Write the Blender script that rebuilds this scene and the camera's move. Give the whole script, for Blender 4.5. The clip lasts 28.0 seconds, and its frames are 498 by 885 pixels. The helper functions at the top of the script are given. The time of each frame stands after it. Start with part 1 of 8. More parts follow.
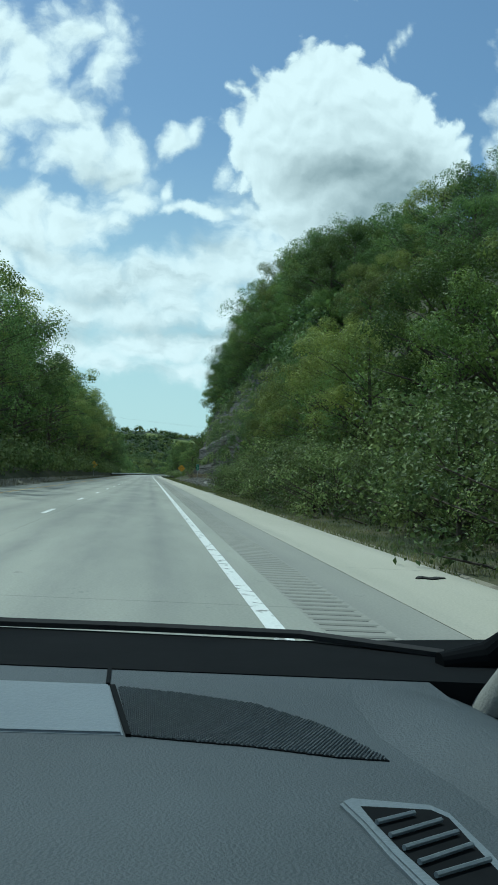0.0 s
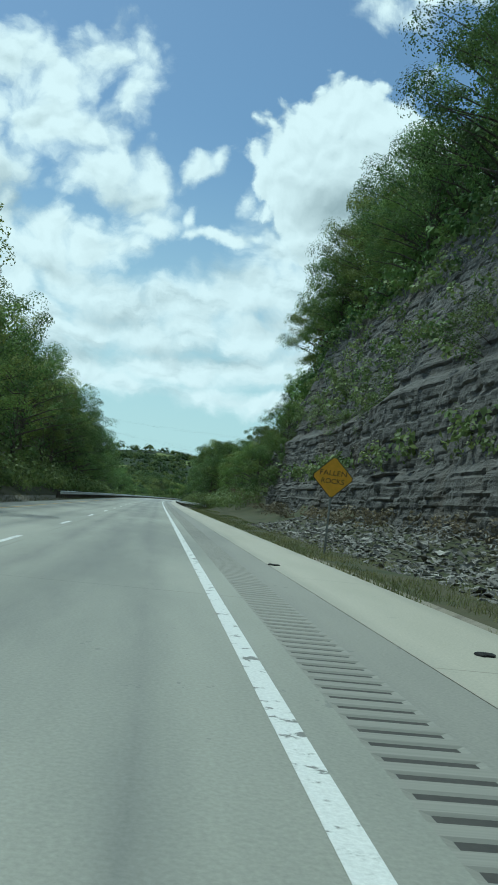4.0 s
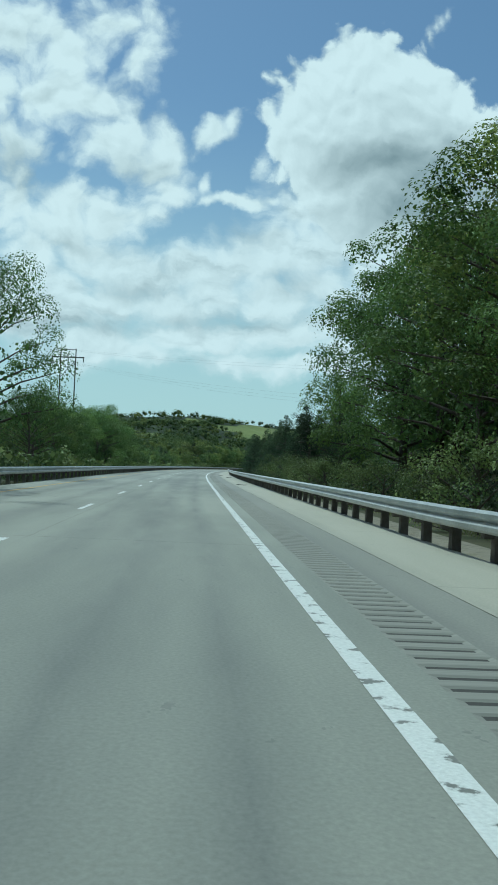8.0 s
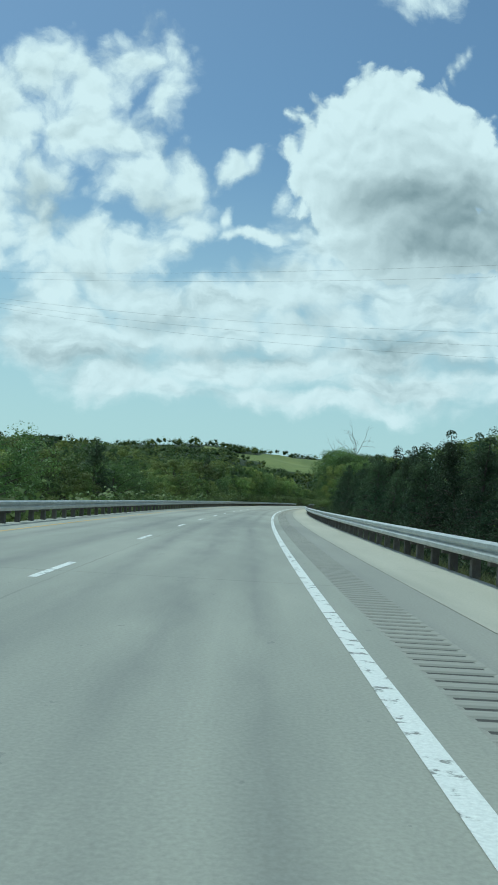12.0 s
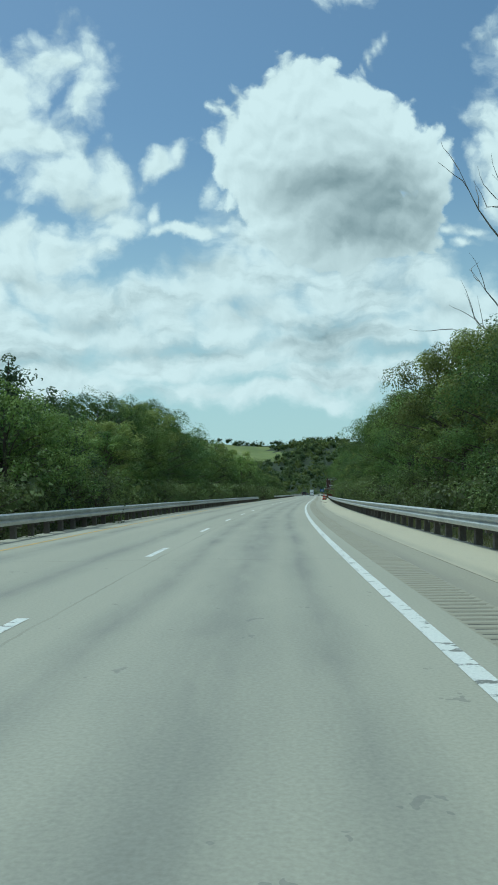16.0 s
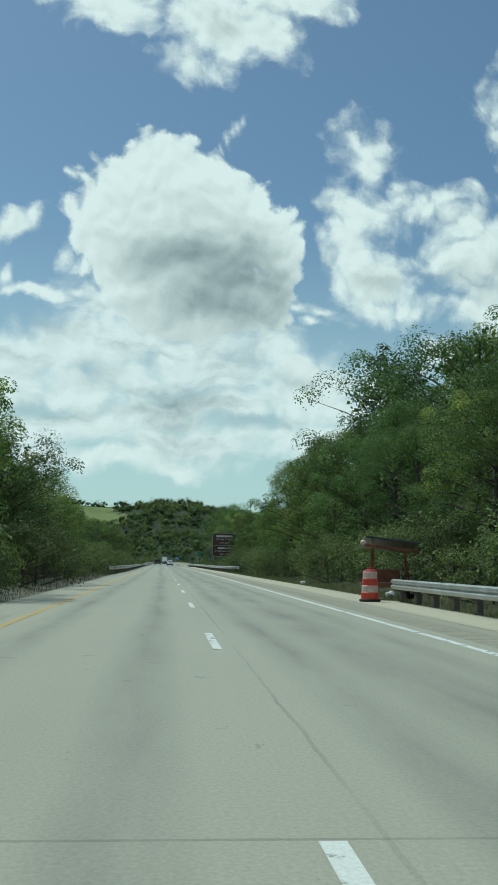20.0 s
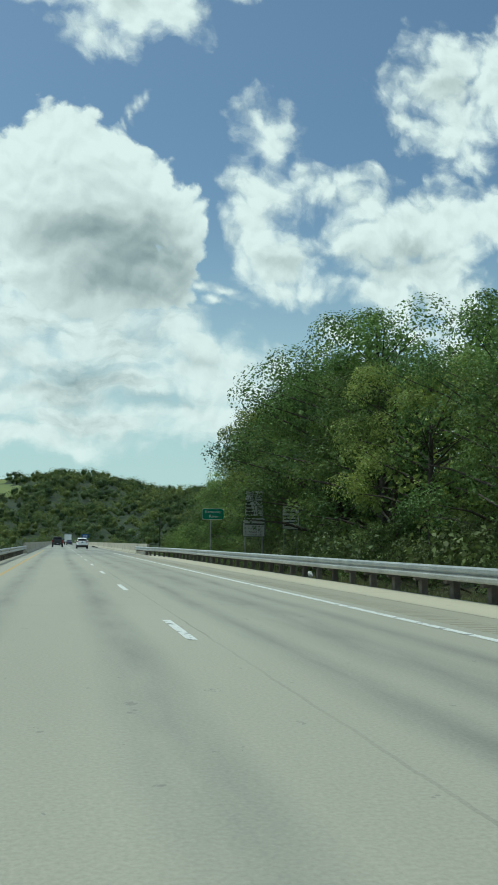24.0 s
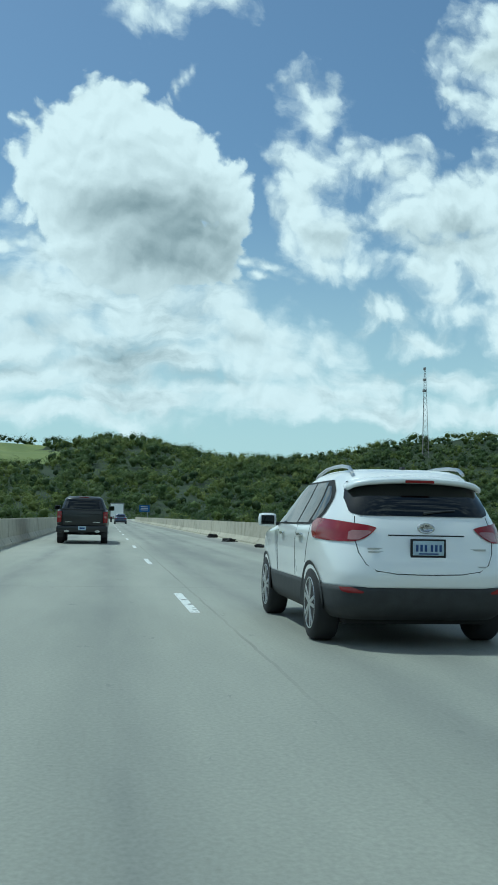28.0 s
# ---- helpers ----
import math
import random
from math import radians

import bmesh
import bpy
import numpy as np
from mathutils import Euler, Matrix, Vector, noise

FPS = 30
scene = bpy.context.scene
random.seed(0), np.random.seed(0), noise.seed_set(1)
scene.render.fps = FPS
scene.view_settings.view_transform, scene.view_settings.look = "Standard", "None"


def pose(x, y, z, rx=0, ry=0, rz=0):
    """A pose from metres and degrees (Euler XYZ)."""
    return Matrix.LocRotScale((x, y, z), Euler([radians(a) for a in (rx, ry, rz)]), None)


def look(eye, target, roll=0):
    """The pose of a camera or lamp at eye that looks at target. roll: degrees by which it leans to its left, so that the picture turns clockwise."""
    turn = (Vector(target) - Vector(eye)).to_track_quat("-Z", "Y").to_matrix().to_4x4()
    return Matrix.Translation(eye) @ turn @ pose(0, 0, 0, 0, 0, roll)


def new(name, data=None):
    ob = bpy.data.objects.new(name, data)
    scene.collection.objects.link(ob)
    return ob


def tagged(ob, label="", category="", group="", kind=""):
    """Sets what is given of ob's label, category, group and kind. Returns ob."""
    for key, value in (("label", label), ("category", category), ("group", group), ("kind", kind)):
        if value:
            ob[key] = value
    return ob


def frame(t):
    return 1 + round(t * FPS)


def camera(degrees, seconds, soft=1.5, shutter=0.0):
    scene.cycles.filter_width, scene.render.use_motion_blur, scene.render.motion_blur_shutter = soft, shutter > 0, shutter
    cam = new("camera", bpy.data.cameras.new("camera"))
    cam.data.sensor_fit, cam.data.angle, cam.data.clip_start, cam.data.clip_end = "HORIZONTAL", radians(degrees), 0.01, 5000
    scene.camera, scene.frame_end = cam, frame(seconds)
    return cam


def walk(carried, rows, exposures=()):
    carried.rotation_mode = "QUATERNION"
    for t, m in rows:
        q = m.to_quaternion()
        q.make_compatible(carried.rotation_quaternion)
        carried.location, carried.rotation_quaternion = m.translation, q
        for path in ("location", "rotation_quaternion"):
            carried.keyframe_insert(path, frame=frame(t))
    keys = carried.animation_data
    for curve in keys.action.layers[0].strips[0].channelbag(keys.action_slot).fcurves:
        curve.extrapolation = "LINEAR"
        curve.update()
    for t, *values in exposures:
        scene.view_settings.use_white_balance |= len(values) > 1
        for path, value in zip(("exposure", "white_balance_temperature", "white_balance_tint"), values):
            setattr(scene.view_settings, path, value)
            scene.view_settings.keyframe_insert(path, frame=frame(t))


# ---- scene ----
# ---------------------------------------------------------------- the camera and its drive
# seconds, x, y, z, yaw (left), pitch (up), lean to the right; metres and degrees
ROWS = [
    (0.0, -1.09, 0.00, 1.13, -5.49, 2.03, -3.11),
    (0.5, -1.11, 17.70, 1.13, -6.33, 3.59, -4.43),
    (1.0, -1.14, 35.43, 1.13, -7.12, 4.53, -4.80),
    (1.5, -1.17, 53.14, 1.13, -7.78, 4.33, -3.77),
    (2.0, -1.18, 70.81, 1.13, -7.30, 3.92, -4.01),
    (2.5, -1.17, 88.40, 1.13, -6.78, 3.87, -4.46),
    (3.0, -1.11, 105.86, 1.13, -6.02, 3.93, -4.46),
    (3.5, -1.02, 123.23, 1.13, -5.29, 3.74, -5.20),
    (4.0, -0.94, 140.61, 1.13, -4.76, 3.53, -5.85),
    (4.5, -0.91, 158.10, 1.13, -3.92, 3.35, -5.48),
    (5.0, -0.95, 175.74, 1.13, -3.54, 3.25, -4.98),
    (5.5, -1.05, 193.49, 1.13, -3.60, 3.22, -4.36),
    (6.0, -1.18, 211.29, 1.13, -3.82, 3.21, -3.73),
    (6.5, -1.28, 229.11, 1.13, -3.92, 3.16, -3.21),
    (7.0, -1.34, 246.90, 1.13, -3.86, 3.06, -2.81),
    (7.5, -1.33, 264.61, 1.13, -3.48, 2.70, -2.93),
    (8.0, -1.28, 282.28, 1.13, -3.24, 1.41, -2.63),
    (8.5, -1.21, 300.02, 1.13, -3.01, 0.99, -2.83),
    (9.0, -1.12, 317.90, 1.13, -2.62, 1.02, -1.17),
    (9.5, -1.00, 336.02, 1.13, -2.97, 0.75, -1.70),
    (10.0, -0.86, 354.31, 1.13, -2.13, 1.57, -2.71),
    (10.5, -0.65, 372.62, 1.13, -2.25, 2.23, -2.67),
    (11.0, -0.38, 390.81, 1.13, -2.76, 3.22, -1.67),
    (11.5, -0.03, 408.89, 1.13, -2.60, 3.39, -2.78),
    (12.0, 0.41, 426.93, 1.13, -2.05, 3.22, -3.21),
    (12.5, 0.98, 444.90, 1.13, -1.21, 2.75, -3.01),
    (13.0, 1.71, 462.76, 1.13, -0.67, 2.23, -2.30),
    (13.5, 2.62, 480.50, 1.13, -0.99, 1.89, -1.22),
    (14.0, 3.71, 498.08, 1.13, -2.24, 1.78, 0.20),
    (14.5, 5.03, 515.45, 1.13, -3.36, 1.71, 2.28),
    (15.0, 6.54, 532.68, 1.13, -3.95, 1.77, 2.46),
    (15.5, 8.19, 549.92, 1.13, -4.34, 2.30, 1.26),
    (16.0, 9.94, 567.24, 1.13, -5.33, 2.92, 0.69),
    (16.5, 11.80, 584.57, 1.13, -6.17, 3.35, 0.32),
    (17.0, 13.75, 601.87, 1.13, -7.03, 3.59, -0.88),
    (17.5, 15.79, 619.00, 1.13, -8.10, 4.58, -0.94),
    (18.0, 17.89, 635.99, 1.13, -10.57, 6.22, -0.68),
    (18.5, 19.99, 653.01, 1.13, -12.16, 7.04, 0.19),
    (19.0, 22.05, 670.21, 1.13, -13.21, 6.79, 0.67),
    (19.5, 24.28, 687.74, 1.13, -14.11, 6.78, -1.22),
    (20.0, 26.86, 705.57, 1.13, -14.04, 6.80, -0.87),
    (20.5, 29.59, 723.57, 1.13, -14.52, 6.75, -2.39),
    (21.0, 32.36, 741.71, 1.13, -15.36, 5.94, -1.36),
    (21.5, 35.18, 759.93, 1.13, -16.49, 4.98, -2.75),
    (22.0, 38.05, 778.23, 1.13, -17.45, 4.89, -3.15),
    (22.5, 40.98, 796.61, 1.13, -18.21, 5.55, -2.62),
    (23.0, 43.96, 815.02, 1.13, -18.80, 6.27, -1.73),
    (23.5, 46.96, 833.38, 1.13, -19.28, 6.35, -1.02),
    (24.0, 49.96, 851.64, 1.13, -19.65, 5.67, -0.56),
    (24.5, 52.97, 869.77, 1.13, -19.16, 4.63, 0.39),
    (25.0, 56.00, 887.82, 1.13, -18.94, 4.13, 0.75),
    (25.5, 59.03, 905.84, 1.13, -18.55, 4.28, 0.67),
    (26.0, 62.02, 923.84, 1.13, -17.99, 4.71, -0.21),
    (26.5, 64.95, 941.83, 1.13, -17.13, 5.21, 0.41),
    (27.0, 67.86, 959.79, 1.13, -16.45, 4.49, 1.32),
    (27.5, 70.75, 977.74, 1.13, -16.79, 4.10, 0.12),
    (28.0, 73.65, 995.70, 1.13, -17.13, 4.30, -1.11),
]


def carried_pose(x, y, z, yaw, pitch, lean):
    a, b = radians(yaw), radians(pitch)
    way = Vector((-math.sin(a) * math.cos(b), math.cos(a) * math.cos(b), math.sin(b)))
    eye = Vector((x, y, z))
    return look(eye, eye + way, -lean)


cam = camera(27.7, 28.0, soft=1.7)
walk(cam, [(r[0], carried_pose(*r[1:])) for r in ROWS],
     [(0.0, -0.1, 5350, -14), (4.5, -0.15, 5350, -14.5), (7.0, -0.3, 5300, -14.5), (8.0, -0.3, 5300, -14.5), (11.5, -0.25, 5350, -14.5), (14.0, -0.25, 5400, -14.5), (16.5, -0.28, 5400, -14.5), (18.0, -0.28, 5600, -14), (24.5, -0.2, 5850, -12.5), (26.0, -0.2, 5550, -13), (28.0, -0.2, 5350, -13)])

# ---------------------------------------------------------------- sky, clouds and sun
SUN_LEFT, SUN_UP = 42.0, 63.0   # degrees left of the first heading, degrees above the horizon

world = bpy.data.worlds.new("sky")
scene.world = world
world.use_nodes = True
wn, wl = world.node_tree.nodes, world.node_tree.links
wn.clear()


def wmath(op, a, b=None, c=None, clamp=False):
    n = wn.new("ShaderNodeMath")
    n.operation, n.use_clamp = op, clamp
    for i, v in enumerate((a, b, c)):
        if v is None:
            continue
        if isinstance(v, (int, float)):
            n.inputs[i].default_value = v
        else:
            wl.new(v, n.inputs[i])
    return n.outputs[0]


def wnoise(vec, scale, detail, rough=0.55, warp=0.0):
    n = wn.new("ShaderNodeTexNoise")
    n.inputs["Scale"].default_value = scale
    n.inputs["Detail"].default_value = detail
    n.inputs["Roughness"].default_value = rough
    n.inputs["Distortion"].default_value = warp
    wl.new(vec, n.inputs["Vector"])
    return n.outputs["Fac"]


sky = wn.new("ShaderNodeTexSky")
sky.sky_type = "NISHITA"
sky.sun_disc = False
sky.sun_elevation = radians(SUN_UP)
sky.sun_rotation = radians(-SUN_LEFT)
sky.air_density, sky.dust_density, sky.ozone_density = 1.0, 1.2, 1.6

coord = wn.new("ShaderNodeTexCoord")
split = wn.new("ShaderNodeSeparateXYZ")
wl.new(coord.outputs["Generated"], split.inputs[0])
ahead = wmath("ADD", wmath("ABSOLUTE", split.outputs[1]), 0.06)
sx = wmath("DIVIDE", split.outputs[0], ahead)
sz = wmath("DIVIDE", split.outputs[2], ahead)
flat = wn.new("ShaderNodeCombineXYZ")
wl.new(sx, flat.inputs[0])
wl.new(sz, flat.inputs[1])
wl.new(wmath("MULTIPLY", wmath("LESS_THAN", split.outputs[1], 0.0), 3.0), flat.inputs[2])

# cloud heaps on a plane one unit ahead: right, up, half width, half height
CUMULUS = [(0.174, 0.403, 0.017, 0.019), (0.134, 0.393, 0.026, 0.021), (0.157, 0.38, 0.036, 0.03),
           (0.198, 0.378, 0.036, 0.026), (0.176, 0.386, 0.032, 0.025), (0.23, 0.371, 0.018, 0.019),
           (0.101, 0.371, 0.02, 0.02), (0.087, 0.357, 0.021, 0.02), (0.117, 0.384, 0.021, 0.02),
           (0.075, 0.343, 0.027, 0.023), (0.053, 0.327, 0.016, 0.015), (0.063, 0.299, 0.015, 0.014),
           (0.116, 0.327, 0.056, 0.048), (0.183, 0.321, 0.071, 0.063), (0.245, 0.319, 0.037, 0.044),
           (0.257, 0.281, 0.03, 0.035), (0.263, 0.348, 0.016, 0.016), (0.274, 0.331, 0.011, 0.016),
           (0.276, 0.295, 0.012, 0.029), (0.103, 0.279, 0.033, 0.031), (0.178, 0.261, 0.085, 0.048),
           (0.251, 0.256, 0.039, 0.033), (0.223, 0.237, 0.054, 0.019), (0.129, 0.268, 0.045, 0.028)]
FRINGE = [(0.284, 0.251, 0.017, 0.012), (0.305, 0.25, 0.014, 0.009), (0.298, 0.235, 0.014, 0.008),
           (0.212, 0.418, 0.004, 0.008), (0.218, 0.428, 0.004, 0.007), (0.223, 0.435, 0.004, 0.006),
           (0.229, 0.441, 0.004, 0.004), (0.206, 0.408, 0.003, 0.007), (0.007, 0.309, 0.023, 0.013),
           (0.024, 0.316, 0.01, 0.011), (0.037, 0.252, 0.033, 0.01), (0.061, 0.257, 0.015, 0.008),
           (0.005, 0.248, 0.012, 0.008), (-0.001, 0.267, 0.008, 0.013), (0.048, 0.289, 0.006, 0.012),
           (0.249, 0.381, 0.006, 0.004), (0.29, 0.189, 0.032, 0.015), (0.049, 0.156, 0.005, 0.004)]
LEFT_BANK = [(-0.084, 0.412, 0.033, 0.022), (-0.133, 0.387, 0.027, 0.022), (-0.138, 0.342, 0.041, 0.03),
           (-0.099, 0.339, 0.032, 0.024), (-0.179, 0.391, 0.031, 0.031), (-0.171, 0.3, 0.022, 0.023),
           (-0.087, 0.298, 0.038, 0.025), (-0.044, 0.288, 0.024, 0.03), (-0.034, 0.307, 0.011, 0.011),
           (-0.18, 0.239, 0.031, 0.026), (-0.12, 0.237, 0.03, 0.018), (-0.129, 0.214, 0.044, 0.024),
           (-0.078, 0.224, 0.032, 0.024), (-0.154, 0.194, 0.032, 0.026), (-0.229, 0.341, 0.046, 0.057),
           (-0.234, 0.246, 0.046, 0.047), (-0.108, 0.196, 0.031, 0.016), (-0.032, 0.259, 0.021, 0.021),
           (-0.064, 0.373, 0.012, 0.021)]
HIGH_BANK = [(0.09, 0.536, 0.046, 0.023), (0.197, 0.54, 0.066, 0.037), (0.176, 0.494, 0.027, 0.014),
           (0.241, 0.531, 0.037, 0.025), (0.285, 0.568, 0.037, 0.016), (0.219, 0.594, 0.097, 0.03)]
RIGHT_BANK = [(0.343, 0.437, 0.011, 0.014), (0.357, 0.411, 0.015, 0.025), (0.387, 0.384, 0.013, 0.012),
           (0.351, 0.358, 0.031, 0.021), (0.376, 0.368, 0.022, 0.019), (0.344, 0.318, 0.023, 0.034),
           (0.366, 0.286, 0.036, 0.029), (0.375, 0.255, 0.03, 0.014), (0.417, 0.364, 0.015, 0.008),
           (0.457, 0.381, 0.017, 0.007), (0.463, 0.35, 0.029, 0.025), (0.45, 0.312, 0.04, 0.028),
           (0.505, 0.326, 0.056, 0.035), (0.559, 0.343, 0.043, 0.038), (0.528, 0.282, 0.064, 0.028),
           (0.476, 0.259, 0.041, 0.017), (0.572, 0.258, 0.043, 0.025), (0.497, 0.236, 0.018, 0.011),
           (0.434, 0.217, 0.027, 0.012), (0.476, 0.187, 0.022, 0.008), (0.528, 0.221, 0.02, 0.006)]
FAR_RIGHT = [(0.563, 0.532, 0.043, 0.025), (0.544, 0.493, 0.04, 0.024), (0.509, 0.45, 0.016, 0.018),
           (0.571, 0.459, 0.036, 0.036), (0.59, 0.421, 0.017, 0.016), (0.64, 0.512, 0.058, 0.058),
           (0.638, 0.353, 0.057, 0.038), (0.702, 0.321, 0.081, 0.038), (0.576, 0.206, 0.022, 0.026),
           (0.636, 0.191, 0.056, 0.025)]
LOW_DECK = [(0.129, 0.218, 0.036, 0.018), (0.078, 0.204, 0.033, 0.019), (0.039, 0.192, 0.038, 0.015),
           (-0.011, 0.182, 0.033, 0.014), (-0.056, 0.172, 0.032, 0.017), (-0.091, 0.18, 0.031, 0.019),
           (0.063, 0.162, 0.034, 0.018), (0.114, 0.177, 0.032, 0.016), (0.212, 0.183, 0.039, 0.016),
           (0.171, 0.19, 0.027, 0.015), (0.251, 0.202, 0.028, 0.013), (0.013, 0.16, 0.032, 0.016),
           (-0.029, 0.148, 0.037, 0.014), (-0.085, 0.146, 0.036, 0.016), (0.131, 0.137, 0.06, 0.011),
           (0.207, 0.15, 0.05, 0.011), (0.279, 0.158, 0.034, 0.012), (0.072, 0.125, 0.048, 0.011),
           (-0.012, 0.117, 0.058, 0.012), (-0.084, 0.104, 0.046, 0.014), (0.18, 0.112, 0.066, 0.01),
           (0.268, 0.12, 0.05, 0.01), (0.104, 0.093, 0.087, 0.009), (0.102, 0.247, 0.03, 0.023)]
DECK_RIGHT = [(0.293, 0.184, 0.03, 0.015), (0.315, 0.145, 0.037, 0.015), (0.276, 0.149, 0.023, 0.013),
           (0.409, 0.138, 0.029, 0.009), (0.382, 0.123, 0.043, 0.011), (0.322, 0.112, 0.054, 0.01),
           (0.425, 0.107, 0.07, 0.008), (0.376, 0.173, 0.011, 0.006), (0.521, 0.143, 0.033, 0.008),
           (0.56, 0.115, 0.061, 0.01), (0.137, 0.227, 0.038, 0.02), (0.179, 0.212, 0.044, 0.013),
           (-0.146, 0.149, 0.046, 0.036)]
GREY_BASES = [(0.2, 0.253, 0.061, 0.019), (0.231, 0.25, 0.05, 0.022), (0.25, 0.268, 0.034, 0.031),
           (0.222, 0.274, 0.056, 0.033), (0.169, 0.297, 0.039, 0.022), (0.233, 0.311, 0.028, 0.022)]
PALE_BASES = [(0.166, 0.161, 0.044, 0.01), (0.133, 0.142, 0.038, 0.006), (-0.057, 0.16, 0.036, 0.007),
           (0.213, 0.132, 0.061, 0.007), (0.087, 0.179, 0.021, 0.008), (-0.002, 0.133, 0.047, 0.007),
           (-0.085, 0.122, 0.031, 0.007), (0.038, 0.22, 0.021, 0.008), (-0.158, 0.267, 0.026, 0.026),
           (-0.07, 0.278, 0.026, 0.014), (-0.124, 0.201, 0.031, 0.008), (-0.179, 0.281, 0.021, 0.021),
           (0.528, 0.306, 0.04, 0.016), (0.375, 0.281, 0.019, 0.014), (0.563, 0.502, 0.021, 0.015),
           (0.476, 0.29, 0.033, 0.012), (0.281, 0.172, 0.017, 0.007)]


def wvec(op, a, b, c=None):
    n = wn.new("ShaderNodeVectorMath")
    n.operation = op
    for i, v in enumerate((a, b, c)):
        if v is None:
            continue
        if isinstance(v, tuple):
            n.inputs[i].default_value = v
        else:
            wl.new(v, n.inputs[i])
    return n


def ramp(value, low, high, to=1.0, start=0.0):
    n = wn.new("ShaderNodeMapRange")
    n.interpolation_type = "SMOOTHSTEP"
    n.inputs["From Min"].default_value, n.inputs["From Max"].default_value = low, high
    n.inputs["To Min"].default_value, n.inputs["To Max"].default_value = start, to
    wl.new(value, n.inputs["Value"])
    return n.outputs["Result"]


def heaps(blobs, vec, unit=0.030):
    """How deep a place lies inside the heaps, in units of the sky plane."""
    best = None
    for bx, bz, rx, rz in blobs:
        m = wvec("MULTIPLY_ADD", vec, (1 / rx, 1 / rz, 0), (-bx / rx, -bz / rz, 0))
        d = wvec("LENGTH", m.outputs[0], None)
        k = min(3.0, math.sqrt(rx * rz) / unit)
        body = wmath("MULTIPLY_ADD", d.outputs["Value"], -k, k)
        best = body if best is None else wmath("SMOOTH_MAX", best, body, 0.45)
    return best


def puffs(vec, scale):
    n = wn.new("ShaderNodeTexVoronoi")
    n.voronoi_dimensions, n.feature = "2D", "SMOOTH_F1"
    n.inputs["Scale"].default_value = scale
    n.inputs["Smoothness"].default_value = 0.35
    wl.new(vec, n.inputs["Vector"])
    return wmath("MAXIMUM", wmath("SUBTRACT", 0.42, n.outputs["Distance"]), -0.3)


# a wobble of the plane ruffles the rims
wob = wn.new("ShaderNodeTexNoise")
wob.inputs["Scale"].default_value = 26.0
wob.inputs["Detail"].default_value = 5.0
wob.inputs["Roughness"].default_value = 0.62
wl.new(flat.outputs[0], wob.inputs["Vector"])
swell = wn.new("ShaderNodeTexNoise")
swell.inputs["Scale"].default_value = 11.0
swell.inputs["Detail"].default_value = 1.0
wl.new(flat.outputs[0], swell.inputs["Vector"])
wobble = wvec("MULTIPLY_ADD", wob.outputs["Color"], (0.026, 0.026, 0), (-0.013, -0.013, 0)).outputs[0]
swelling = wvec("MULTIPLY_ADD", swell.outputs["Color"], (0.045, 0.045, 0), (-0.0225, -0.0225, 0)).outputs[0]
bent = wvec("ADD", wvec("ADD", flat.outputs[0], wobble).outputs[0], swelling).outputs[0]


def billow(vec):
    """Cauliflower relief at three sizes."""
    v = wmath("MULTIPLY_ADD", puffs(vec, 21.0), 0.65, wmath("MULTIPLY", puffs(vec, 52.0), 0.55))
    return wmath("MULTIPLY_ADD", wmath("SUBTRACT", wnoise(vec, 36.0, 6.0, 0.58), 0.5), 1.15, v)


stretch = wn.new("ShaderNodeMapping")
stretch.inputs["Scale"].default_value = (3.0, 8.0, 1.0)
wl.new(bent, stretch.inputs["Vector"])
rough_ = billow(bent)
lit_side = wvec("ADD", bent, (-0.010, 0.034, 0)).outputs[0]   # a step towards the sun
near_side = wvec("ADD", bent, (-0.003, 0.007, 0)).outputs[0]
rough_up = billow(near_side)
relief = wmath("SUBTRACT", rough_up, rough_)

mottle = wmath("SUBTRACT", wnoise(bent, 7.0, 6.0, 0.58), 0.5)
tower = heaps(CUMULUS, bent)
tower_cover = ramp(wmath("ADD", tower, rough_), -0.10, 0.28)
tower_dark = wmath("MULTIPLY", ramp(wmath("MULTIPLY_ADD", rough_up, 0.6, heaps(CUMULUS, lit_side)), -0.1, 1.5), 0.24)

banks = wmath("MAXIMUM", wmath("MAXIMUM", heaps(LEFT_BANK, bent), heaps(HIGH_BANK, bent)),
              wmath("MAXIMUM", heaps(RIGHT_BANK, bent), heaps(FAR_RIGHT, bent)))
veil = wmath("SUBTRACT", wnoise(bent, 17.0, 8.0, 0.64), 0.5)
bank_field = wmath("MULTIPLY_ADD", veil, 2.0, wmath("MULTIPLY_ADD", rough_, 1.15, banks))
scraps = ramp(wmath("MULTIPLY_ADD", rough_, 0.75, heaps(FRINGE, bent, 0.014)), -0.15, 0.75)
bank_cover = wmath("MAXIMUM", ramp(bank_field, -0.62, 0.60), scraps)
bank_dark = ramp(wmath("MULTIPLY_ADD", rough_up, 0.8, wmath("MULTIPLY_ADD", mottle, 2.4, banks)), 0.4, 2.4, 0.34)

deck = wmath("MAXIMUM", heaps(LOW_DECK, bent), heaps(DECK_RIGHT, bent))
streak = wmath("SUBTRACT", wnoise(stretch.outputs[0], 3.4, 8.0, 0.64), 0.5)
deck_field = wmath("MULTIPLY_ADD", streak, 2.0, wmath("MULTIPLY_ADD", rough_, 0.9, deck))
deck_cover = ramp(deck_field, -1.0, 0.40, 0.94)
deck_dark = ramp(wnoise(stretch.outputs[0], 2.6, 6.0, 0.6), 0.46, 0.70, 0.44)

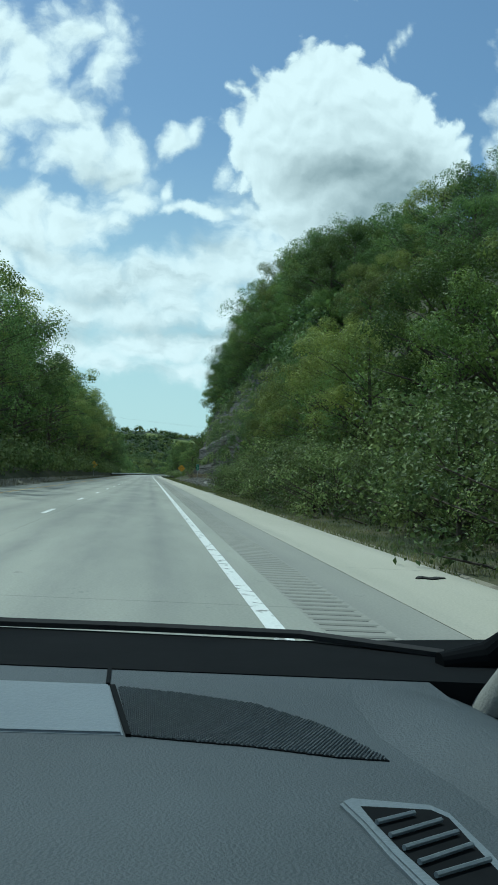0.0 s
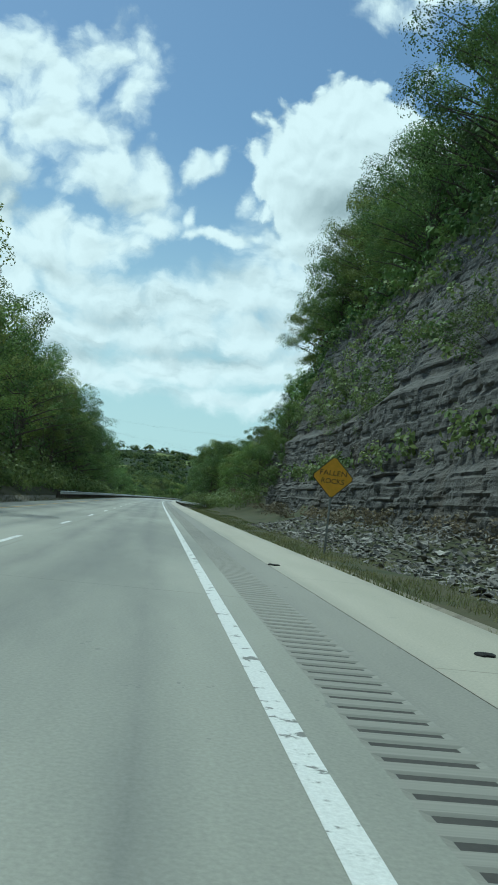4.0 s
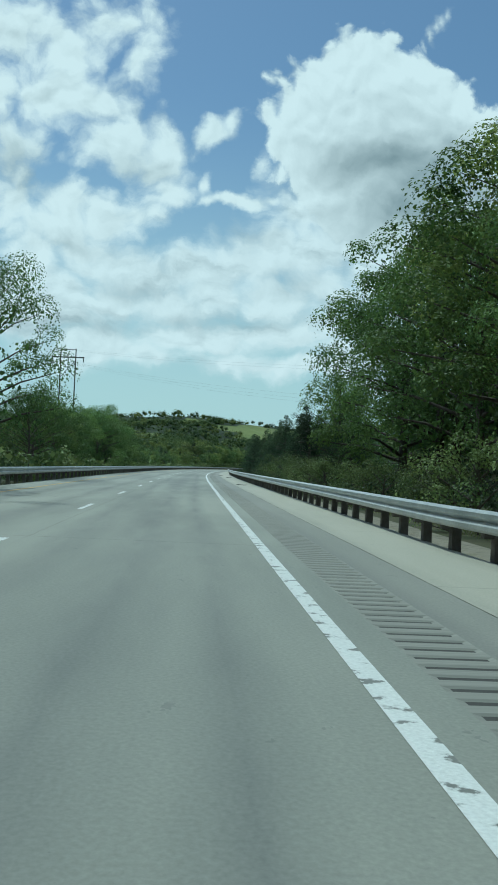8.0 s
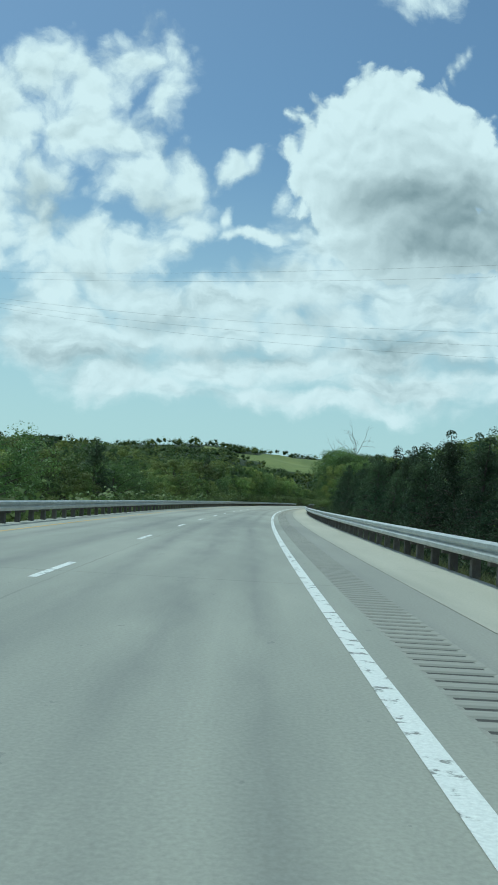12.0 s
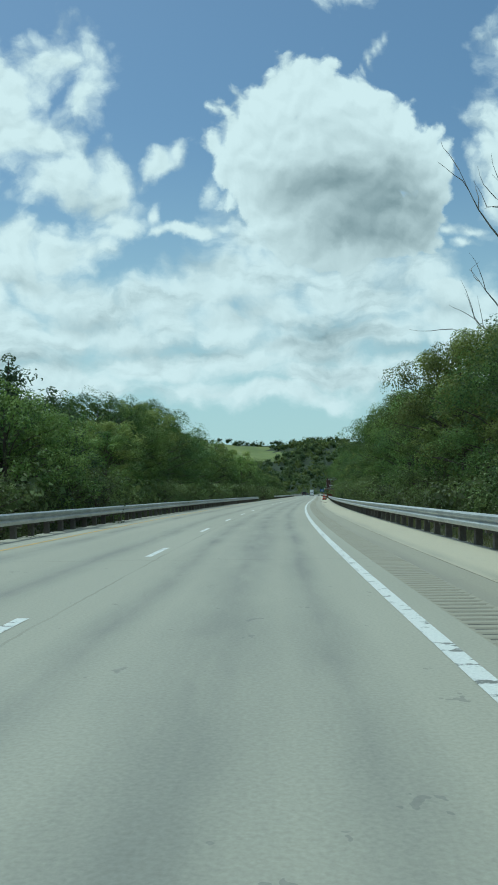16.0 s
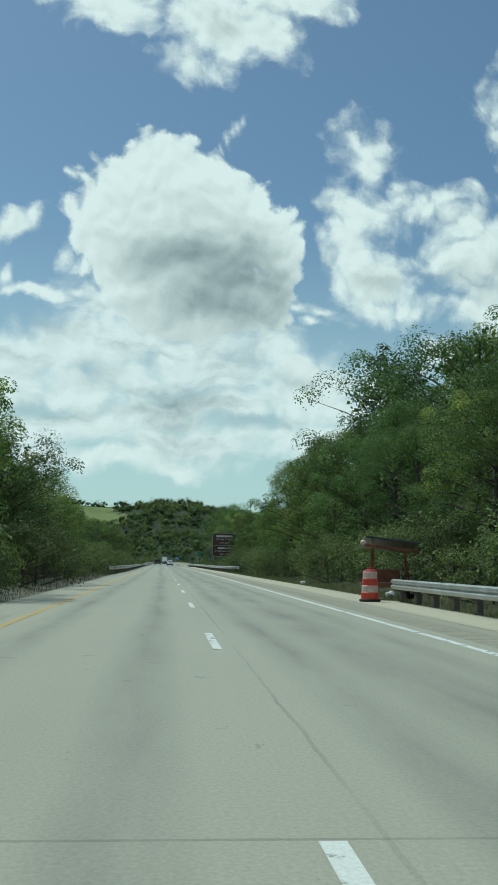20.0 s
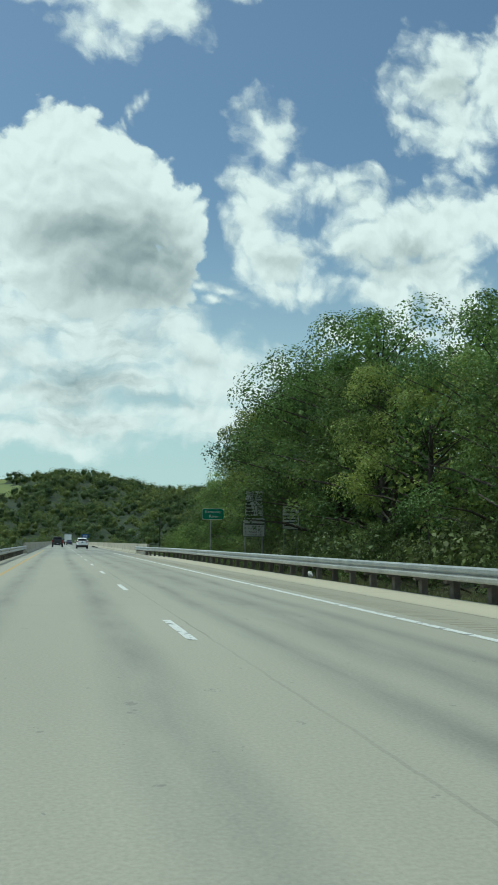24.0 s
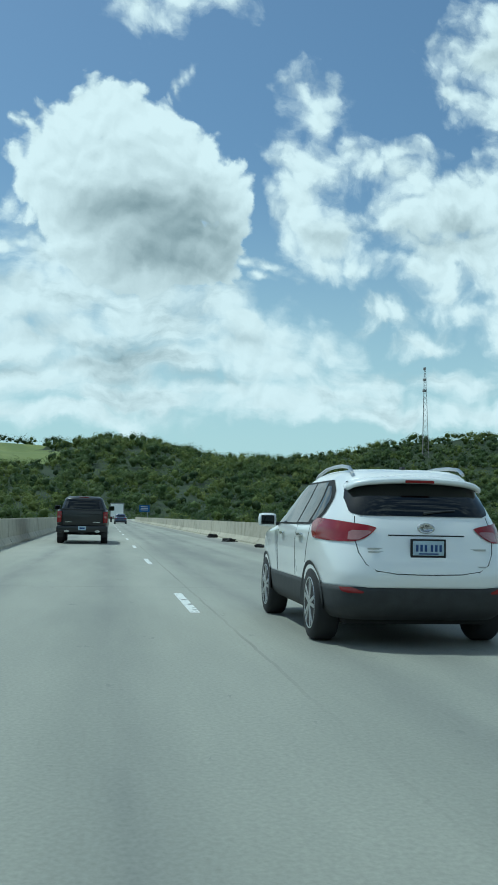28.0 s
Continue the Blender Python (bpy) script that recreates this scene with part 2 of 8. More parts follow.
# scattered clouds over the rest of the sky
side = wmath("SUBTRACT", wmath("MAXIMUM", wmath("ABSOLUTE", sx), wmath("MULTIPLY", sz, 0.9)), 0.75, clamp=True)
behind = wmath("LESS_THAN", split.outputs[1], 0.0)
loose = wmath("MULTIPLY", wmath("MAXIMUM", behind, wmath("MULTIPLY", side, 3.0, clamp=True)),
              ramp(wmath("MULTIPLY_ADD", rough_, 0.10, wnoise(flat.outputs[0], 2.2, 8.0, 0.6)), 0.50, 0.62))
clouds = wmath("MAXIMUM", wmath("MAXIMUM", tower_cover, bank_cover), wmath("MAXIMUM", deck_cover, loose))

grey = ramp(wmath("MULTIPLY_ADD", mottle, 0.9, heaps(GREY_BASES, bent)), -0.9, 1.0, 0.50)
pale = ramp(wmath("MULTIPLY_ADD", mottle, 2.4, heaps(PALE_BASES, bent)), -0.7, 0.9, 0.42)
# each kind of cloud keeps its own shade where it lies on top
rest = wmath("SUBTRACT", 1.0, tower_cover)
thin = wmath("SUBTRACT", 1.0, bank_cover)
shade = wmath("MULTIPLY_ADD", wmath("MULTIPLY", deck_dark, thin), rest, wmath("MULTIPLY", bank_dark, rest))
shade = wmath("MULTIPLY_ADD", wmath("ADD", tower_dark, grey), tower_cover, shade)
shade = wmath("MULTIPLY_ADD", pale, rest, shade)
dark = wmath("MULTIPLY_ADD", relief, 0.26, wmath("ADD", shade, 0.03), clamp=True)

tone = wn.new("ShaderNodeMix")
tone.data_type = "RGBA"
tone.inputs["A"].default_value = (0.96, 0.962, 0.957, 1)
tone.inputs["B"].default_value = (0.20, 0.255, 0.28, 1)
wl.new(dark, tone.inputs["Factor"])

dim = wn.new("ShaderNodeVectorMath")
dim.operation = "SCALE"
dim.inputs["Scale"].default_value = 0.10
wl.new(sky.outputs[0], dim.inputs[0])
haze = wn.new("ShaderNodeMix")
haze.data_type = "RGBA"
haze.inputs["B"].default_value = (0.66, 0.80, 0.80, 1)
hz = wn.new("ShaderNodeMapRange")
hz.interpolation_type = "SMOOTHSTEP"
hz.inputs["From Min"].default_value = 0.36
hz.inputs["From Max"].default_value = -0.02
hz.inputs["To Max"].default_value = 0.85
wl.new(split.outputs[2], hz.inputs["Value"])
wl.new(hz.outputs["Result"], haze.inputs["Factor"])
wl.new(dim.outputs[0], haze.inputs["A"])
whole = wn.new("ShaderNodeMix")
whole.data_type = "RGBA"
wl.new(clouds, whole.inputs["Factor"])
wl.new(haze.outputs["Result"], whole.inputs["A"])
wl.new(tone.outputs["Result"], whole.inputs["B"])
back = wn.new("ShaderNodeBackground")
back.inputs["Strength"].default_value = 1.0
wl.new(whole.outputs["Result"], back.inputs["Color"])
wout = wn.new("ShaderNodeOutputWorld")
wl.new(back.outputs[0], wout.inputs["Surface"])

sun_data = bpy.data.lights.new("sun", "SUN")
sun_data.energy, sun_data.angle, sun_data.color = 2.8, radians(0.6), (1.0, 0.95, 0.86)
sun = new("sun", sun_data)
sa, se = radians(SUN_LEFT), radians(SUN_UP)
toward = Vector((-math.sin(sa) * math.cos(se), math.cos(sa) * math.cos(se), math.sin(se)))
sun.matrix_world = look(toward * 400, (0, 0, 0))


# ---------------------------------------------------------------- materials
def material(name, colours, rough=0.8, scale=1.0, detail=6.0, bump=0.0, metal=0.0, coords="Object", fine_scale=None,
             stops=(0.35, 0.65), stretch=(1, 1, 1), rand=0.0, translucent=0.0, spec=0.5, island=0.0, coat=0.0):
    """A surface with variation at two scales: a broad one between its colours and a fine one in tone and relief."""
    m = bpy.data.materials.new(name)
    m.use_nodes = True
    nodes, links = m.node_tree.nodes, m.node_tree.links
    bsdf = nodes["Principled BSDF"]
    tc = nodes.new("ShaderNodeTexCoord")
    mp = nodes.new("ShaderNodeMapping")
    mp.inputs["Scale"].default_value = stretch
    links.new(tc.outputs[coords], mp.inputs["Vector"])
    n1 = nodes.new("ShaderNodeTexNoise")
    n1.inputs["Scale"].default_value, n1.inputs["Detail"].default_value = scale, detail
    n1.inputs["Roughness"].default_value = 0.6
    links.new(mp.outputs[0], n1.inputs["Vector"])
    ramp = nodes.new("ShaderNodeValToRGB")
    els = ramp.color_ramp.elements
    els[0].position, els[1].position = stops
    els[0].color, els[1].color = (*colours[0], 1), (*colours[-1], 1)
    for i, c in enumerate(colours[1:-1]):
        e = els.new(stops[0] + (stops[1] - stops[0]) * (i + 1) / (len(colours) - 1))
        e.color = (*c, 1)
    links.new(n1.outputs["Fac"], ramp.inputs[0])
    colour = ramp.outputs[0]
    n2 = nodes.new("ShaderNodeTexNoise")
    n2.inputs["Scale"].default_value = fine_scale or scale * 14
    n2.inputs["Detail"].default_value = 4.0
    links.new(mp.outputs[0], n2.inputs["Vector"])
    tone = nodes.new("ShaderNodeMapRange")
    tone.inputs["To Min"].default_value, tone.inputs["To Max"].default_value = 0.75, 1.25
    links.new(n2.outputs["Fac"], tone.inputs["Value"])
    value = tone.outputs[0]
    for amount, source in ((rand, "obj"), (island, "isl")):
        if not amount:
            continue
        if source == "obj":
            out = nodes.new("ShaderNodeObjectInfo").outputs["Random"]
        else:
            out = nodes.new("ShaderNodeNewGeometry").outputs["Random Per Island"]
        r = nodes.new("ShaderNodeMapRange")
        r.inputs["To Min"].default_value, r.inputs["To Max"].default_value = 1 - amount, 1 + amount
        links.new(out, r.inputs["Value"])
        mul = nodes.new("ShaderNodeMath")
        mul.operation = "MULTIPLY"
        links.new(value, mul.inputs[0])
        links.new(r.outputs[0], mul.inputs[1])
        value = mul.outputs[0]
    mix = nodes.new("ShaderNodeVectorMath")
    mix.operation = "SCALE"
    links.new(colour, mix.inputs[0])
    links.new(value, mix.inputs["Scale"])
    links.new(mix.outputs[0], bsdf.inputs["Base Color"])
    bsdf.inputs["Roughness"].default_value = rough
    bsdf.inputs["Metallic"].default_value = metal
    bsdf.inputs["Specular IOR Level"].default_value = spec
    bsdf.inputs["Coat Weight"].default_value = coat
    bsdf.inputs["Coat Roughness"].default_value = 0.04
    if bump:
        b = nodes.new("ShaderNodeBump")
        b.inputs["Strength"].default_value = bump
        b.inputs["Distance"].default_value = 0.02
        links.new(n2.outputs["Fac"], b.inputs["Height"])
        links.new(b.outputs[0], bsdf.inputs["Normal"])
    if translucent:
        tr = nodes.new("ShaderNodeBsdfTranslucent")
        links.new(mix.outputs[0], tr.inputs["Color"])
        ms = nodes.new("ShaderNodeMixShader")
        ms.inputs[0].default_value = translucent
        links.new(bsdf.outputs[0], ms.inputs[1])
        links.new(tr.outputs[0], ms.inputs[2])
        links.new(ms.outputs[0], nodes["Material Output"].inputs["Surface"])
    return m


def plain(name, colour, rough=0.5, metal=0.0, coat=0.0, var=0.12, scale=6.0, bump=0.0):
    lo, hi = [max(0, c * (1 - var)) for c in colour], [min(1, c * (1 + var)) for c in colour]
    return material(name, (lo, hi), rough, scale, 4.0, bump, metal, coat=coat)


def glass(name, tint=(0.004, 0.005, 0.005), rough=0.03):
    m = bpy.data.materials.new(name)
    m.use_nodes = True
    b = m.node_tree.nodes["Principled BSDF"]
    b.inputs["Base Color"].default_value = (*tint, 1)
    b.inputs["Roughness"].default_value = rough
    b.inputs["Specular IOR Level"].default_value = 0.5
    return m


def pavement_material(name, base, worn, band_colour, bands, joints=0.0, tan=((0.315, 0.305, 0.245), (0.44, 0.425, 0.345))):
    """Pavement in road metres (UV: across, along): two wheel-worn bands to a lane, stains, fine grit and hair cracks."""
    m = bpy.data.materials.new(name)
    m.use_nodes = True
    nodes, links = m.node_tree.nodes, m.node_tree.links
    bsdf = nodes["Principled BSDF"]
    uv = nodes.new("ShaderNodeUVMap")
    uv.uv_map = "road"
    sep = nodes.new("ShaderNodeSeparateXYZ")
    links.new(uv.outputs[0], sep.inputs[0])

    def noise_of(scale_x, scale_y, detail, rough=0.6):
        mp = nodes.new("ShaderNodeMapping")
        mp.inputs["Scale"].default_value = (scale_x, scale_y, 1)
        links.new(uv.outputs[0], mp.inputs["Vector"])
        n = nodes.new("ShaderNodeTexNoise")
        n.inputs["Scale"].default_value, n.inputs["Detail"].default_value = 1.0, detail
        n.inputs["Roughness"].default_value = rough
        links.new(mp.outputs[0], n.inputs["Vector"])
        return n.outputs["Fac"]

    def mth(op, a, b, c=None, clamp=False):
        n = nodes.new("ShaderNodeMath")
        n.operation, n.use_clamp = op, clamp
        for i, v in enumerate((a, b, c)):
            if v is None:
                continue
            if isinstance(v, (int, float)):
                n.inputs[i].default_value = v
            else:
                links.new(v, n.inputs[i])
        return n.outputs[0]

    def blend(fac, a, b):
        n = nodes.new("ShaderNodeMix")
        n.data_type = "RGBA"
        links.new(fac, n.inputs["Factor"])
        for v, s in ((a, "A"), (b, "B")):
            if isinstance(v, tuple):
                n.inputs[s].default_value = (*v, 1)
            else:
                links.new(v, n.inputs[s])
        return n.outputs["Result"]

    broad = noise_of(0.35, 0.05, 5.0)
    colour = blend(mth("MULTIPLY_ADD", mth("SUBTRACT", broad, 0.5), 3.6, 0.5, True), base, worn)
    if tan:
        # a paler, tan stretch between the bend and the bridge; lane paleness stands for sun and glare
        stretch_ = None
        for a, b in ((470.0, 590.0), (950.0, 925.0)):
            n = nodes.new("ShaderNodeMapRange")
            n.interpolation_type = "SMOOTHSTEP"
            n.inputs["From Min"].default_value, n.inputs["From Max"].default_value = a, b
            links.new(sep.outputs[1], n.inputs["Value"])
            stretch_ = n.outputs["Result"] if stretch_ is None else mth("MULTIPLY", stretch_, n.outputs["Result"])
        pale_tone = blend(broad, *tan)
        colour = blend(stretch_, colour, pale_tone)
    wander = mth("MULTIPLY_ADD", mth("SUBTRACT", noise_of(0.2, 0.02, 3.0), 0.5), 0.9, sep.outputs[0])
    for at, half in bands:
        d = mth("SUBTRACT", 1.0, mth("DIVIDE", mth("ABSOLUTE", mth("SUBTRACT", wander, at), None), half), None, True)
        d = mth("MULTIPLY", mth("MULTIPLY", d, mth("MULTIPLY_ADD", noise_of(1.6, 0.22, 6.0), 1.6, -0.35, True)), 0.95)
        colour = blend(d, colour, band_colour)
    spots = mth("MULTIPLY", mth("GREATER_THAN", noise_of(2.2, 1.4, 4.0, 0.75), 0.665), 0.45)
    colour = blend(spots, colour, band_colour)
    grit = noise_of(38.0, 30.0, 4.0)
    gain = mth("MULTIPLY_ADD", grit, 0.6, 0.7)
    # hair cracks: thin valleys of a warped cell pattern
    mp = nodes.new("ShaderNodeMapping")
    mp.inputs["Scale"].default_value = (0.5, 0.16, 1)
    links.new(uv.outputs[0], mp.inputs["Vector"])
    wob = nodes.new("ShaderNodeTexNoise")
    wob.inputs["Scale"].default_value = 3.0
    links.new(mp.outputs[0], wob.inputs["Vector"])
    addv = nodes.new("ShaderNodeVectorMath")
    addv.operation = "MULTIPLY_ADD"
    links.new(wob.outputs["Color"], addv.inputs[0])
    addv.inputs[1].default_value = (0.35, 0.35, 0)
    links.new(mp.outputs[0], addv.inputs[2])
    vor = nodes.new("ShaderNodeTexVoronoi")
    vor.feature = "DISTANCE_TO_EDGE"
    vor.inputs["Scale"].default_value = 1.0
    links.new(addv.outputs[0], vor.inputs["Vector"])
    crack = mth("MULTIPLY", mth("LESS_THAN", vor.outputs["Distance"], 0.0014), mth("GREATER_THAN", noise_of(0.4, 0.07, 2.0), 0.62))
    gain = mth("MULTIPLY", gain, mth("MULTIPLY_ADD", crack, -0.04, 1.0))
    if name == "worn_pavement":
        # the long joint between the lanes, open and dirty in places
        seam_at = mth("MULTIPLY_ADD", mth("SUBTRACT", noise_of(0.0, 0.9, 5.0), 0.5), 0.10, sep.outputs[0])
        seam = mth("LESS_THAN", mth("ABSOLUTE", mth("ADD", seam_at, 3.42), None), 0.016)
        seam = mth("MULTIPLY", seam, mth("MULTIPLY_ADD", noise_of(0.0, 0.12, 4.0), 3.0, -1.1, True))
        gain = mth("MULTIPLY", gain, mth("MULTIPLY_ADD", seam, -0.38, 1.0))
    if joints:
        j = mth("LESS_THAN", mth("ABSOLUTE", mth("SUBTRACT", mth("MODULO", sep.outputs[1], joints), joints / 2), None), 0.018)
        gain = mth("MULTIPLY", gain, mth("MULTIPLY_ADD", mth("MULTIPLY", j, noise_of(1.5, 0.3, 3.0)), -0.6, 1.0))
    sc = nodes.new("ShaderNodeVectorMath")
    sc.operation = "SCALE"
    links.new(colour, sc.inputs[0])
    links.new(gain, sc.inputs["Scale"])
    links.new(sc.outputs[0], bsdf.inputs["Base Color"])
    bsdf.inputs["Roughness"].default_value = 0.72
    bsdf.inputs["Specular IOR Level"].default_value = 0.45
    bm_ = nodes.new("ShaderNodeBump")
    bm_.inputs["Strength"].default_value, bm_.inputs["Distance"].default_value = 0.08, 0.01
    links.new(grit, bm_.inputs["Height"])
    links.new(bm_.outputs[0], bsdf.inputs["Normal"])
    return m


def rock_material(name):
    """Bedded limestone: thin courses, upright cracks, brown seepage stains and pale fresh breaks, in metres of the world."""
    m = bpy.data.materials.new(name)
    m.use_nodes = True
    nodes, links = m.node_tree.nodes, m.node_tree.links
    bsdf = nodes["Principled BSDF"]
    tc = nodes.new("ShaderNodeTexCoord")

    def field(scale, detail, stretch=(1, 1, 1), rough=0.6):
        mp, n = nodes.new("ShaderNodeMapping"), nodes.new("ShaderNodeTexNoise")
        mp.inputs["Scale"].default_value = stretch
        links.new(tc.outputs["Object"], mp.inputs["Vector"])
        links.new(mp.outputs[0], n.inputs["Vector"])
        n.inputs["Scale"].default_value, n.inputs["Detail"].default_value = scale, detail
        n.inputs["Roughness"].default_value = rough
        return n.outputs["Fac"]

    def curve(value, low, high, start=0.0, to=1.0):
        n = nodes.new("ShaderNodeMapRange")
        n.interpolation_type = "SMOOTHSTEP"
        for k, v in (("From Min", low), ("From Max", high), ("To Min", start), ("To Max", to)):
            n.inputs[k].default_value = v
        links.new(value, n.inputs["Value"])
        return n.outputs["Result"]

    def blend(fac, a, b):
        n = nodes.new("ShaderNodeMix")
        n.data_type = "RGBA"
        links.new(fac, n.inputs["Factor"])
        for v, k in ((a, "A"), (b, "B")):
            if isinstance(v, tuple):
                n.inputs[k].default_value = (*v, 1)
            else:
                links.new(v, n.inputs[k])
        return n.outputs["Result"]

    def calc(op, a, b):
        n = nodes.new("ShaderNodeMath")
        n.operation = op
        for k, v in enumerate((a, b)):
            if isinstance(v, (int, float)):
                n.inputs[k].default_value = v
            else:
                links.new(v, n.inputs[k])
        return n.outputs[0]

    courses = field(1.0, 6.0, (0.12, 0.12, 4.5))
    chips = field(2.6, 8.0, (1, 1, 1.6), 0.7)
    cracks = field(1.0, 5.0, (2.2, 2.2, 0.25), 0.65)
    broad = field(0.16, 5.0)
    colour = blend(curve(courses, 0.36, 0.64), (0.095, 0.092, 0.083), (0.165, 0.160, 0.145))
    colour = blend(curve(chips, 0.52, 0.72, 0, 0.75), colour, (0.235, 0.23, 0.215))
    colour = blend(curve(broad, 0.50, 0.66, 0, 0.55), colour, (0.105, 0.085, 0.060))
    colour = blend(curve(cracks, 0.60, 0.70, 0, 0.7), colour, (0.045, 0.043, 0.038))
    links.new(colour, bsdf.inputs["Base Color"])
    bsdf.inputs["Roughness"].default_value = 0.92
    bsdf.inputs["Specular IOR Level"].default_value = 0.25
    height = calc("ADD", calc("MULTIPLY", courses, 0.9), calc("SUBTRACT", chips, calc("MULTIPLY", curve(cracks, 0.56, 0.70), 0.5)))
    b = nodes.new("ShaderNodeBump")
    b.inputs["Strength"].default_value, b.inputs["Distance"].default_value = 0.85, 0.16
    links.new(height, b.inputs["Height"])
    links.new(b.outputs[0], bsdf.inputs["Normal"])
    return m


M = {}
M["rock"] = rock_material("layered_limestone")
M["lane"] = pavement_material("worn_pavement", (0.245, 0.25, 0.215), (0.36, 0.36, 0.305), (0.15, 0.155, 0.145),
                              ((-1.85, 0.75), (-0.95, 0.35), (-2.85, 0.4), (-4.6, 0.4), (-6.3, 0.45)), 18.0)
M["asphalt_strip"] = pavement_material("shoulder_asphalt", (0.235, 0.235, 0.205), (0.30, 0.295, 0.255), (0.15, 0.15, 0.14), ((0.62, 0.42),), tan=((0.31, 0.29, 0.225), (0.39, 0.365, 0.285)))
M["shoulder"] = pavement_material("shoulder_concrete", (0.40, 0.385, 0.31), (0.47, 0.45, 0.37), (0.30, 0.29, 0.24), ((1.5, 0.25), (2.9, 0.3)), 9.0, tan=((0.46, 0.42, 0.31), (0.56, 0.515, 0.39)))
# groove floors: one colour, far darker than the strip around them
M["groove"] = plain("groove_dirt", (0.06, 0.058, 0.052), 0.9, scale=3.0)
M["line_white"] = material("worn_white_paint", ((0.20, 0.20, 0.18), (0.64, 0.65, 0.62), (0.72, 0.73, 0.70)), 0.6, 5.0, 10.0, 0.3,
                           stops=(0.39, 0.46), fine_scale=40)
M["line_yellow"] = material("worn_yellow_paint", ((0.30, 0.28, 0.22), (0.50, 0.34, 0.11), (0.54, 0.37, 0.12)), 0.6, 4.0, 8.0, 0.3,
                            stops=(0.33, 0.5), fine_scale=40)
M["ground"] = material("grassy_ground", ((0.035, 0.045, 0.016), (0.055, 0.062, 0.024), (0.075, 0.07, 0.034), (0.045, 0.055, 0.02)), 0.95, 0.35, 8.0, 0.5, fine_scale=9)
M["gravel"] = material("gravel_verge", ((0.16, 0.145, 0.11), (0.26, 0.24, 0.19), (0.20, 0.19, 0.13)), 0.95, 2.0, 8.0, 0.8, fine_scale=30)
M["slab"] = material("broken_limestone", ((0.15, 0.145, 0.125), (0.26, 0.25, 0.225), (0.38, 0.37, 0.33)), 0.9, 1.6, 8.0, 0.6, rand=0.25, island=0.35, fine_scale=18)
M["bark"] = material("bark", ((0.055, 0.045, 0.035), (0.12, 0.10, 0.08)), 0.95, 3.0, 8.0, 0.8, stretch=(3, 3, 0.5), rand=0.25)
M["bark_pale"] = material("weathered_dead_wood", ((0.18, 0.16, 0.14), (0.30, 0.28, 0.25)), 0.9, 3.0, 6.0, 0.5, stretch=(3, 3, 0.4))


def leaf(name, a, b, rand=0.46):
    a, b = [c * k for c, k in zip(a, (1.30, 1.32, 1.6))], [c * k for c, k in zip(b, (1.55, 1.55, 1.8))]
    return material(name, (a, b), 0.6, 0.35, 3.0, 0.0, rand=rand, island=0.34, translucent=0.30, spec=0.35, fine_scale=2.0)


M["leaf_oak"] = leaf("dark_broad_leaves", (0.053, 0.096, 0.025), (0.109, 0.163, 0.037))
M["leaf_maple"] = leaf("green_broad_leaves", (0.072, 0.125, 0.026), (0.145, 0.196, 0.041))
M["leaf_locust"] = leaf("yellow_green_leaflets", (0.098, 0.137, 0.029), (0.182, 0.208, 0.044))
M["leaf_cedar"] = leaf("cedar_needles", (0.030, 0.054, 0.022), (0.063, 0.087, 0.033))
M["leaf_brush"] = leaf("undergrowth_leaves", (0.063, 0.101, 0.025), (0.140, 0.168, 0.049))
M["grass"] = leaf("roadside_grass", (0.090, 0.115, 0.036), (0.165, 0.160, 0.060))
# far leaves lean slightly blue: a little distance haze is mixed into their colours
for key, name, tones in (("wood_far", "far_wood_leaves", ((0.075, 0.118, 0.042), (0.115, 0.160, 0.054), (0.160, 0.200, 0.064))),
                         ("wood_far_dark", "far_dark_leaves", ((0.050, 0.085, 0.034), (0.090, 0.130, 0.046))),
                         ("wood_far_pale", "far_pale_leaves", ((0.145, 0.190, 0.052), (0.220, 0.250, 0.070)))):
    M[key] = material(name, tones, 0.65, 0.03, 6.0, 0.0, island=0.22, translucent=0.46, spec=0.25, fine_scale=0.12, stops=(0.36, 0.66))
# floor colour darkened to stand for the shade between the crowns
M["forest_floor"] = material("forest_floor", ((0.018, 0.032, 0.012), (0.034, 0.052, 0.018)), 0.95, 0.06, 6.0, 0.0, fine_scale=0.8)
M["meadow"] = material("hay_meadow", ((0.13, 0.17, 0.045), (0.20, 0.23, 0.07)), 0.95, 0.02, 6.0, 0.0, fine_scale=0.4)
M["steel"] = material("galvanised_steel", ((0.42, 0.44, 0.43), (0.56, 0.57, 0.55)), 0.42, 1.5, 6.0, 0.15, metal=0.75, fine_scale=25)
M["post"] = material("weathered_post", ((0.10, 0.09, 0.075), (0.19, 0.175, 0.15)), 0.9, 4.0, 6.0, 0.4, rand=0.25)
M["concrete"] = material("barrier_concrete", ((0.31, 0.285, 0.22), (0.46, 0.425, 0.34), (0.38, 0.35, 0.27)), 0.85, 0.8, 8.0, 0.4, rand=0.08, fine_scale=14)
M["black_rubber"] = plain("tyre_rubber", (0.022, 0.022, 0.023), 0.85)
M["tyre_scrap"] = plain("shredded_tyre", (0.02, 0.02, 0.02), 0.9)


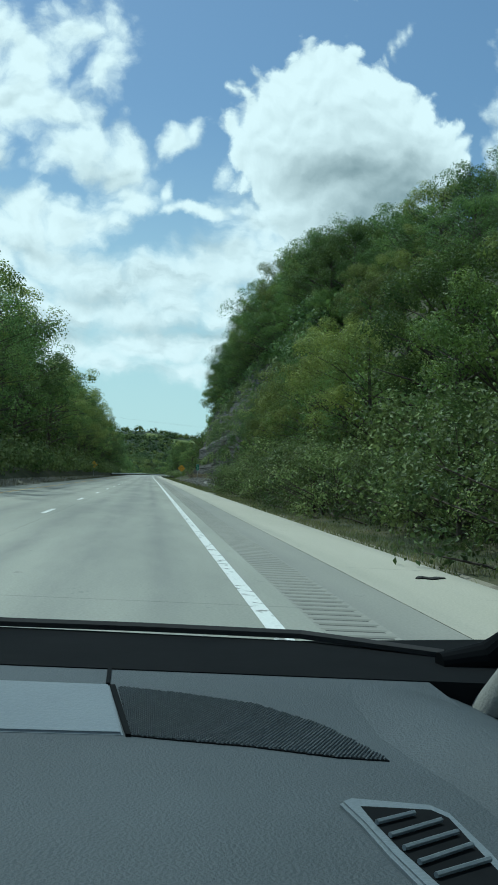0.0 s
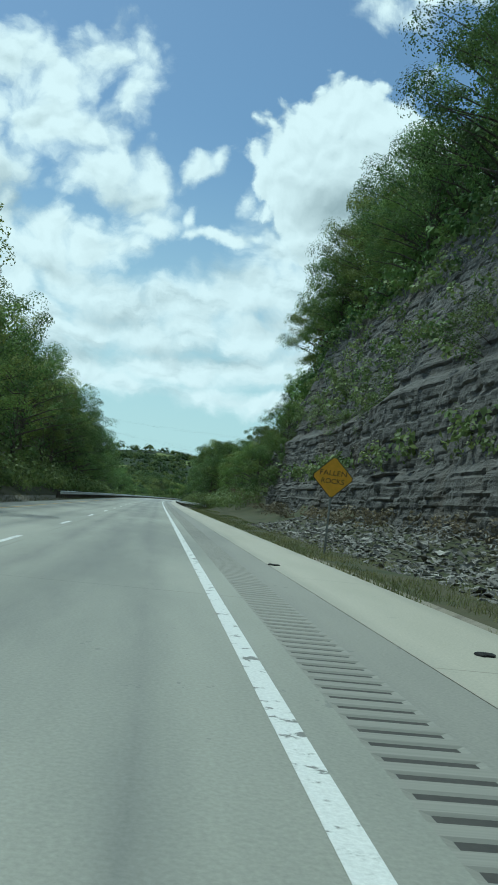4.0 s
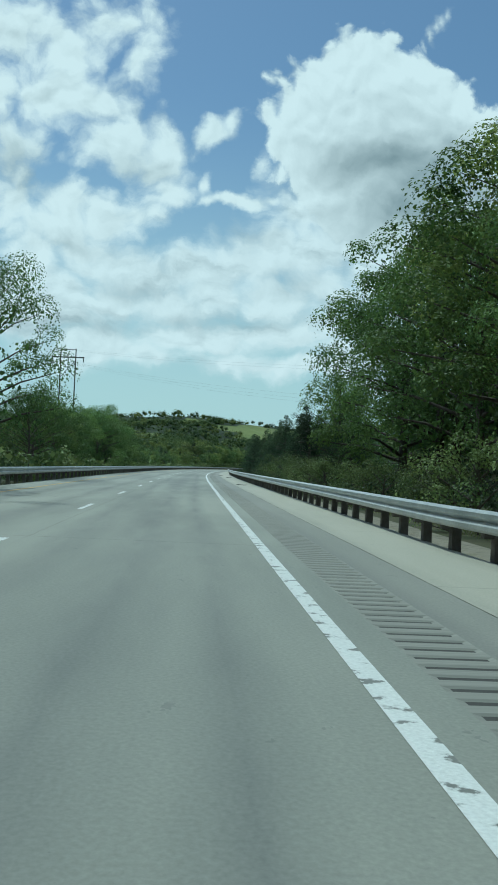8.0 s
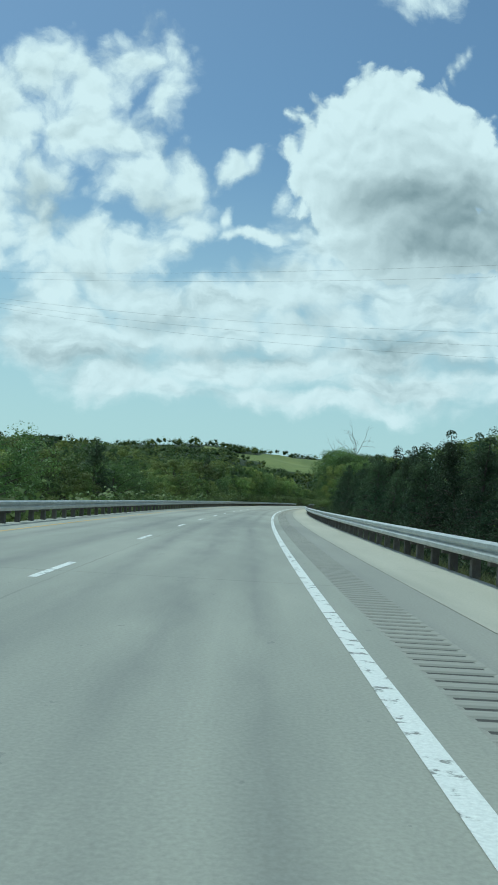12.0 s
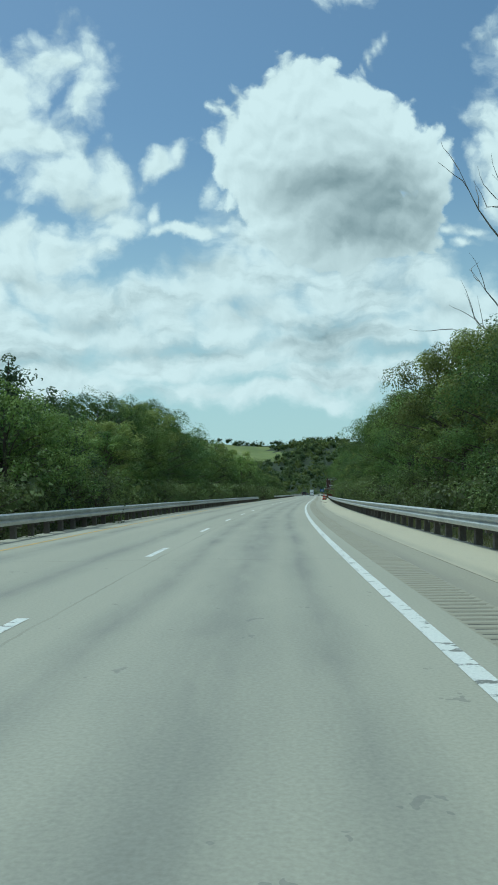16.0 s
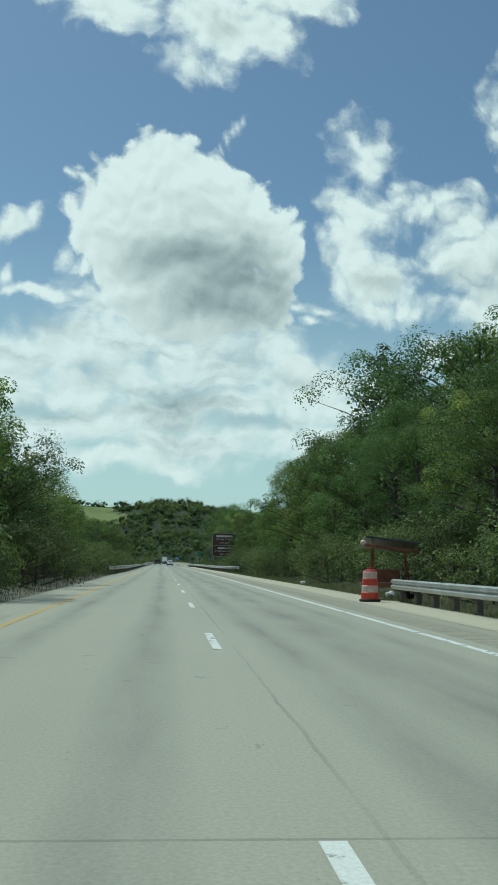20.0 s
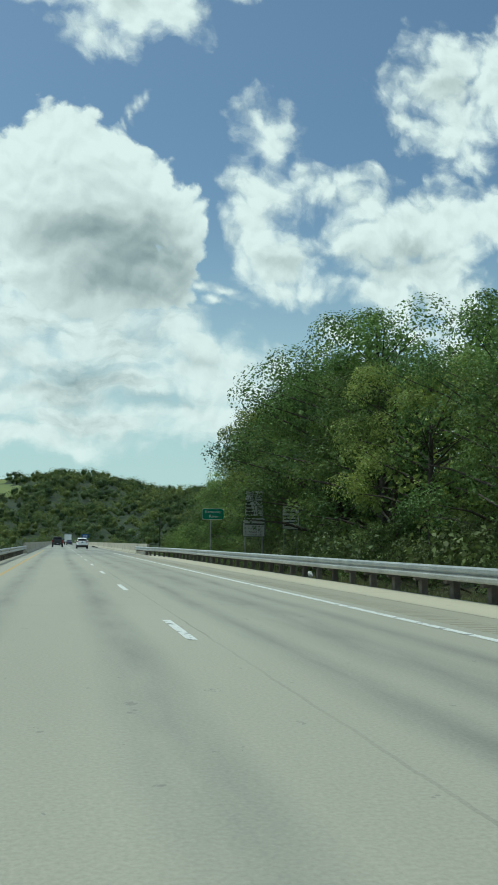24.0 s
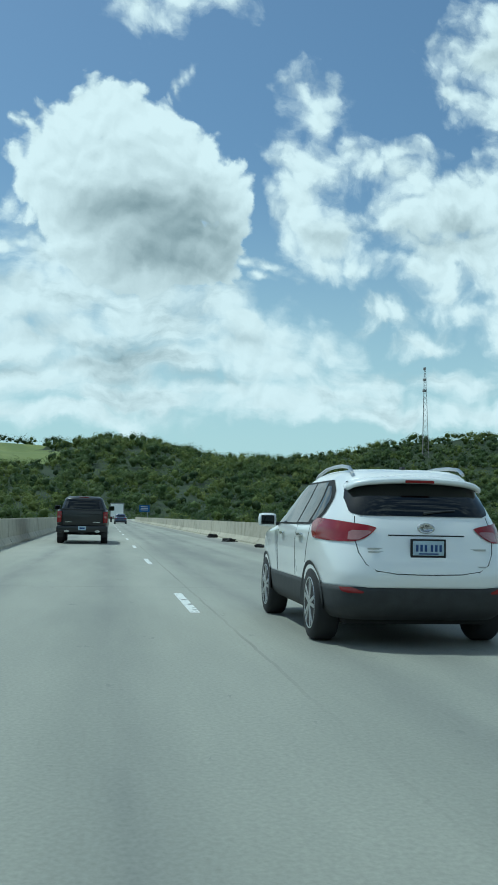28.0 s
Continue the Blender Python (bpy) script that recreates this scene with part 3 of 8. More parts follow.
def car_paint(name, colour, rough=0.28):
    """Smooth lacquered paint with a faint film of road dust."""
    m = bpy.data.materials.new(name)
    m.use_nodes = True
    nodes, links = m.node_tree.nodes, m.node_tree.links
    b = nodes["Principled BSDF"]
    b.inputs["Base Color"].default_value = (*colour, 1)
    b.inputs["Coat Weight"].default_value = 1.0
    b.inputs["Coat Roughness"].default_value = 0.03
    tc, n, r = nodes.new("ShaderNodeTexCoord"), nodes.new("ShaderNodeTexNoise"), nodes.new("ShaderNodeMapRange")
    n.inputs["Scale"].default_value, n.inputs["Detail"].default_value = 3.0, 6.0
    links.new(tc.outputs["Object"], n.inputs["Vector"])
    links.new(n.outputs["Fac"], r.inputs["Value"])
    r.inputs["To Min"].default_value, r.inputs["To Max"].default_value = rough - 0.06, rough + 0.12
    links.new(r.outputs[0], b.inputs["Roughness"])
    return m


# ---------------------------------------------------------------- helpers for meshes
def mesh_object(name, verts, faces, mats, face_mat=None, smooth=False, parent=None, uvs=None):
    me = bpy.data.meshes.new(name)
    me.from_pydata([tuple(v) for v in verts], [], [tuple(f) for f in faces])
    for m in mats:
        me.materials.append(m)
    if face_mat is not None:
        me.polygons.foreach_set("material_index", np.asarray(face_mat, dtype=np.int32))
    if smooth:
        me.polygons.foreach_set("use_smooth", np.ones(len(me.polygons), dtype=bool))
    if uvs is not None:
        layer = me.uv_layers.new(name="road")
        idx = np.empty(len(me.loops), dtype=np.int32)
        me.loops.foreach_get("vertex_index", idx)
        layer.data.foreach_set("uv", np.asarray(uvs, dtype=np.float32)[idx].ravel())
    me.update()
    ob = new(name, me)
    if parent is not None:
        ob.parent = parent
    return ob


def part(name, bm, mat, parent, label="", smooth=False):
    """Links a bmesh as one mesh object under a thing or a part."""
    me = bpy.data.meshes.new(name)
    bm.to_mesh(me)
    bm.free()
    me.materials.append(mat)
    if smooth:
        for p in me.polygons:
            p.use_smooth = True
    ob = new(name, me)
    ob.parent = parent
    if label:
        ob["label"] = label
    return ob


def shared(name, mesh, parent, m, label=""):
    ob = new(name, mesh)
    ob.parent = parent
    ob.matrix_local = m
    if label:
        ob["label"] = label
    return ob


def empty(name, m, label, category, group="", kind=""):
    e = new(name)
    e.empty_display_size = 0.3
    e.matrix_world = m
    return tagged(e, label, category, group, kind)


def box_bm(sx, sy, sz, at=(0, 0, 0), bevel=0.0, rot=None):
    bm = bmesh.new()
    bmesh.ops.create_cube(bm, size=1, matrix=Matrix.Diagonal((sx, sy, sz, 1)))
    if bevel:
        bmesh.ops.bevel(bm, geom=bm.edges[:], offset=bevel, segments=2, affect="EDGES", profile=0.7)
    m = Matrix.Translation(at)
    if rot is not None:
        m = m @ rot
    bmesh.ops.transform(bm, matrix=m, verts=bm.verts)
    return bm


def tube_bm(points, radii, sides=8, cap=True):
    """A tapered tube through points."""
    bm = bmesh.new()
    rings = []
    pts = [Vector(p) for p in points]
    for i, p in enumerate(pts):
        d = (pts[min(i + 1, len(pts) - 1)] - pts[max(i - 1, 0)]).normalized()
        a = d.orthogonal().normalized()
        b = d.cross(a)
        r = radii[i] if isinstance(radii, (list, tuple)) else radii
        rings.append([bm.verts.new(p + (a * math.cos(t) + b * math.sin(t)) * r) for t in [2 * math.pi * k / sides for k in range(sides)]])
    for r0, r1 in zip(rings, rings[1:]):
        for k in range(sides):
            bm.faces.new((r0[k], r0[(k + 1) % sides], r1[(k + 1) % sides], r1[k]))
    if cap:
        bm.faces.new(list(reversed(rings[0])))
        bm.faces.new(rings[-1])
    return bm


def lathe_bm(profile, sides=24, axis="Z"):
    """Turns (radius, height) pairs round z."""
    bm = bmesh.new()
    rings = []
    for r, z in profile:
        rings.append([bm.verts.new((max(r, 1e-4) * math.cos(2 * math.pi * k / sides), max(r, 1e-4) * math.sin(2 * math.pi * k / sides), z)) for k in range(sides)])
    for r0, r1 in zip(rings, rings[1:]):
        for k in range(sides):
            bm.faces.new((r0[k], r0[(k + 1) % sides], r1[(k + 1) % sides], r1[k]))
    bm.faces.new(list(reversed(rings[0])))
    bm.faces.new(rings[-1])
    if axis == "X":
        bmesh.ops.transform(bm, matrix=Matrix.Rotation(radians(90), 4, "Y"), verts=bm.verts)
    return bm


# ---------------------------------------------------------------- the line of the road
# stations (metres along) and headings (degrees to the right); u is metres to the right of the white edge line
ST_S = [-200, 0, 300, 355, 427, 498, 567, 637, 707, 770, 850, 1000, 1150, 1250, 1340, 1500, 1700, 2600]
ST_H = [0, 0, 0.15, 0.42, 1.85, 4.0, 6.35, 8.4, 9.4, 9.3, 9.2, 9.15, 9.2, 9.6, 12, 18, 20, 20]


def hermite(x, xk, yk):
    xk, yk, x = np.asarray(xk, float), np.asarray(yk, float), np.asarray(x, float)
    d = np.gradient(yk, xk)
    i = np.clip(np.searchsorted(xk, x, side="right") - 1, 0, len(xk) - 2)
    h = xk[i + 1] - xk[i]
    w = (x - xk[i]) / h
    return ((1 + 2 * w) * (1 - w) ** 2 * yk[i] + w * (1 - w) ** 2 * h * d[i]
            + w * w * (3 - 2 * w) * yk[i + 1] + w * w * (w - 1) * h * d[i + 1])


LINE_S = np.arange(-1500, 5000.5, 1.0)
LINE_H = np.radians(hermite(np.clip(LINE_S, -200, 2600), ST_S, ST_H))
MID_H = (LINE_H[1:] + LINE_H[:-1]) / 2
LINE_X = np.concatenate([[0], np.cumsum(np.sin(MID_H))])
LINE_Y = np.concatenate([[0], np.cumsum(np.cos(MID_H))])
LINE_X -= LINE_X[1500]
LINE_Y -= LINE_Y[1500]


def at(s, u, z=0.0):
    """World places from metres along, across and up."""
    s, u = np.asarray(s, float), np.asarray(u, float)
    a = np.interp(s, LINE_S, LINE_H)
    x = np.interp(s, LINE_S, LINE_X) + u * np.cos(a)
    y = np.interp(s, LINE_S, LINE_Y) - u * np.sin(a)
    return np.stack(np.broadcast_arrays(x, y, np.asarray(z, float)), -1)


def heading(s):
    return float(np.interp(s, LINE_S, LINE_H))


def stand(s, u, z=0.0, turn=0.0):
    """A pose by the road: y ahead along it, x to the right; turn: degrees to the left."""
    p = at(s, u, z)
    return Matrix.Translation(Vector(p)) @ Matrix.Rotation(-heading(s) + radians(turn), 4, "Z")


def lumps(x, y, scale, seed=0):
    """Smooth value noise from -1 to 1 for arrays."""
    x, y = np.asarray(x, float) / scale, np.asarray(y, float) / scale
    i, j = np.floor(x), np.floor(y)
    fx, fy = x - i, y - j
    fx, fy = fx * fx * (3 - 2 * fx), fy * fy * (3 - 2 * fy)

    def h(a, b):
        v = np.sin(a * 127.1 + b * 311.7 + seed * 74.7) * 43758.5453
        return (v - np.floor(v)) * 2 - 1
    return (h(i, j) * (1 - fx) + h(i + 1, j) * fx) * (1 - fy) + (h(i, j + 1) * (1 - fx) + h(i + 1, j + 1) * fx) * fy


# ---------------------------------------------------------------- the lie of the land
KS = [-300, 0, 60, 95, 230, 262, 300, 350, 420, 540, 600, 680, 760, 860, 925, 950, 990]
RIGHT = {4.5: [-.1, -.1, -.1, -.1, -.1, -.1, -.1, -.2, -.5, -.4, -.2, -.2, -.1, -.2, -.3, -3, -12],
         7: [.4, .4, .4, .1, .1, .4, .1, -.5, -2, -1.5, -.5, .1, .3, -.3, -1, -6, -18],
         10: [4, 4, 4, .9, .9, 4, 1.6, 0, -3.5, -2.2, 0, 1.6, 2.2, .6, -1, -8, -22],
         14: [9, 9, 11, 15, 15, 10, 4, .8, -5, -2.8, 1.2, 4.2, 5.5, 2.2, -1, -8, -24],
         22: [15, 15, 17, 21, 21, 14, 8, 2, -6, -3, 3, 5.4, 10, 5, -1, -8, -26],
         40: [22, 22, 25, 28, 27, 20, 12, 3, -7, -3, 5, 8, 17, 10, 0, -8, -27],
         90: [26, 26, 30, 32, 31, 24, 14, 4, -8, -3, 7, 12, 25, 16, 2, -8, -28]}
LEFT = {9.5: [-.1, -.1, -.1, -.1, -.1, -.1, -.2, -.3, -.5, -.4, -.2, -.1, 0, -.1, -.4, -3, -12],
        11: [.5, .5, .5, .5, .4, .3, 0, -.6, -1.6, -1, -.4, 0, .3, 0, -1, -7, -18],
        15: [5, 5, 5, 5, 4.5, 3.5, 2, -.5, -4, -2, 0, 1.2, 2, 1.5, -1, -9, -24],
        24: [9, 9, 9, 9, 8, 7, 5, 0, -6, -3, 1, 3, 5, 4, -1, -9, -27],
        50: [12, 12, 12, 12, 11, 9, 6, 0, -8, -3, 2, 5, 8, 7, 0, -9, -28],
        90: [13, 13, 13, 13, 12, 10, 6, 0, -8, -3, 3, 6, 10, 9, 1, -9, -28]}


def far_land(x, y):
    """The wide country: a river valley and the long ridge beyond it."""
    along = np.clip((y - 950) / 900, 0, 1)
    ridge = np.interp(x, [-2500, -900, -200, 0, 160, 240, 365, 470, 560, 660, 900, 2500],
                      [73, 75, 69, 81, 65, 69, 53, 63, 81, 93, 87, 63]) + 5 * lumps(x, y, 70, 3) + 3 * lumps(x, y, 24, 5)
    rise = np.interp(y, [-1500, 200, 900, 1150, 1330, 1500, 1700, 1950, 2300, 5000], [0.3, 0.1, -.2, -.34, -.2, 0.02, 0.42, 1.0, 1.06, 0.9])
    return np.where(rise > 0, ridge * rise, 80 * rise) + 2 * lumps(x, y, 110, 9)


def meadow_at(x, y):
    """Above 0 where the far country is open grass."""
    a = lumps(x * 0.7, y, 90, 21) - 0.82
    a = np.where((x > 40) & (x < 172 + 14 * lumps(x, y, 25, 4)) & (y > 1775) & (y < 1968), 0.5, a)
    a = np.where((x < 70) & (x > -260) & (y > 1730) & (y < 1990), lumps(x, y, 60, 22) - 0.35, a)
    a = np.where((x > 195) & (x < 480), -1, a)
    return np.where(((x - 398) / 22) ** 2 + ((y - 1722) / 26) ** 2 < 1 + 0.4 * lumps(x, y, 9, 7), 0.5, a)


def land(s, u):
    s, u = np.broadcast_arrays(np.asarray(s, float), np.asarray(u, float))
    z = np.zeros(s.shape)
    for side, table, edge in ((1, RIGHT, 2.9), (-1, LEFT, 8.6)):
        us = np.array([edge, *table])
        zs = np.stack([np.zeros(s.shape) - 0.05] + [np.interp(s, KS, row) for row in table.values()], 0)
        a = np.clip(side * u, us[0], us[-1])
        i = np.clip(np.searchsorted(us, a, side="right") - 1, 0, len(us) - 2)
        f = (a - us[i]) / (us[i + 1] - us[i])
        zz = np.take_along_axis(zs, i[None], 0)[0] * (1 - f) + np.take_along_axis(zs, i[None] + 1, 0)[0] * f
        z = np.where(side * u > us[0], zz, z)
    p = at(s, u)
    wide = far_land(p[..., 0], p[..., 1])
    w = np.clip((np.abs(u + 3) - 70) / 130, 0, 1)
    w = np.maximum(w, np.clip((s - 990) / 60, 0, 1))
    w = w * w * (3 - 2 * w)
    out = (np.abs(u + 2.85) > 7).astype(float)
    z = z + out * 0.35 * lumps(s, u, 5, 1) * np.clip((np.abs(u + 2.85) - 7.2) / 4, 0, 1)
    z = z * (1 - w) + wide * w
    # the far end of the bridge comes to ground
    bank = np.clip((s - 1215) / 40, 0, 1) * np.clip(1 - (np.abs(u + 3) - 9) / 40, 0, 1) * np.clip((1480 - s) / 60, 0, 1)
    z = z * (1 - bank) + np.minimum(z, -0.4) * 0 + bank * (-0.35)
    return z


def land_z(s, u):
    return float(land(s, u))


U_STEPS = np.concatenate([-np.geomspace(2600, 60, 34), -np.arange(54, 12, -3.0), -np.arange(12, 8.5, -0.8), [-8.6, -5.5, -2.85, 0, 2.9, 3.4],
                          np.arange(4.1, 16, 0.9), np.arange(17, 60, 3.0), np.geomspace(62, 1250, 30)])
S_STEPS = np.concatenate([np.linspace(-1400, -60, 12), np.arange(-50, 1300, 3.0), np.arange(1303, 2300, 16.0), np.linspace(2320, 4600, 16)])
GS, GU = np.meshgrid(S_STEPS, U_STEPS, indexing="ij")
GZ = land(GS, GU)
GZ = np.where((GU > -8.7) & (GU < 2.95) & (GS < 949), -0.25, GZ)
GZ = np.where((GU > -11) & (GU < 6) & (GS >= 949) & (GS < 1213), np.minimum(GZ, -4.0 - 0.25 * np.minimum(GS - 949, 60)), GZ)
GZ = np.where((GU > -11) & (GU < 6) & (GS >= 1213) & (GS < 1420), np.minimum(GZ, -0.3), GZ)
GP = at(GS, GU, GZ)
ns, nu = GS.shape
gi = np.arange(ns * nu).reshape(ns, nu)
gf = np.stack([gi[:-1, :-1], gi[:-1, 1:], gi[1:, 1:], gi[1:, :-1]], -1).reshape(-1, 4)
cs, cu = (GS[:-1, :-1] + GS[1:, 1:]) / 2, (GU[:-1, :-1] + GU[1:, 1:]) / 2
cp = at(cs, cu)
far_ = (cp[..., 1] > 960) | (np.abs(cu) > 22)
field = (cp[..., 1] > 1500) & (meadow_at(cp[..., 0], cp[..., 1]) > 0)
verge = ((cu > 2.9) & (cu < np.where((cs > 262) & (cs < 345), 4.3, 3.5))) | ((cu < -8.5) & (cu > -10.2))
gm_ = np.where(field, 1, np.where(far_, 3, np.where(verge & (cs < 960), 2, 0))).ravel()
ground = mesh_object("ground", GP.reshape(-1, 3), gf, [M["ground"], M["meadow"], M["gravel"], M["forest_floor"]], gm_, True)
tagged(ground, "grassy wooded banks, valley and far farmed ridge", "ground", kind="structure")


def ribbon(name, s0, s1, edges, z, mat, step=2.0, label="", category="road"):
    """A strip of pavement between two or more u lines, in road metres."""
    ss = np.arange(s0, s1 + step / 2, step)
    a, b = np.meshgrid(ss, np.asarray(edges, float), indexing="ij")
    p = at(a, b, z)
    n, k = a.shape
    i = np.arange(n * k).reshape(n, k)
    f = np.stack([i[:-1, :-1], i[:-1, 1:], i[1:, 1:], i[1:, :-1]], -1).reshape(-1, 4)
    uv = np.stack([b.ravel(), a.ravel()], -1)
    ob = mesh_object(name, p.reshape(-1, 3), f, [mat], uvs=uv)
    return tagged(ob, label, category, kind="structure")


road = ribbon("road", -300, 1420, (-8.55, -7.3, -5.5, -3.7, -1.8, 0.28), 0.0, M["lane"], 2.0, "two lanes of grey tyre-worn pavement")
strip = ribbon("shoulder_strip", -300, 1420, (0.84, 1.42), 0.0, M["asphalt_strip"], 2.0, "dark asphalt strip beside the rumble grooves", "road shoulder")
shoulder = ribbon("shoulder", -300, 1420, (1.424, 2.2, 2.95), 0.003, M["shoulder"], 2.0, "pale concrete hard shoulder with grit", "road shoulder")

# milled rumble strip: flats and sunken grooves
rs = np.arange(-60, 946, 0.15)
low = (np.arange(len(rs)) % 2).astype(bool)
rv, rf, rm = [], [], []
for s, g in zip(rs, low):
    q = at([s, s, s + 0.15, s + 0.15], [0.28, 0.84, 0.84, 0.28], 0.0)
    b = len(rv)
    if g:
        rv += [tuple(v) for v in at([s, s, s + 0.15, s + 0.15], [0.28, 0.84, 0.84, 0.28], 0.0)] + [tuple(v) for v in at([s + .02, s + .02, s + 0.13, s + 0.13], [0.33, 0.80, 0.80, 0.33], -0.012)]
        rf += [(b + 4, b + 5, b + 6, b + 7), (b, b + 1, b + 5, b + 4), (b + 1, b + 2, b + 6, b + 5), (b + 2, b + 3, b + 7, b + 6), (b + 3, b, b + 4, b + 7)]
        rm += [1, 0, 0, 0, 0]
    else:
        rv += [tuple(v) for v in q]
        rf.append((b, b + 1, b + 2, b + 3))
        rm.append(0)
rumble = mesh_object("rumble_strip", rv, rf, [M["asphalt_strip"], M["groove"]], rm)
uvl = rumble.data.uv_layers.new(name="road")
lv = np.empty(len(rumble.data.loops), dtype=np.int32)
rumble.data.loops.foreach_get("vertex_index", lv)
ra = np.asarray(rv)
uvl.data.foreach_set("uv", np.stack([np.full(len(lv), 1.1), ra[lv, 1]], -1).astype(np.float32).ravel())
tagged(rumble, "milled rumble strip with dark grooves", "rumble strip", kind="structure")
ribbon("shoulder_apron", 946, 1420, (0.28, 0.84), 0.0, M["asphalt_strip"], 2.0, "plain asphalt strip on the bridge", "road shoulder")

edge_line = ribbon("edge_line", -300, 954, (-0.15, 0.0), 0.004, M["line_white"], 2.0, "worn white edge line", "road marking")
yellow_line = ribbon("median_line", -300, 986, (-7.18, -7.05), 0.004, M["line_yellow"], 2.0, "worn yellow edge line", "road marking")
# lane dashes of 3.05 m, one to 12.19 m
for k in range(-8, 114):
    s = 26.8 + 12.19 * k
    a, b = np.meshgrid([s - 1.52, s, s + 1.52], [-3.72, -3.60], indexing="ij")
    p = at(a, b, 0.004)
    d = mesh_object("lane_dash", p.reshape(-1, 3), [(0, 1, 3, 2), (2, 3, 5, 4)], [M["line_white"]], parent=road)


# ---------------------------------------------------------------- trees
def quads(centres, normals, sizes, rng, aspect=0.62):
    """Pointed leaf-spray blades: one bent quad each, as arrays of corners and faces."""
    n = len(centres)
    ref = rng.normal(size=(n, 3))
    t = np.cross(normals, ref)
    t /= np.linalg.norm(t, axis=1, keepdims=True) + 1e-9
    b = np.cross(normals, t)
    L, W = sizes[:, None], sizes[:, None] * aspect
    droop = normals * (-0.18 * L)
    v = np.stack([centres - t * L * 0.5, centres + b * W * 0.5 + droop * -0.4, centres + t * L * 0.5 + droop, centres - b * W * 0.5 + droop * -0.4], 1)
    f = np.arange(4 * n).reshape(n, 4)
    return v.reshape(-1, 3), f


def limb_mesh(name, limbs, mat, sides=6):
    """One mesh of tapered limbs; each limb is a list of (point, radius)."""
    verts, faces = [], []
    for limb in limbs:
        base = len(verts)
        for i, (p, r) in enumerate(limb):
            q = limb[min(i + 1, len(limb) - 1)][0] - limb[max(i - 1, 0)][0]
            d = Vector(q).normalized()
            a = d.orthogonal().normalized()
            b = d.cross(a)
            for k in range(sides):
                w = 2 * math.pi * k / sides
                verts.append(Vector(p) + (a * math.cos(w) + b * math.sin(w)) * r)
        for i in range(len(limb) - 1):
            for k in range(sides):
                o = base + i * sides
                faces.append((o + k, o + (k + 1) % sides, o + sides + (k + 1) % sides, o + sides + k))
    me = bpy.data.meshes.new(name)
    me.from_pydata([tuple(v) for v in verts], [], faces)
    me.materials.append(mat)
    me.polygons.foreach_set("use_smooth", np.ones(len(me.polygons), dtype=bool))
    return me


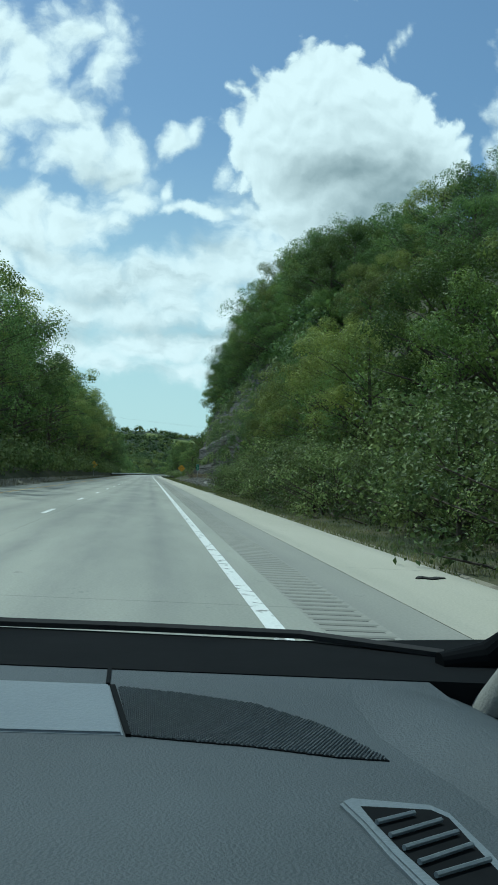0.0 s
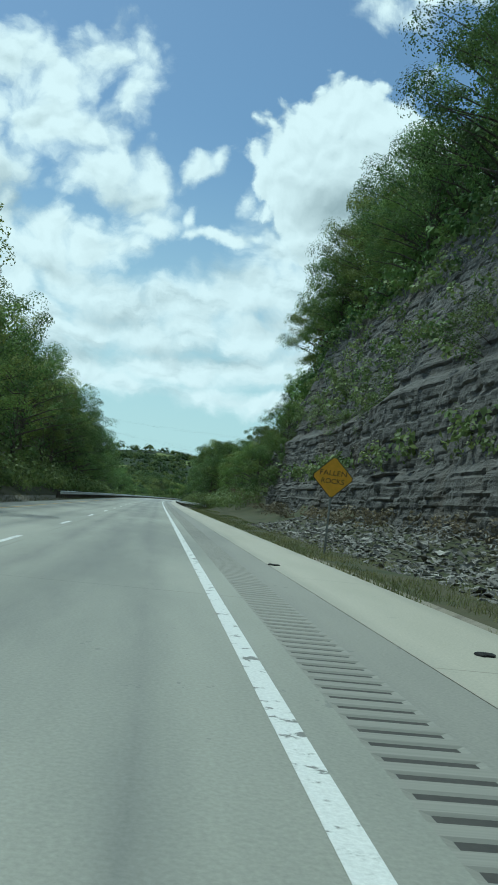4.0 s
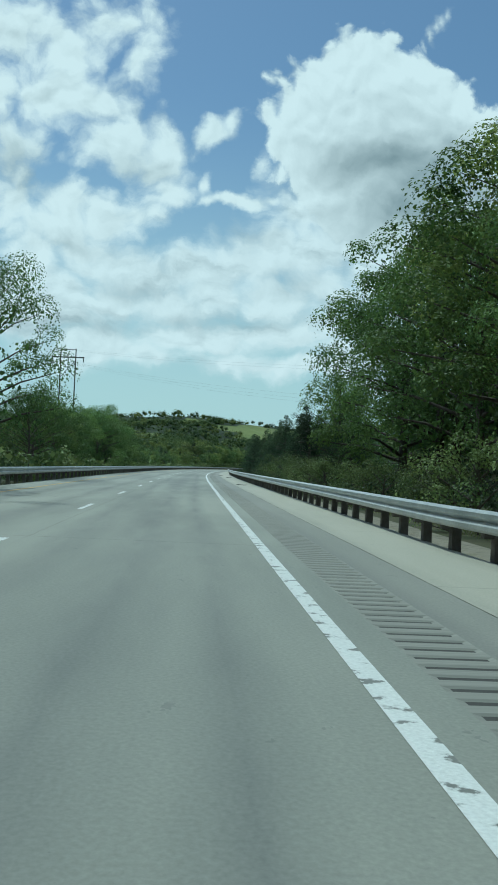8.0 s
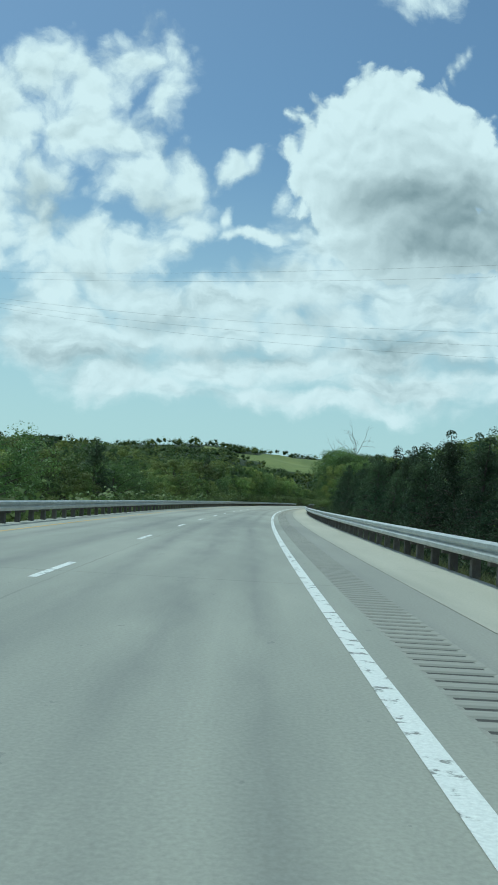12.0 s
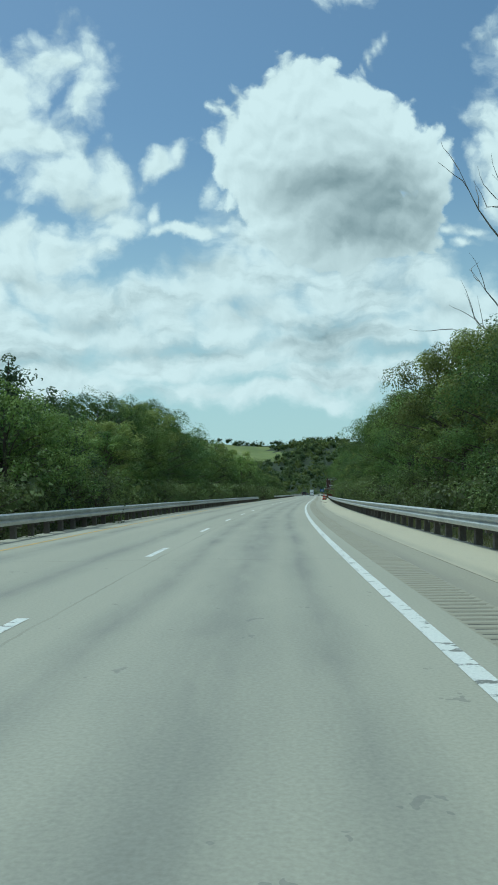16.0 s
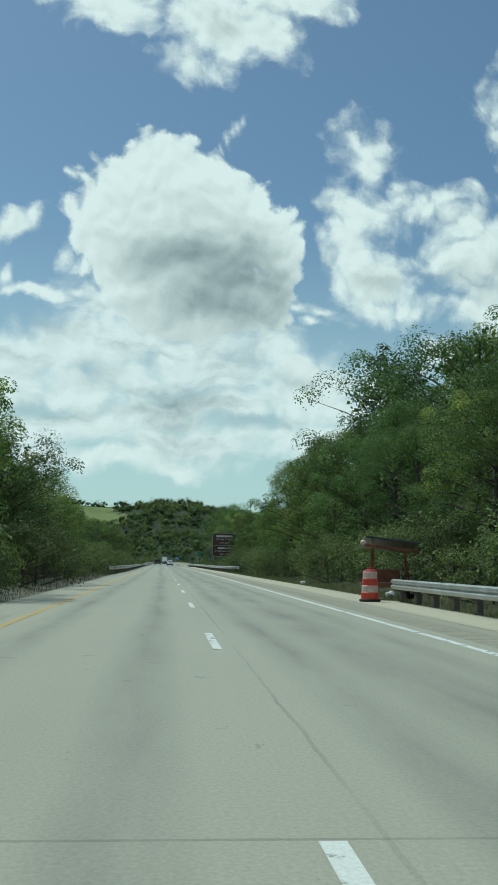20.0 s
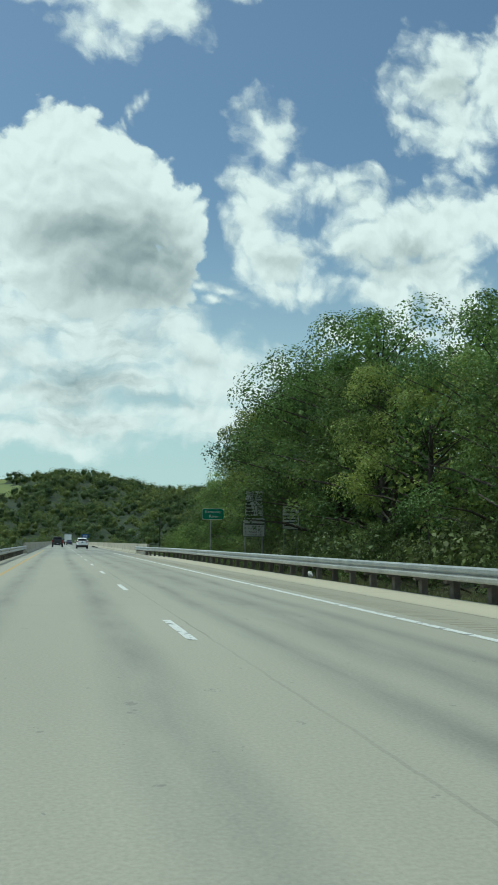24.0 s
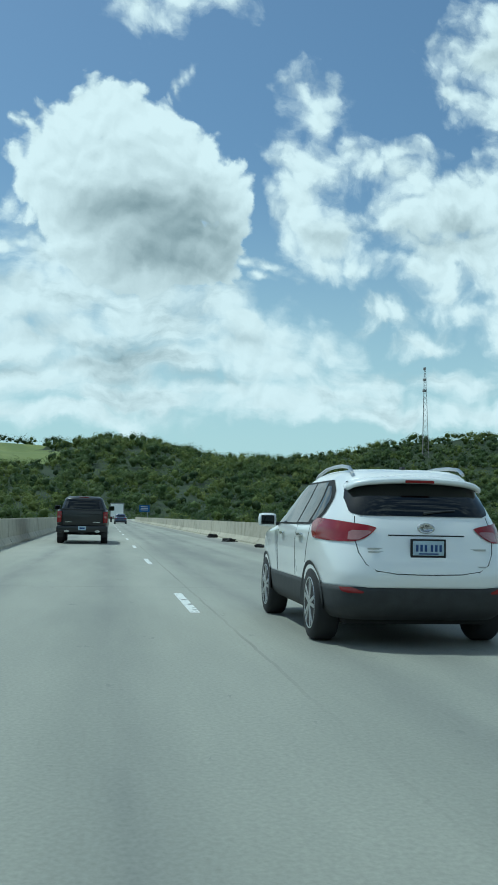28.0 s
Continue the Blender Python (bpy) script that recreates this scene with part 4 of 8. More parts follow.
def grow(kind, seed, height, leaves, size):
    """Trunk and crown meshes of one tree, foot at the origin."""
    rng = np.random.default_rng(seed)
    limbs, tips = [], []
    lean = rng.normal(size=2) * 0.04 * height
    def axis(f):
        return np.array([lean[0] * f * f, lean[1] * f * f, height * f])
    r0 = 0.018 * height + 0.03
    top = 0.89 if kind != "cedar" else 0.99
    limbs.append([(axis(f), r0 * (1 - 0.92 * f) * (1.35 if f == 0 else 1)) for f in np.linspace(0, top, 8)])
    low = {"poplar": 0.10, "oak": 0.16, "maple": 0.14, "locust": 0.30, "cedar": 0.05, "shrub": 0.08}[kind]
    count = {"poplar": 46, "oak": 30, "maple": 30, "locust": 26, "cedar": 46, "shrub": 16}[kind]
    wide = {"poplar": 0.22, "oak": 0.36, "maple": 0.31, "locust": 0.30, "cedar": 0.29, "shrub": 0.60}[kind]
    for k in range(count):
        f = low + (top - low) * ((k + rng.random()) / count)
        g = (f - low) / (top - low)
        if kind == "cedar":
            reach = wide * (1 - g) ** 0.8 + 0.02
        else:
            reach = wide * (math.sin(math.pi * min(1, 0.16 + 0.84 * g ** 0.8)) ** 0.6) * (0.75 + 0.5 * rng.random()) + 0.05
        w = k * 2.4 + rng.normal() * 0.5
        up = 0.2 + 0.6 * g if kind != "cedar" else 0.12
        d = np.array([math.cos(w), math.sin(w), up])
        p0 = axis(f * 0.92)
        p1 = p0 + d * reach * height * 0.55 + np.array([0, 0, 0.02 * height])
        p2 = p0 + d * reach * height
        rb = r0 * 0.42 * (1 - f) + 0.012
        limbs.append([(p0, rb), (p1, rb * 0.6), (p2, 0.01)])
        tips.append((p2, 0.8 + 0.5 * rng.random()))
        if rng.random() < (0.9 if kind in ("cedar", "shrub") else 0.75):
            tips.append(((p1 + p2) / 2 + rng.normal(size=3) * 0.04 * height, 0.85))
    tips.append((axis(top), 0.7))
    per = max(6, leaves // len(tips))
    cs, ns = [], []
    clump = {"poplar": 0.060, "oak": 0.086, "maple": 0.082, "locust": 0.072, "cedar": 0.06, "shrub": 0.2}[kind] * height
    for p, k in tips:
        m = int(per * (0.6 + 0.8 * rng.random()))
        d = rng.normal(size=(m, 3))
        d /= np.linalg.norm(d, axis=1, keepdims=True)
        # each spray of foliage is a ragged dome, thin underneath
        d[:, 2] = np.where(d[:, 2] < -0.9 * rng.random(m), -d[:, 2], d[:, 2])
        rr = clump * k * (0.7 + 0.5 * rng.random()) * (0.45 + 0.6 * rng.random((m, 1)) ** 0.5)
        off = d * rr * np.array([1.05, 1.05, 1.0])
        cs.append(p + off)
        nn = d + np.array([0, 0, 0.3]) + rng.normal(size=(m, 3)) * 0.30
        ns.append(nn / np.linalg.norm(nn, axis=1, keepdims=True))
    cs, ns = np.concatenate(cs), np.concatenate(ns)
    # broad inner sprays that close the heart of the crown
    m = len(tips) * 12
    pick = rng.integers(len(tips), size=m)
    core = np.array([tips[i][0] for i in pick])
    ax = np.stack([lean[0] * (core[:, 2] / height) ** 2, lean[1] * (core[:, 2] / height) ** 2, core[:, 2]], -1)
    core = ax + (core - ax) * (0.15 + 0.5 * rng.random((m, 1))) * np.array([1, 1, 0]) + np.array([0, 0, -0.05 * height]) + rng.normal(size=(m, 3)) * 0.02 * height
    nn = rng.normal(size=(m, 3))
    cs, ns = np.concatenate([cs, core]), np.concatenate([ns, nn / np.linalg.norm(nn, axis=1, keepdims=True)])
    grow_by = np.concatenate([np.ones(len(cs) - m), np.full(m, 0.026 * height / size)])
    keep = cs[:, 2] > 0.15
    grow_by = grow_by[keep]
    cs, ns = cs[keep], ns[keep]
    v, f = quads(cs, ns, grow_by * size * (0.6 + 0.8 * rng.random(len(cs))), rng, 0.72 if kind != "cedar" else 0.45)
    crown = bpy.data.meshes.new("crown")
    crown.from_pydata(v.tolist(), [], f.tolist())
    crown.materials.append(M["leaf_" + {"poplar": "maple", "oak": "oak", "maple": "maple", "locust": "locust", "cedar": "cedar", "shrub": "brush"}[kind]])
    return limb_mesh("trunk", limbs, M["bark"]), crown


KINDS = {}
for kind, height, label, category, n in (("oak", 11.0, "broad dark green roadside tree in full leaf", "tree", 3), ("maple", 10.0, "mid green leafy tree on the bank", "tree", 3),
                                         ("locust", 11.0, "slender yellow-green tree with an open crown", "tree", 2), ("poplar", 19.0, "tall leafy tree rising from the valley side", "tree", 2), ("cedar", 7.5, "dark conical cedar tree", "tree", 2),
                                         ("shrub", 3.0, "leafy shrub at the foot of the wood", "shrub", 3)):
    KINDS[kind] = dict(height=height, label=label, category=category,
                       near=[grow(kind, 11 * n + i, height, {"shrub": 2600, "cedar": 6500, "poplar": 26000}.get(kind, 17000), {"shrub": 0.095, "cedar": 0.12, "poplar": 0.14}.get(kind, 0.108)) for i in range(n)],
                       back=[grow(kind, 57 * n + i, height, {"shrub": 500, "cedar": 4500}.get(kind, 9500), {"shrub": 0.20, "cedar": 0.14}.get(kind, 0.130)) for i in range(2)])


def plant(kind, s, u, height, rng, near=True, sink=0.15, spread=1.0):
    sink = 0.2 * height if kind == "shrub" else sink
    k = KINDS[kind]
    trunk, crown = (k["near"] if near else k["back"])[int(rng.integers(len(k["near"] if near else k["back"])))]
    f = height / k["height"]
    z = land_z(s, u) - sink
    root = new(k["category"])
    root.empty_display_size = 0.5
    root.matrix_world = stand(s, u, z, rng.random() * 360) @ Matrix.Diagonal((spread * f * (0.9 + 0.25 * rng.random()), spread * f * (0.9 + 0.25 * rng.random()), f, 1))
    tagged(root, k["label"], k["category"], "roadside wood" if kind != "shrub" else "roadside shrubs")
    for name, me in (("trunk", trunk), ("crown", crown)):
        o = new(name, me)
        o.parent = root
    return root


rng = np.random.default_rng(5)
ROWS_BEHIND = []


def belt(s0, s1, u0, u1, step, kinds, h0, h1, near=True, jitter=1.0):
    if not near and s0 > 200:
        ROWS_BEHIND.append((s0, s1, u0, u1, step, h0, h1))
        return
    s = s0
    while s < s1:
        u = u0 + (u1 - u0) * rng.random()
        plant(kinds[int(rng.integers(len(kinds)))], s + rng.normal() * 0.6 * jitter, u, h0 + (h1 - h0) * rng.random(), rng, near)
        s += step * (0.7 + 0.6 * rng.random())


OM = ("oak", "maple", "oak", "locust")
ML = ("maple", "locust", "maple", "oak")


# the right-hand bank
belt(-12, 84, 7.0, 9.5, 4.6, ("maple", "oak", "locust"), 5, 7.5)
belt(-10, 100, 11, 15, 6.4, OM, 5, 6.5)
belt(88, 116, 14.2, 16.4, 4.8, OM, 8.8, 11.0)
belt(117, 180, 14.2, 16.4, 4.8, OM, 10.5, 14.0)
belt(180, 250, 13.8, 16.0, 4.8, OM, 9.5, 12.5)
belt(232, 300, 8.5, 11.5, 4.6, ML, 5.0, 7.0)
belt(288, 308, 6.8, 8.8, 4.8, OM, 7, 9.2)
belt(309, 330, 7.6, 9.6, 3.8, OM, 9.6, 11.6)
for s, u, h in ((334, 9.8, 9.0), (357, 9.6, 9.2), (363, 10.6, 8.4)):
    plant("oak", s, u, h, rng, spread=0.85)
for s0, s1, low, high in ((352, 402, 4.8, 7.2), (404, 456, 5.8, 8.0), (458, 560, 4.8, 7.2)):
    belt(s0, s1, 6.4, 8.4, 3.6, ("cedar",), low, high)
    belt(s0 + 3, s1 - 3, 9.0, 12.0, 4.6, ("cedar",), low + 1.4, high + 1.0)
belt(560, 566, 6.4, 9.0, 4.6, OM, 6.5, 8.8)
belt(567, 592, 7.0, 9.4, 4.6, OM, 9.0, 10.6)
belt(593, 604, 6.4, 9.0, 4.6, OM, 6.5, 8.8)
belt(604, 655, 6.4, 8.6, 5.2, OM, 7.0, 9.0)
belt(650, 730, 6.8, 9.0, 4.6, OM, 4.5, 6.3)
belt(742, 762, 7.5, 10.0, 4.8, ML, 6.0, 8.0)
belt(763, 798, 7.5, 10.0, 4.8, ML, 8.5, 11.5)
belt(798, 860, 7.5, 10.0, 5.2, ML, 5.0, 7.5)
belt(868, 899, 8.0, 10.0, 5.0, OM, 8.5, 10)
belt(900, 911, 9.2, 11.5, 3.2, OM, 11, 14)
belt(912, 926, 9.8, 11.8, 2.8, OM, 11.5, 13.5)
for k in range(9):
    s, u = 928 + 2.3 * k, 10.4 + 1.6 * (k % 2) + 0.4 * rng.random()
    plant("poplar", s, u, (12.2, 12.6, 11.4, 9.6, 10.6, 9.8, 7.6, 8.6, 7.4)[k] - land_z(s, u), rng)
for s, u, top in ((950.5, 13.6, 9.6), (955, 13.4, 9.2), (960, 13.2, 8.8), (965, 12.8, 8.4), (968, 11.2, 4.6), (972, 10.6, 4.2), (976, 10.4, 3.4)):
    plant("poplar", s, u, top - land_z(s, u) + 0.15, rng, spread=0.8)
# the tall trees past the other lane where the road bends
for s, u, top in ((391, -13.5, 7.4), (396, -12.6, 6.6), (401, -14.0, 7.6), (406, -12.8, 6.8), (411, -13.6, 7.2), (416, -12.6, 6.0), (421, -14.2, 6.4), (427, -13.0, 5.0), (433, -13.6, 4.8)):
    plant(("oak", "maple")[int(rng.integers(2))], s, u, top - land_z(s, u) + 0.15, rng)
# the left-hand bank, whose near trees stand past the other lane
belt(20, 330, -12.0, -14.5, 6.0, OM, 9, 12, False)
for s, u, top in ((342, -14.0, 13.0), (352, -12.4, 6.0), (358, -13.2, 6.2), (364, -12.6, 5.6), (370, -13.4, 6.2), (377, -12.8, 5.6), (384, -13.6, 6.4)):
    plant(("oak", "maple")[int(rng.integers(2))], s, u, top - land_z(s, u), rng, spread=0.85)
belt(366, 560, -11.5, -16, 5.6, ("maple", "oak", "cedar"), 5, 7, False)
belt(632, 668, -11.8, -13.4, 5.2, OM, 7.2, 9.0)
belt(560, 602, -10.8, -14, 4.2, OM, 3.8, 5.0, False)
belt(602, 634, -10.8, -14, 4.2, OM, 5.0, 6.6, False)
belt(634, 740, -12.4, -15.6, 4.2, OM, 5.6, 7.6, False)
belt(740, 925, -12.0, -15.5, 5.0, OM, 4.4, 6.4, False)
for row in ((5, 100, 18, 24, 6, 6, 8), (100, 262, 17.5, 24, 5.0, 9, 13), (250, 320, 14, 18, 5.5, 6, 8), (300, 350, 11, 16, 5.0, 6.5, 8.5),
            (385, 560, 14, 20, 4.6, 6, 8), (570, 645, 11, 16, 5.0, 6, 8), (645, 735, 11, 16, 5.0, 4.8, 6.5), (762, 803, 11.5, 17, 4.6, 10.5, 13.5), (803, 880, 11.5, 17, 4.6, 6.5, 9), (880, 925, 11.5, 17, 4.6, 9, 12.5),
            (640, 735, 17, 24, 6.0, 3.6, 5), (778, 806, 19, 28, 6.0, 9, 12), (800, 860, 19, 28, 6.0, 6, 8),
            (20, 340, -17, -23, 6.0, 9, 12), (400, 600, -20, -30, 4.0, 6, 8),
            (560, 620, -16, -24, 6.0, 4.0, 5.4), (620, 720, -16, -24, 6.0, 5.5, 7.5), (946, 985, 12, 18, 2.6, 8, 12), (760, 930, -18, -26, 6.0, 5, 7)):
    ROWS_BEHIND.append(row)
# shrubs along the foot of the woods
belt(-8, 84, 4.9, 6.2, 2.2, ("shrub",), 1.6, 3.0)
belt(-6, 82, 6.2, 7.6, 2.8, ("shrub",), 2.2, 3.8)
belt(56, 84, 8.5, 11.0, 3.0, ("maple", "oak", "locust"), 5, 7.5)
belt(268, 372, 4.8, 6.0, 3.8, ("shrub",), 1.5, 2.8)
belt(560, 740, 4.9, 6.2, 3.6, ("shrub",), 1.6, 3.2)
belt(744, 850, 5.2, 6.6, 3.2, ("shrub",), 1.8, 3.4)
belt(872, 897, 6.6, 7.8, 3.6, ("shrub",), 1.6, 2.8)
belt(898, 944, 8.2, 9.4, 3.0, ("shrub",), 2.0, 3.6)
belt(560, 920, -9.9, -11.0, 4.6, ("shrub",), 1.6, 3.0)
belt(95, 235, 11.4, 12.4, 4.0, ("shrub",), 1.6, 3.2)


def quad_mesh(name, v, f, mats, index=None):
    me = bpy.data.meshes.new(name)
    me.vertices.add(len(v))
    me.vertices.foreach_set("co", v.astype(np.float32).ravel())
    me.loops.add(len(f) * 4)
    me.loops.foreach_set("vertex_index", f.astype(np.int32).ravel())
    me.polygons.add(len(f))
    me.polygons.foreach_set("loop_start", np.arange(0, len(f) * 4, 4, dtype=np.int32))
    for m in mats:
        me.materials.append(m)
    if index is not None:
        me.polygons.foreach_set("material_index", np.asarray(index, dtype=np.int32))
    me.update(calc_edges=True)
    return me


ico = bmesh.new()
bmesh.ops.create_icosphere(ico, subdivisions=1, radius=1.0)
ico.verts.ensure_lookup_table()
ICO_V = np.array([v.co[:] for v in ico.verts])
ICO_F = np.array([[v.index for v in f.verts] for f in ico.faces])
ico.free()


def far_wood(name, label, places, size, lobes, per, mats, seed, wide=0.5, cores=0):
    """Canopy of a wood too far off to pick its trees apart: each crown is several rounded lobes covered with leaf sprays,
    over lumpy hearts where the crowns stand close."""
    r = np.random.default_rng(seed)
    p = np.asarray(places)
    n = len(p)
    crown = p[:, 3][:, None, None]
    ld = r.normal(size=(n, lobes, 3))
    ld /= np.linalg.norm(ld, axis=2, keepdims=True)
    ld[..., 2] = ld[..., 2] * 0.75 + 0.12
    lc = p[:, None, :3] + np.array([0, 0, 0.52]) * crown + ld * crown * np.array([wide, wide, 0.42]) * (0.45 + 0.3 * r.random((n, lobes, 1)))
    lr = crown * (0.17 + 0.13 * r.random((n, lobes, 1)))
    d = r.normal(size=(n, lobes, per, 3))
    d /= np.linalg.norm(d, axis=3, keepdims=True)
    d[..., 2] = np.where(d[..., 2] < -0.35, -d[..., 2], d[..., 2])
    c = lc[:, :, None, :] + d * lr[:, :, None, :] * (0.75 + 0.38 * r.random((n, lobes, per, 1)))
    nn = d + 0.45 * ld[:, :, None, :] + r.normal(size=d.shape) * 0.30
    nn /= np.linalg.norm(nn, axis=3, keepdims=True)
    sz = (size * p[:, 3][:, None, None] * (0.6 + 0.8 * r.random((n, lobes, per)))).ravel()
    v, f = quads(c.reshape(-1, 3), nn.reshape(-1, 3), sz, r, 0.75)
    tree_kind = r.choice(len(mats), n)
    kind = np.repeat(tree_kind, lobes * per)
    me = quad_mesh(name, v, f, mats, kind)
    if cores:
        # lumpy hearts: low spheres pushed about at every corner
        cv, cf, ck = [], [], []
        k = len(ICO_V)
        for j in range(cores):
            lump = ICO_V[None] * (lr[:, j][:, None] * (0.45 + 0.25 * r.random((n, k, 1)))) + lc[:, j][:, None]
            cv.append(lump.reshape(-1, 3))
            cf.append((ICO_F[None] + (np.arange(n) * k)[:, None, None] + j * n * k).reshape(-1, 3))
            ck.append(np.repeat(tree_kind, len(ICO_F)))
        cv, cf, ck = np.concatenate(cv), np.concatenate(cf), np.concatenate(ck)
        bpy.data.meshes.remove(me)
        me = bpy.data.meshes.new(name)
        allv = np.concatenate([v, cv])
        me.vertices.add(len(allv))
        me.vertices.foreach_set("co", allv.astype(np.float32).ravel())
        loops = np.concatenate([f.ravel(), (cf + len(v)).ravel()])
        me.loops.add(len(loops))
        me.loops.foreach_set("vertex_index", loops.astype(np.int32))
        me.polygons.add(len(f) + len(cf))
        me.polygons.foreach_set("loop_start", np.concatenate([np.arange(0, len(f) * 4, 4), len(f) * 4 + np.arange(0, len(cf) * 3, 3)]).astype(np.int32))
        for m in mats:
            me.materials.append(m)
        me.polygons.foreach_set("material_index", np.concatenate([kind, ck]).astype(np.int32))
        me.update(calc_edges=True)
    return tagged(new(name, me), label, "wood", kind="stuff")


def scatter(n, x0, x1, y0, y1, seed, keep):
    r = np.random.default_rng(seed)
    out = []
    x, y = x0 + (x1 - x0) * r.random(n), y0 + (y1 - y0) * r.random(n)
    h = 9 + 6 * r.random(n)
    k = keep(x, y)
    return x[k], y[k], h[k]


# the rows behind: stands of six whole trees, never seen singly
def stand_of_trees(seed):
    r = np.random.default_rng(seed)
    vs, fs, ks, base = [], [], [], 0
    for k in range(6):
        kind = ("oak", "maple", "locust", "maple", "oak", "cedar")[int(r.integers(6))]
        trunk, crown = KINDS[kind]["back"][int(r.integers(2))]
        f, w = 10.0 * (0.75 + 0.45 * r.random()) / KINDS[kind]["height"], r.random() * 6.28
        shift = np.array([r.normal() * 1.2, -11 + 4.2 * k + r.normal() * 0.7, 0])
        for me, slot in ((trunk, 0), (crown, {"oak": 1, "maple": 2, "locust": 3, "cedar": 4}[kind])):
            v = np.empty(len(me.vertices) * 3, dtype=np.float32)
            me.vertices.foreach_get("co", v)
            v = v.reshape(-1, 3) * f
            q = np.empty(len(me.loops), dtype=np.int32)
            me.loops.foreach_get("vertex_index", q)
            vs.append(np.stack([v[:, 0] * math.cos(w) - v[:, 1] * math.sin(w), v[:, 0] * math.sin(w) + v[:, 1] * math.cos(w), v[:, 2]], -1) * np.array([1.15, 1.15, 1]) + shift)
            fs.append(q.reshape(-1, 4) + base)
            ks.append(np.full(len(q) // 4, slot))
            base += len(v)
    return quad_mesh("bank_wood", np.concatenate(vs), np.concatenate(fs), [M["bark"], M["leaf_oak"], M["leaf_maple"], M["leaf_locust"], M["leaf_cedar"]], np.concatenate(ks))


STANDS = [stand_of_trees(60 + k) for k in range(5)]
for s0, s1, u0, u1, step, h0, h1 in ROWS_BEHIND:
    s = s0
    while s < s1:
        h = h0 + (h1 - h0) * (0.3 + 0.4 * rng.random())
        f = h / 10.0
        mid, u = s + 12 * f, u0 + (u1 - u0) * (0.2 + 0.6 * rng.random())
        if mid + 8 * f > s1 + 6:
            break
        o = new("bank_wood", STANDS[int(rng.integers(5))])
        o.matrix_world = stand(mid, u, min(land_z(mid - 8, u), land_z(mid, u), land_z(mid + 8, u)) - 0.2, 180 * int(rng.integers(2))) @ Matrix.Scale(f, 4)
        tagged(o, "second row of leafy trees on the bank", "wood", kind="stuff")
        s += 24 * f * min(1.0, step / 5.0)
x, y, h = scatter(10500, -450, 1000, 1180, 2060, 3, lambda x, y: meadow_at(x, y) < 0.05 * lumps(x, y, 20, 2))
off = np.abs(x - np.interp(y, LINE_Y, LINE_X)) > np.interp(y, [1180, 1260, 1300, 1390, 1400], [30, 24, 14, 14, 0])
x, y, h = x[off], y[off], h[off]
seen = (y < 1985) & ((np.abs(x - 110 - (y - 990) * 0.19) < 60 + (y - 990) * 0.34) | ((y > 1560) & (x < 0) & (x > -360)))
x, y, h = x[seen], y[seen], h[seen]
# a mixture of tall and low crowns, and low scrub towards the river
h = 7.0 + 11.0 * np.random.default_rng(4).random(len(h)) ** 1.3 + 1.5 * lumps(x, y, 40, 8)
h = np.maximum(h * np.interp(y, [1200, 1500, 1800], [0.75, 0.9, 1.0]), 3.5)
close = y < 1480
WOODS = [M["wood_far"], M["wood_far_dark"], M["wood_far"], M["wood_far_pale"]]
far_wood("far_wood", "wooded far ridge with round tree crowns", np.stack([x, y, far_land(x, y) - 0.27 * h, h], -1)[~close], 0.060, 7, 22, WOODS, 8, 0.62, 3)
far_wood("valley_wood", "wooded river valley beyond the bridge", np.stack([x, y, far_land(x, y) - 0.34 * h, h], -1)[close], 0.052, 8, 32, WOODS, 9, 0.60, 3)
# lone trees along the skyline of the far meadow
far_wood("meadow_trees", "lone round trees on the crest of the far meadow", [(mx_, my_, float(far_land(np.array(mx_), np.array(my_))) - 1, mh_) for mx_, my_, mh_ in
         ((100, 1962, 10), (112, 1970, 12), (122, 1960, 9), (131, 1972, 11), (139, 1966, 7), (150, 1974, 8), (176, 1962, 13), (184, 1966, 14), (118, 1930, 8))], 0.060, 9, 36, [M["wood_far_dark"]], 31, 0.52, 6)
# the wood outside the bend: mostly pale leaf colour, which stands in for sunlight
rb = np.random.default_rng(23)
sb, ub = 490 + 220 * rb.random(260), -(20 + 50 * rb.random(260))
zb_ = land(sb, ub)
hb = np.maximum(4.0, np.clip(0.6 + 0.066 * np.hypot(sb - 498, ub), 1.5, 12) - zb_ - 2.0 * rb.random(260))
far_wood("bend_wood", "bright green wood outside the bend, sunlight put into its pale leaves", np.concatenate([at(sb, ub, zb_ - 0.5), hb[:, None]], 1), 0.046, 9, 44, [M["wood_far_pale"], M["wood_far_pale"], M["wood_far_pale"], M["wood_far"]], 24, 0.40, 4)
# woods beyond the first rows, both sides
r7 = np.random.default_rng(17)
s7 = -100 + 1040 * r7.random(1300)
side7 = r7.random(1300) < 0.5
u7 = np.where(side7, 26 + 90 * r7.random(1300), -(26 + 110 * r7.random(1300)))
z7 = land(s7, u7)
p7 = at(s7, u7, z7)
far_wood("hillside_wood", "dense wood behind the roadside trees", np.concatenate([p7, (5.5 + 4 * r7.random(1300))[:, None]], 1), 0.10, 7, 24, WOODS, 10, 0.55)


# ---------------------------------------------------------------- the rock cut
cs_ = np.arange(60, 272, 0.20)
cv_ = np.linspace(0, 1, 180)
CS, CV = np.meshgrid(cs_, cv_, indexing="ij")
fade = np.clip((CS - 66) / 26, 0, 1) * np.clip((270 - CS) / 40, 0, 1)
cz = CV * (17.5 * fade + 1.0)
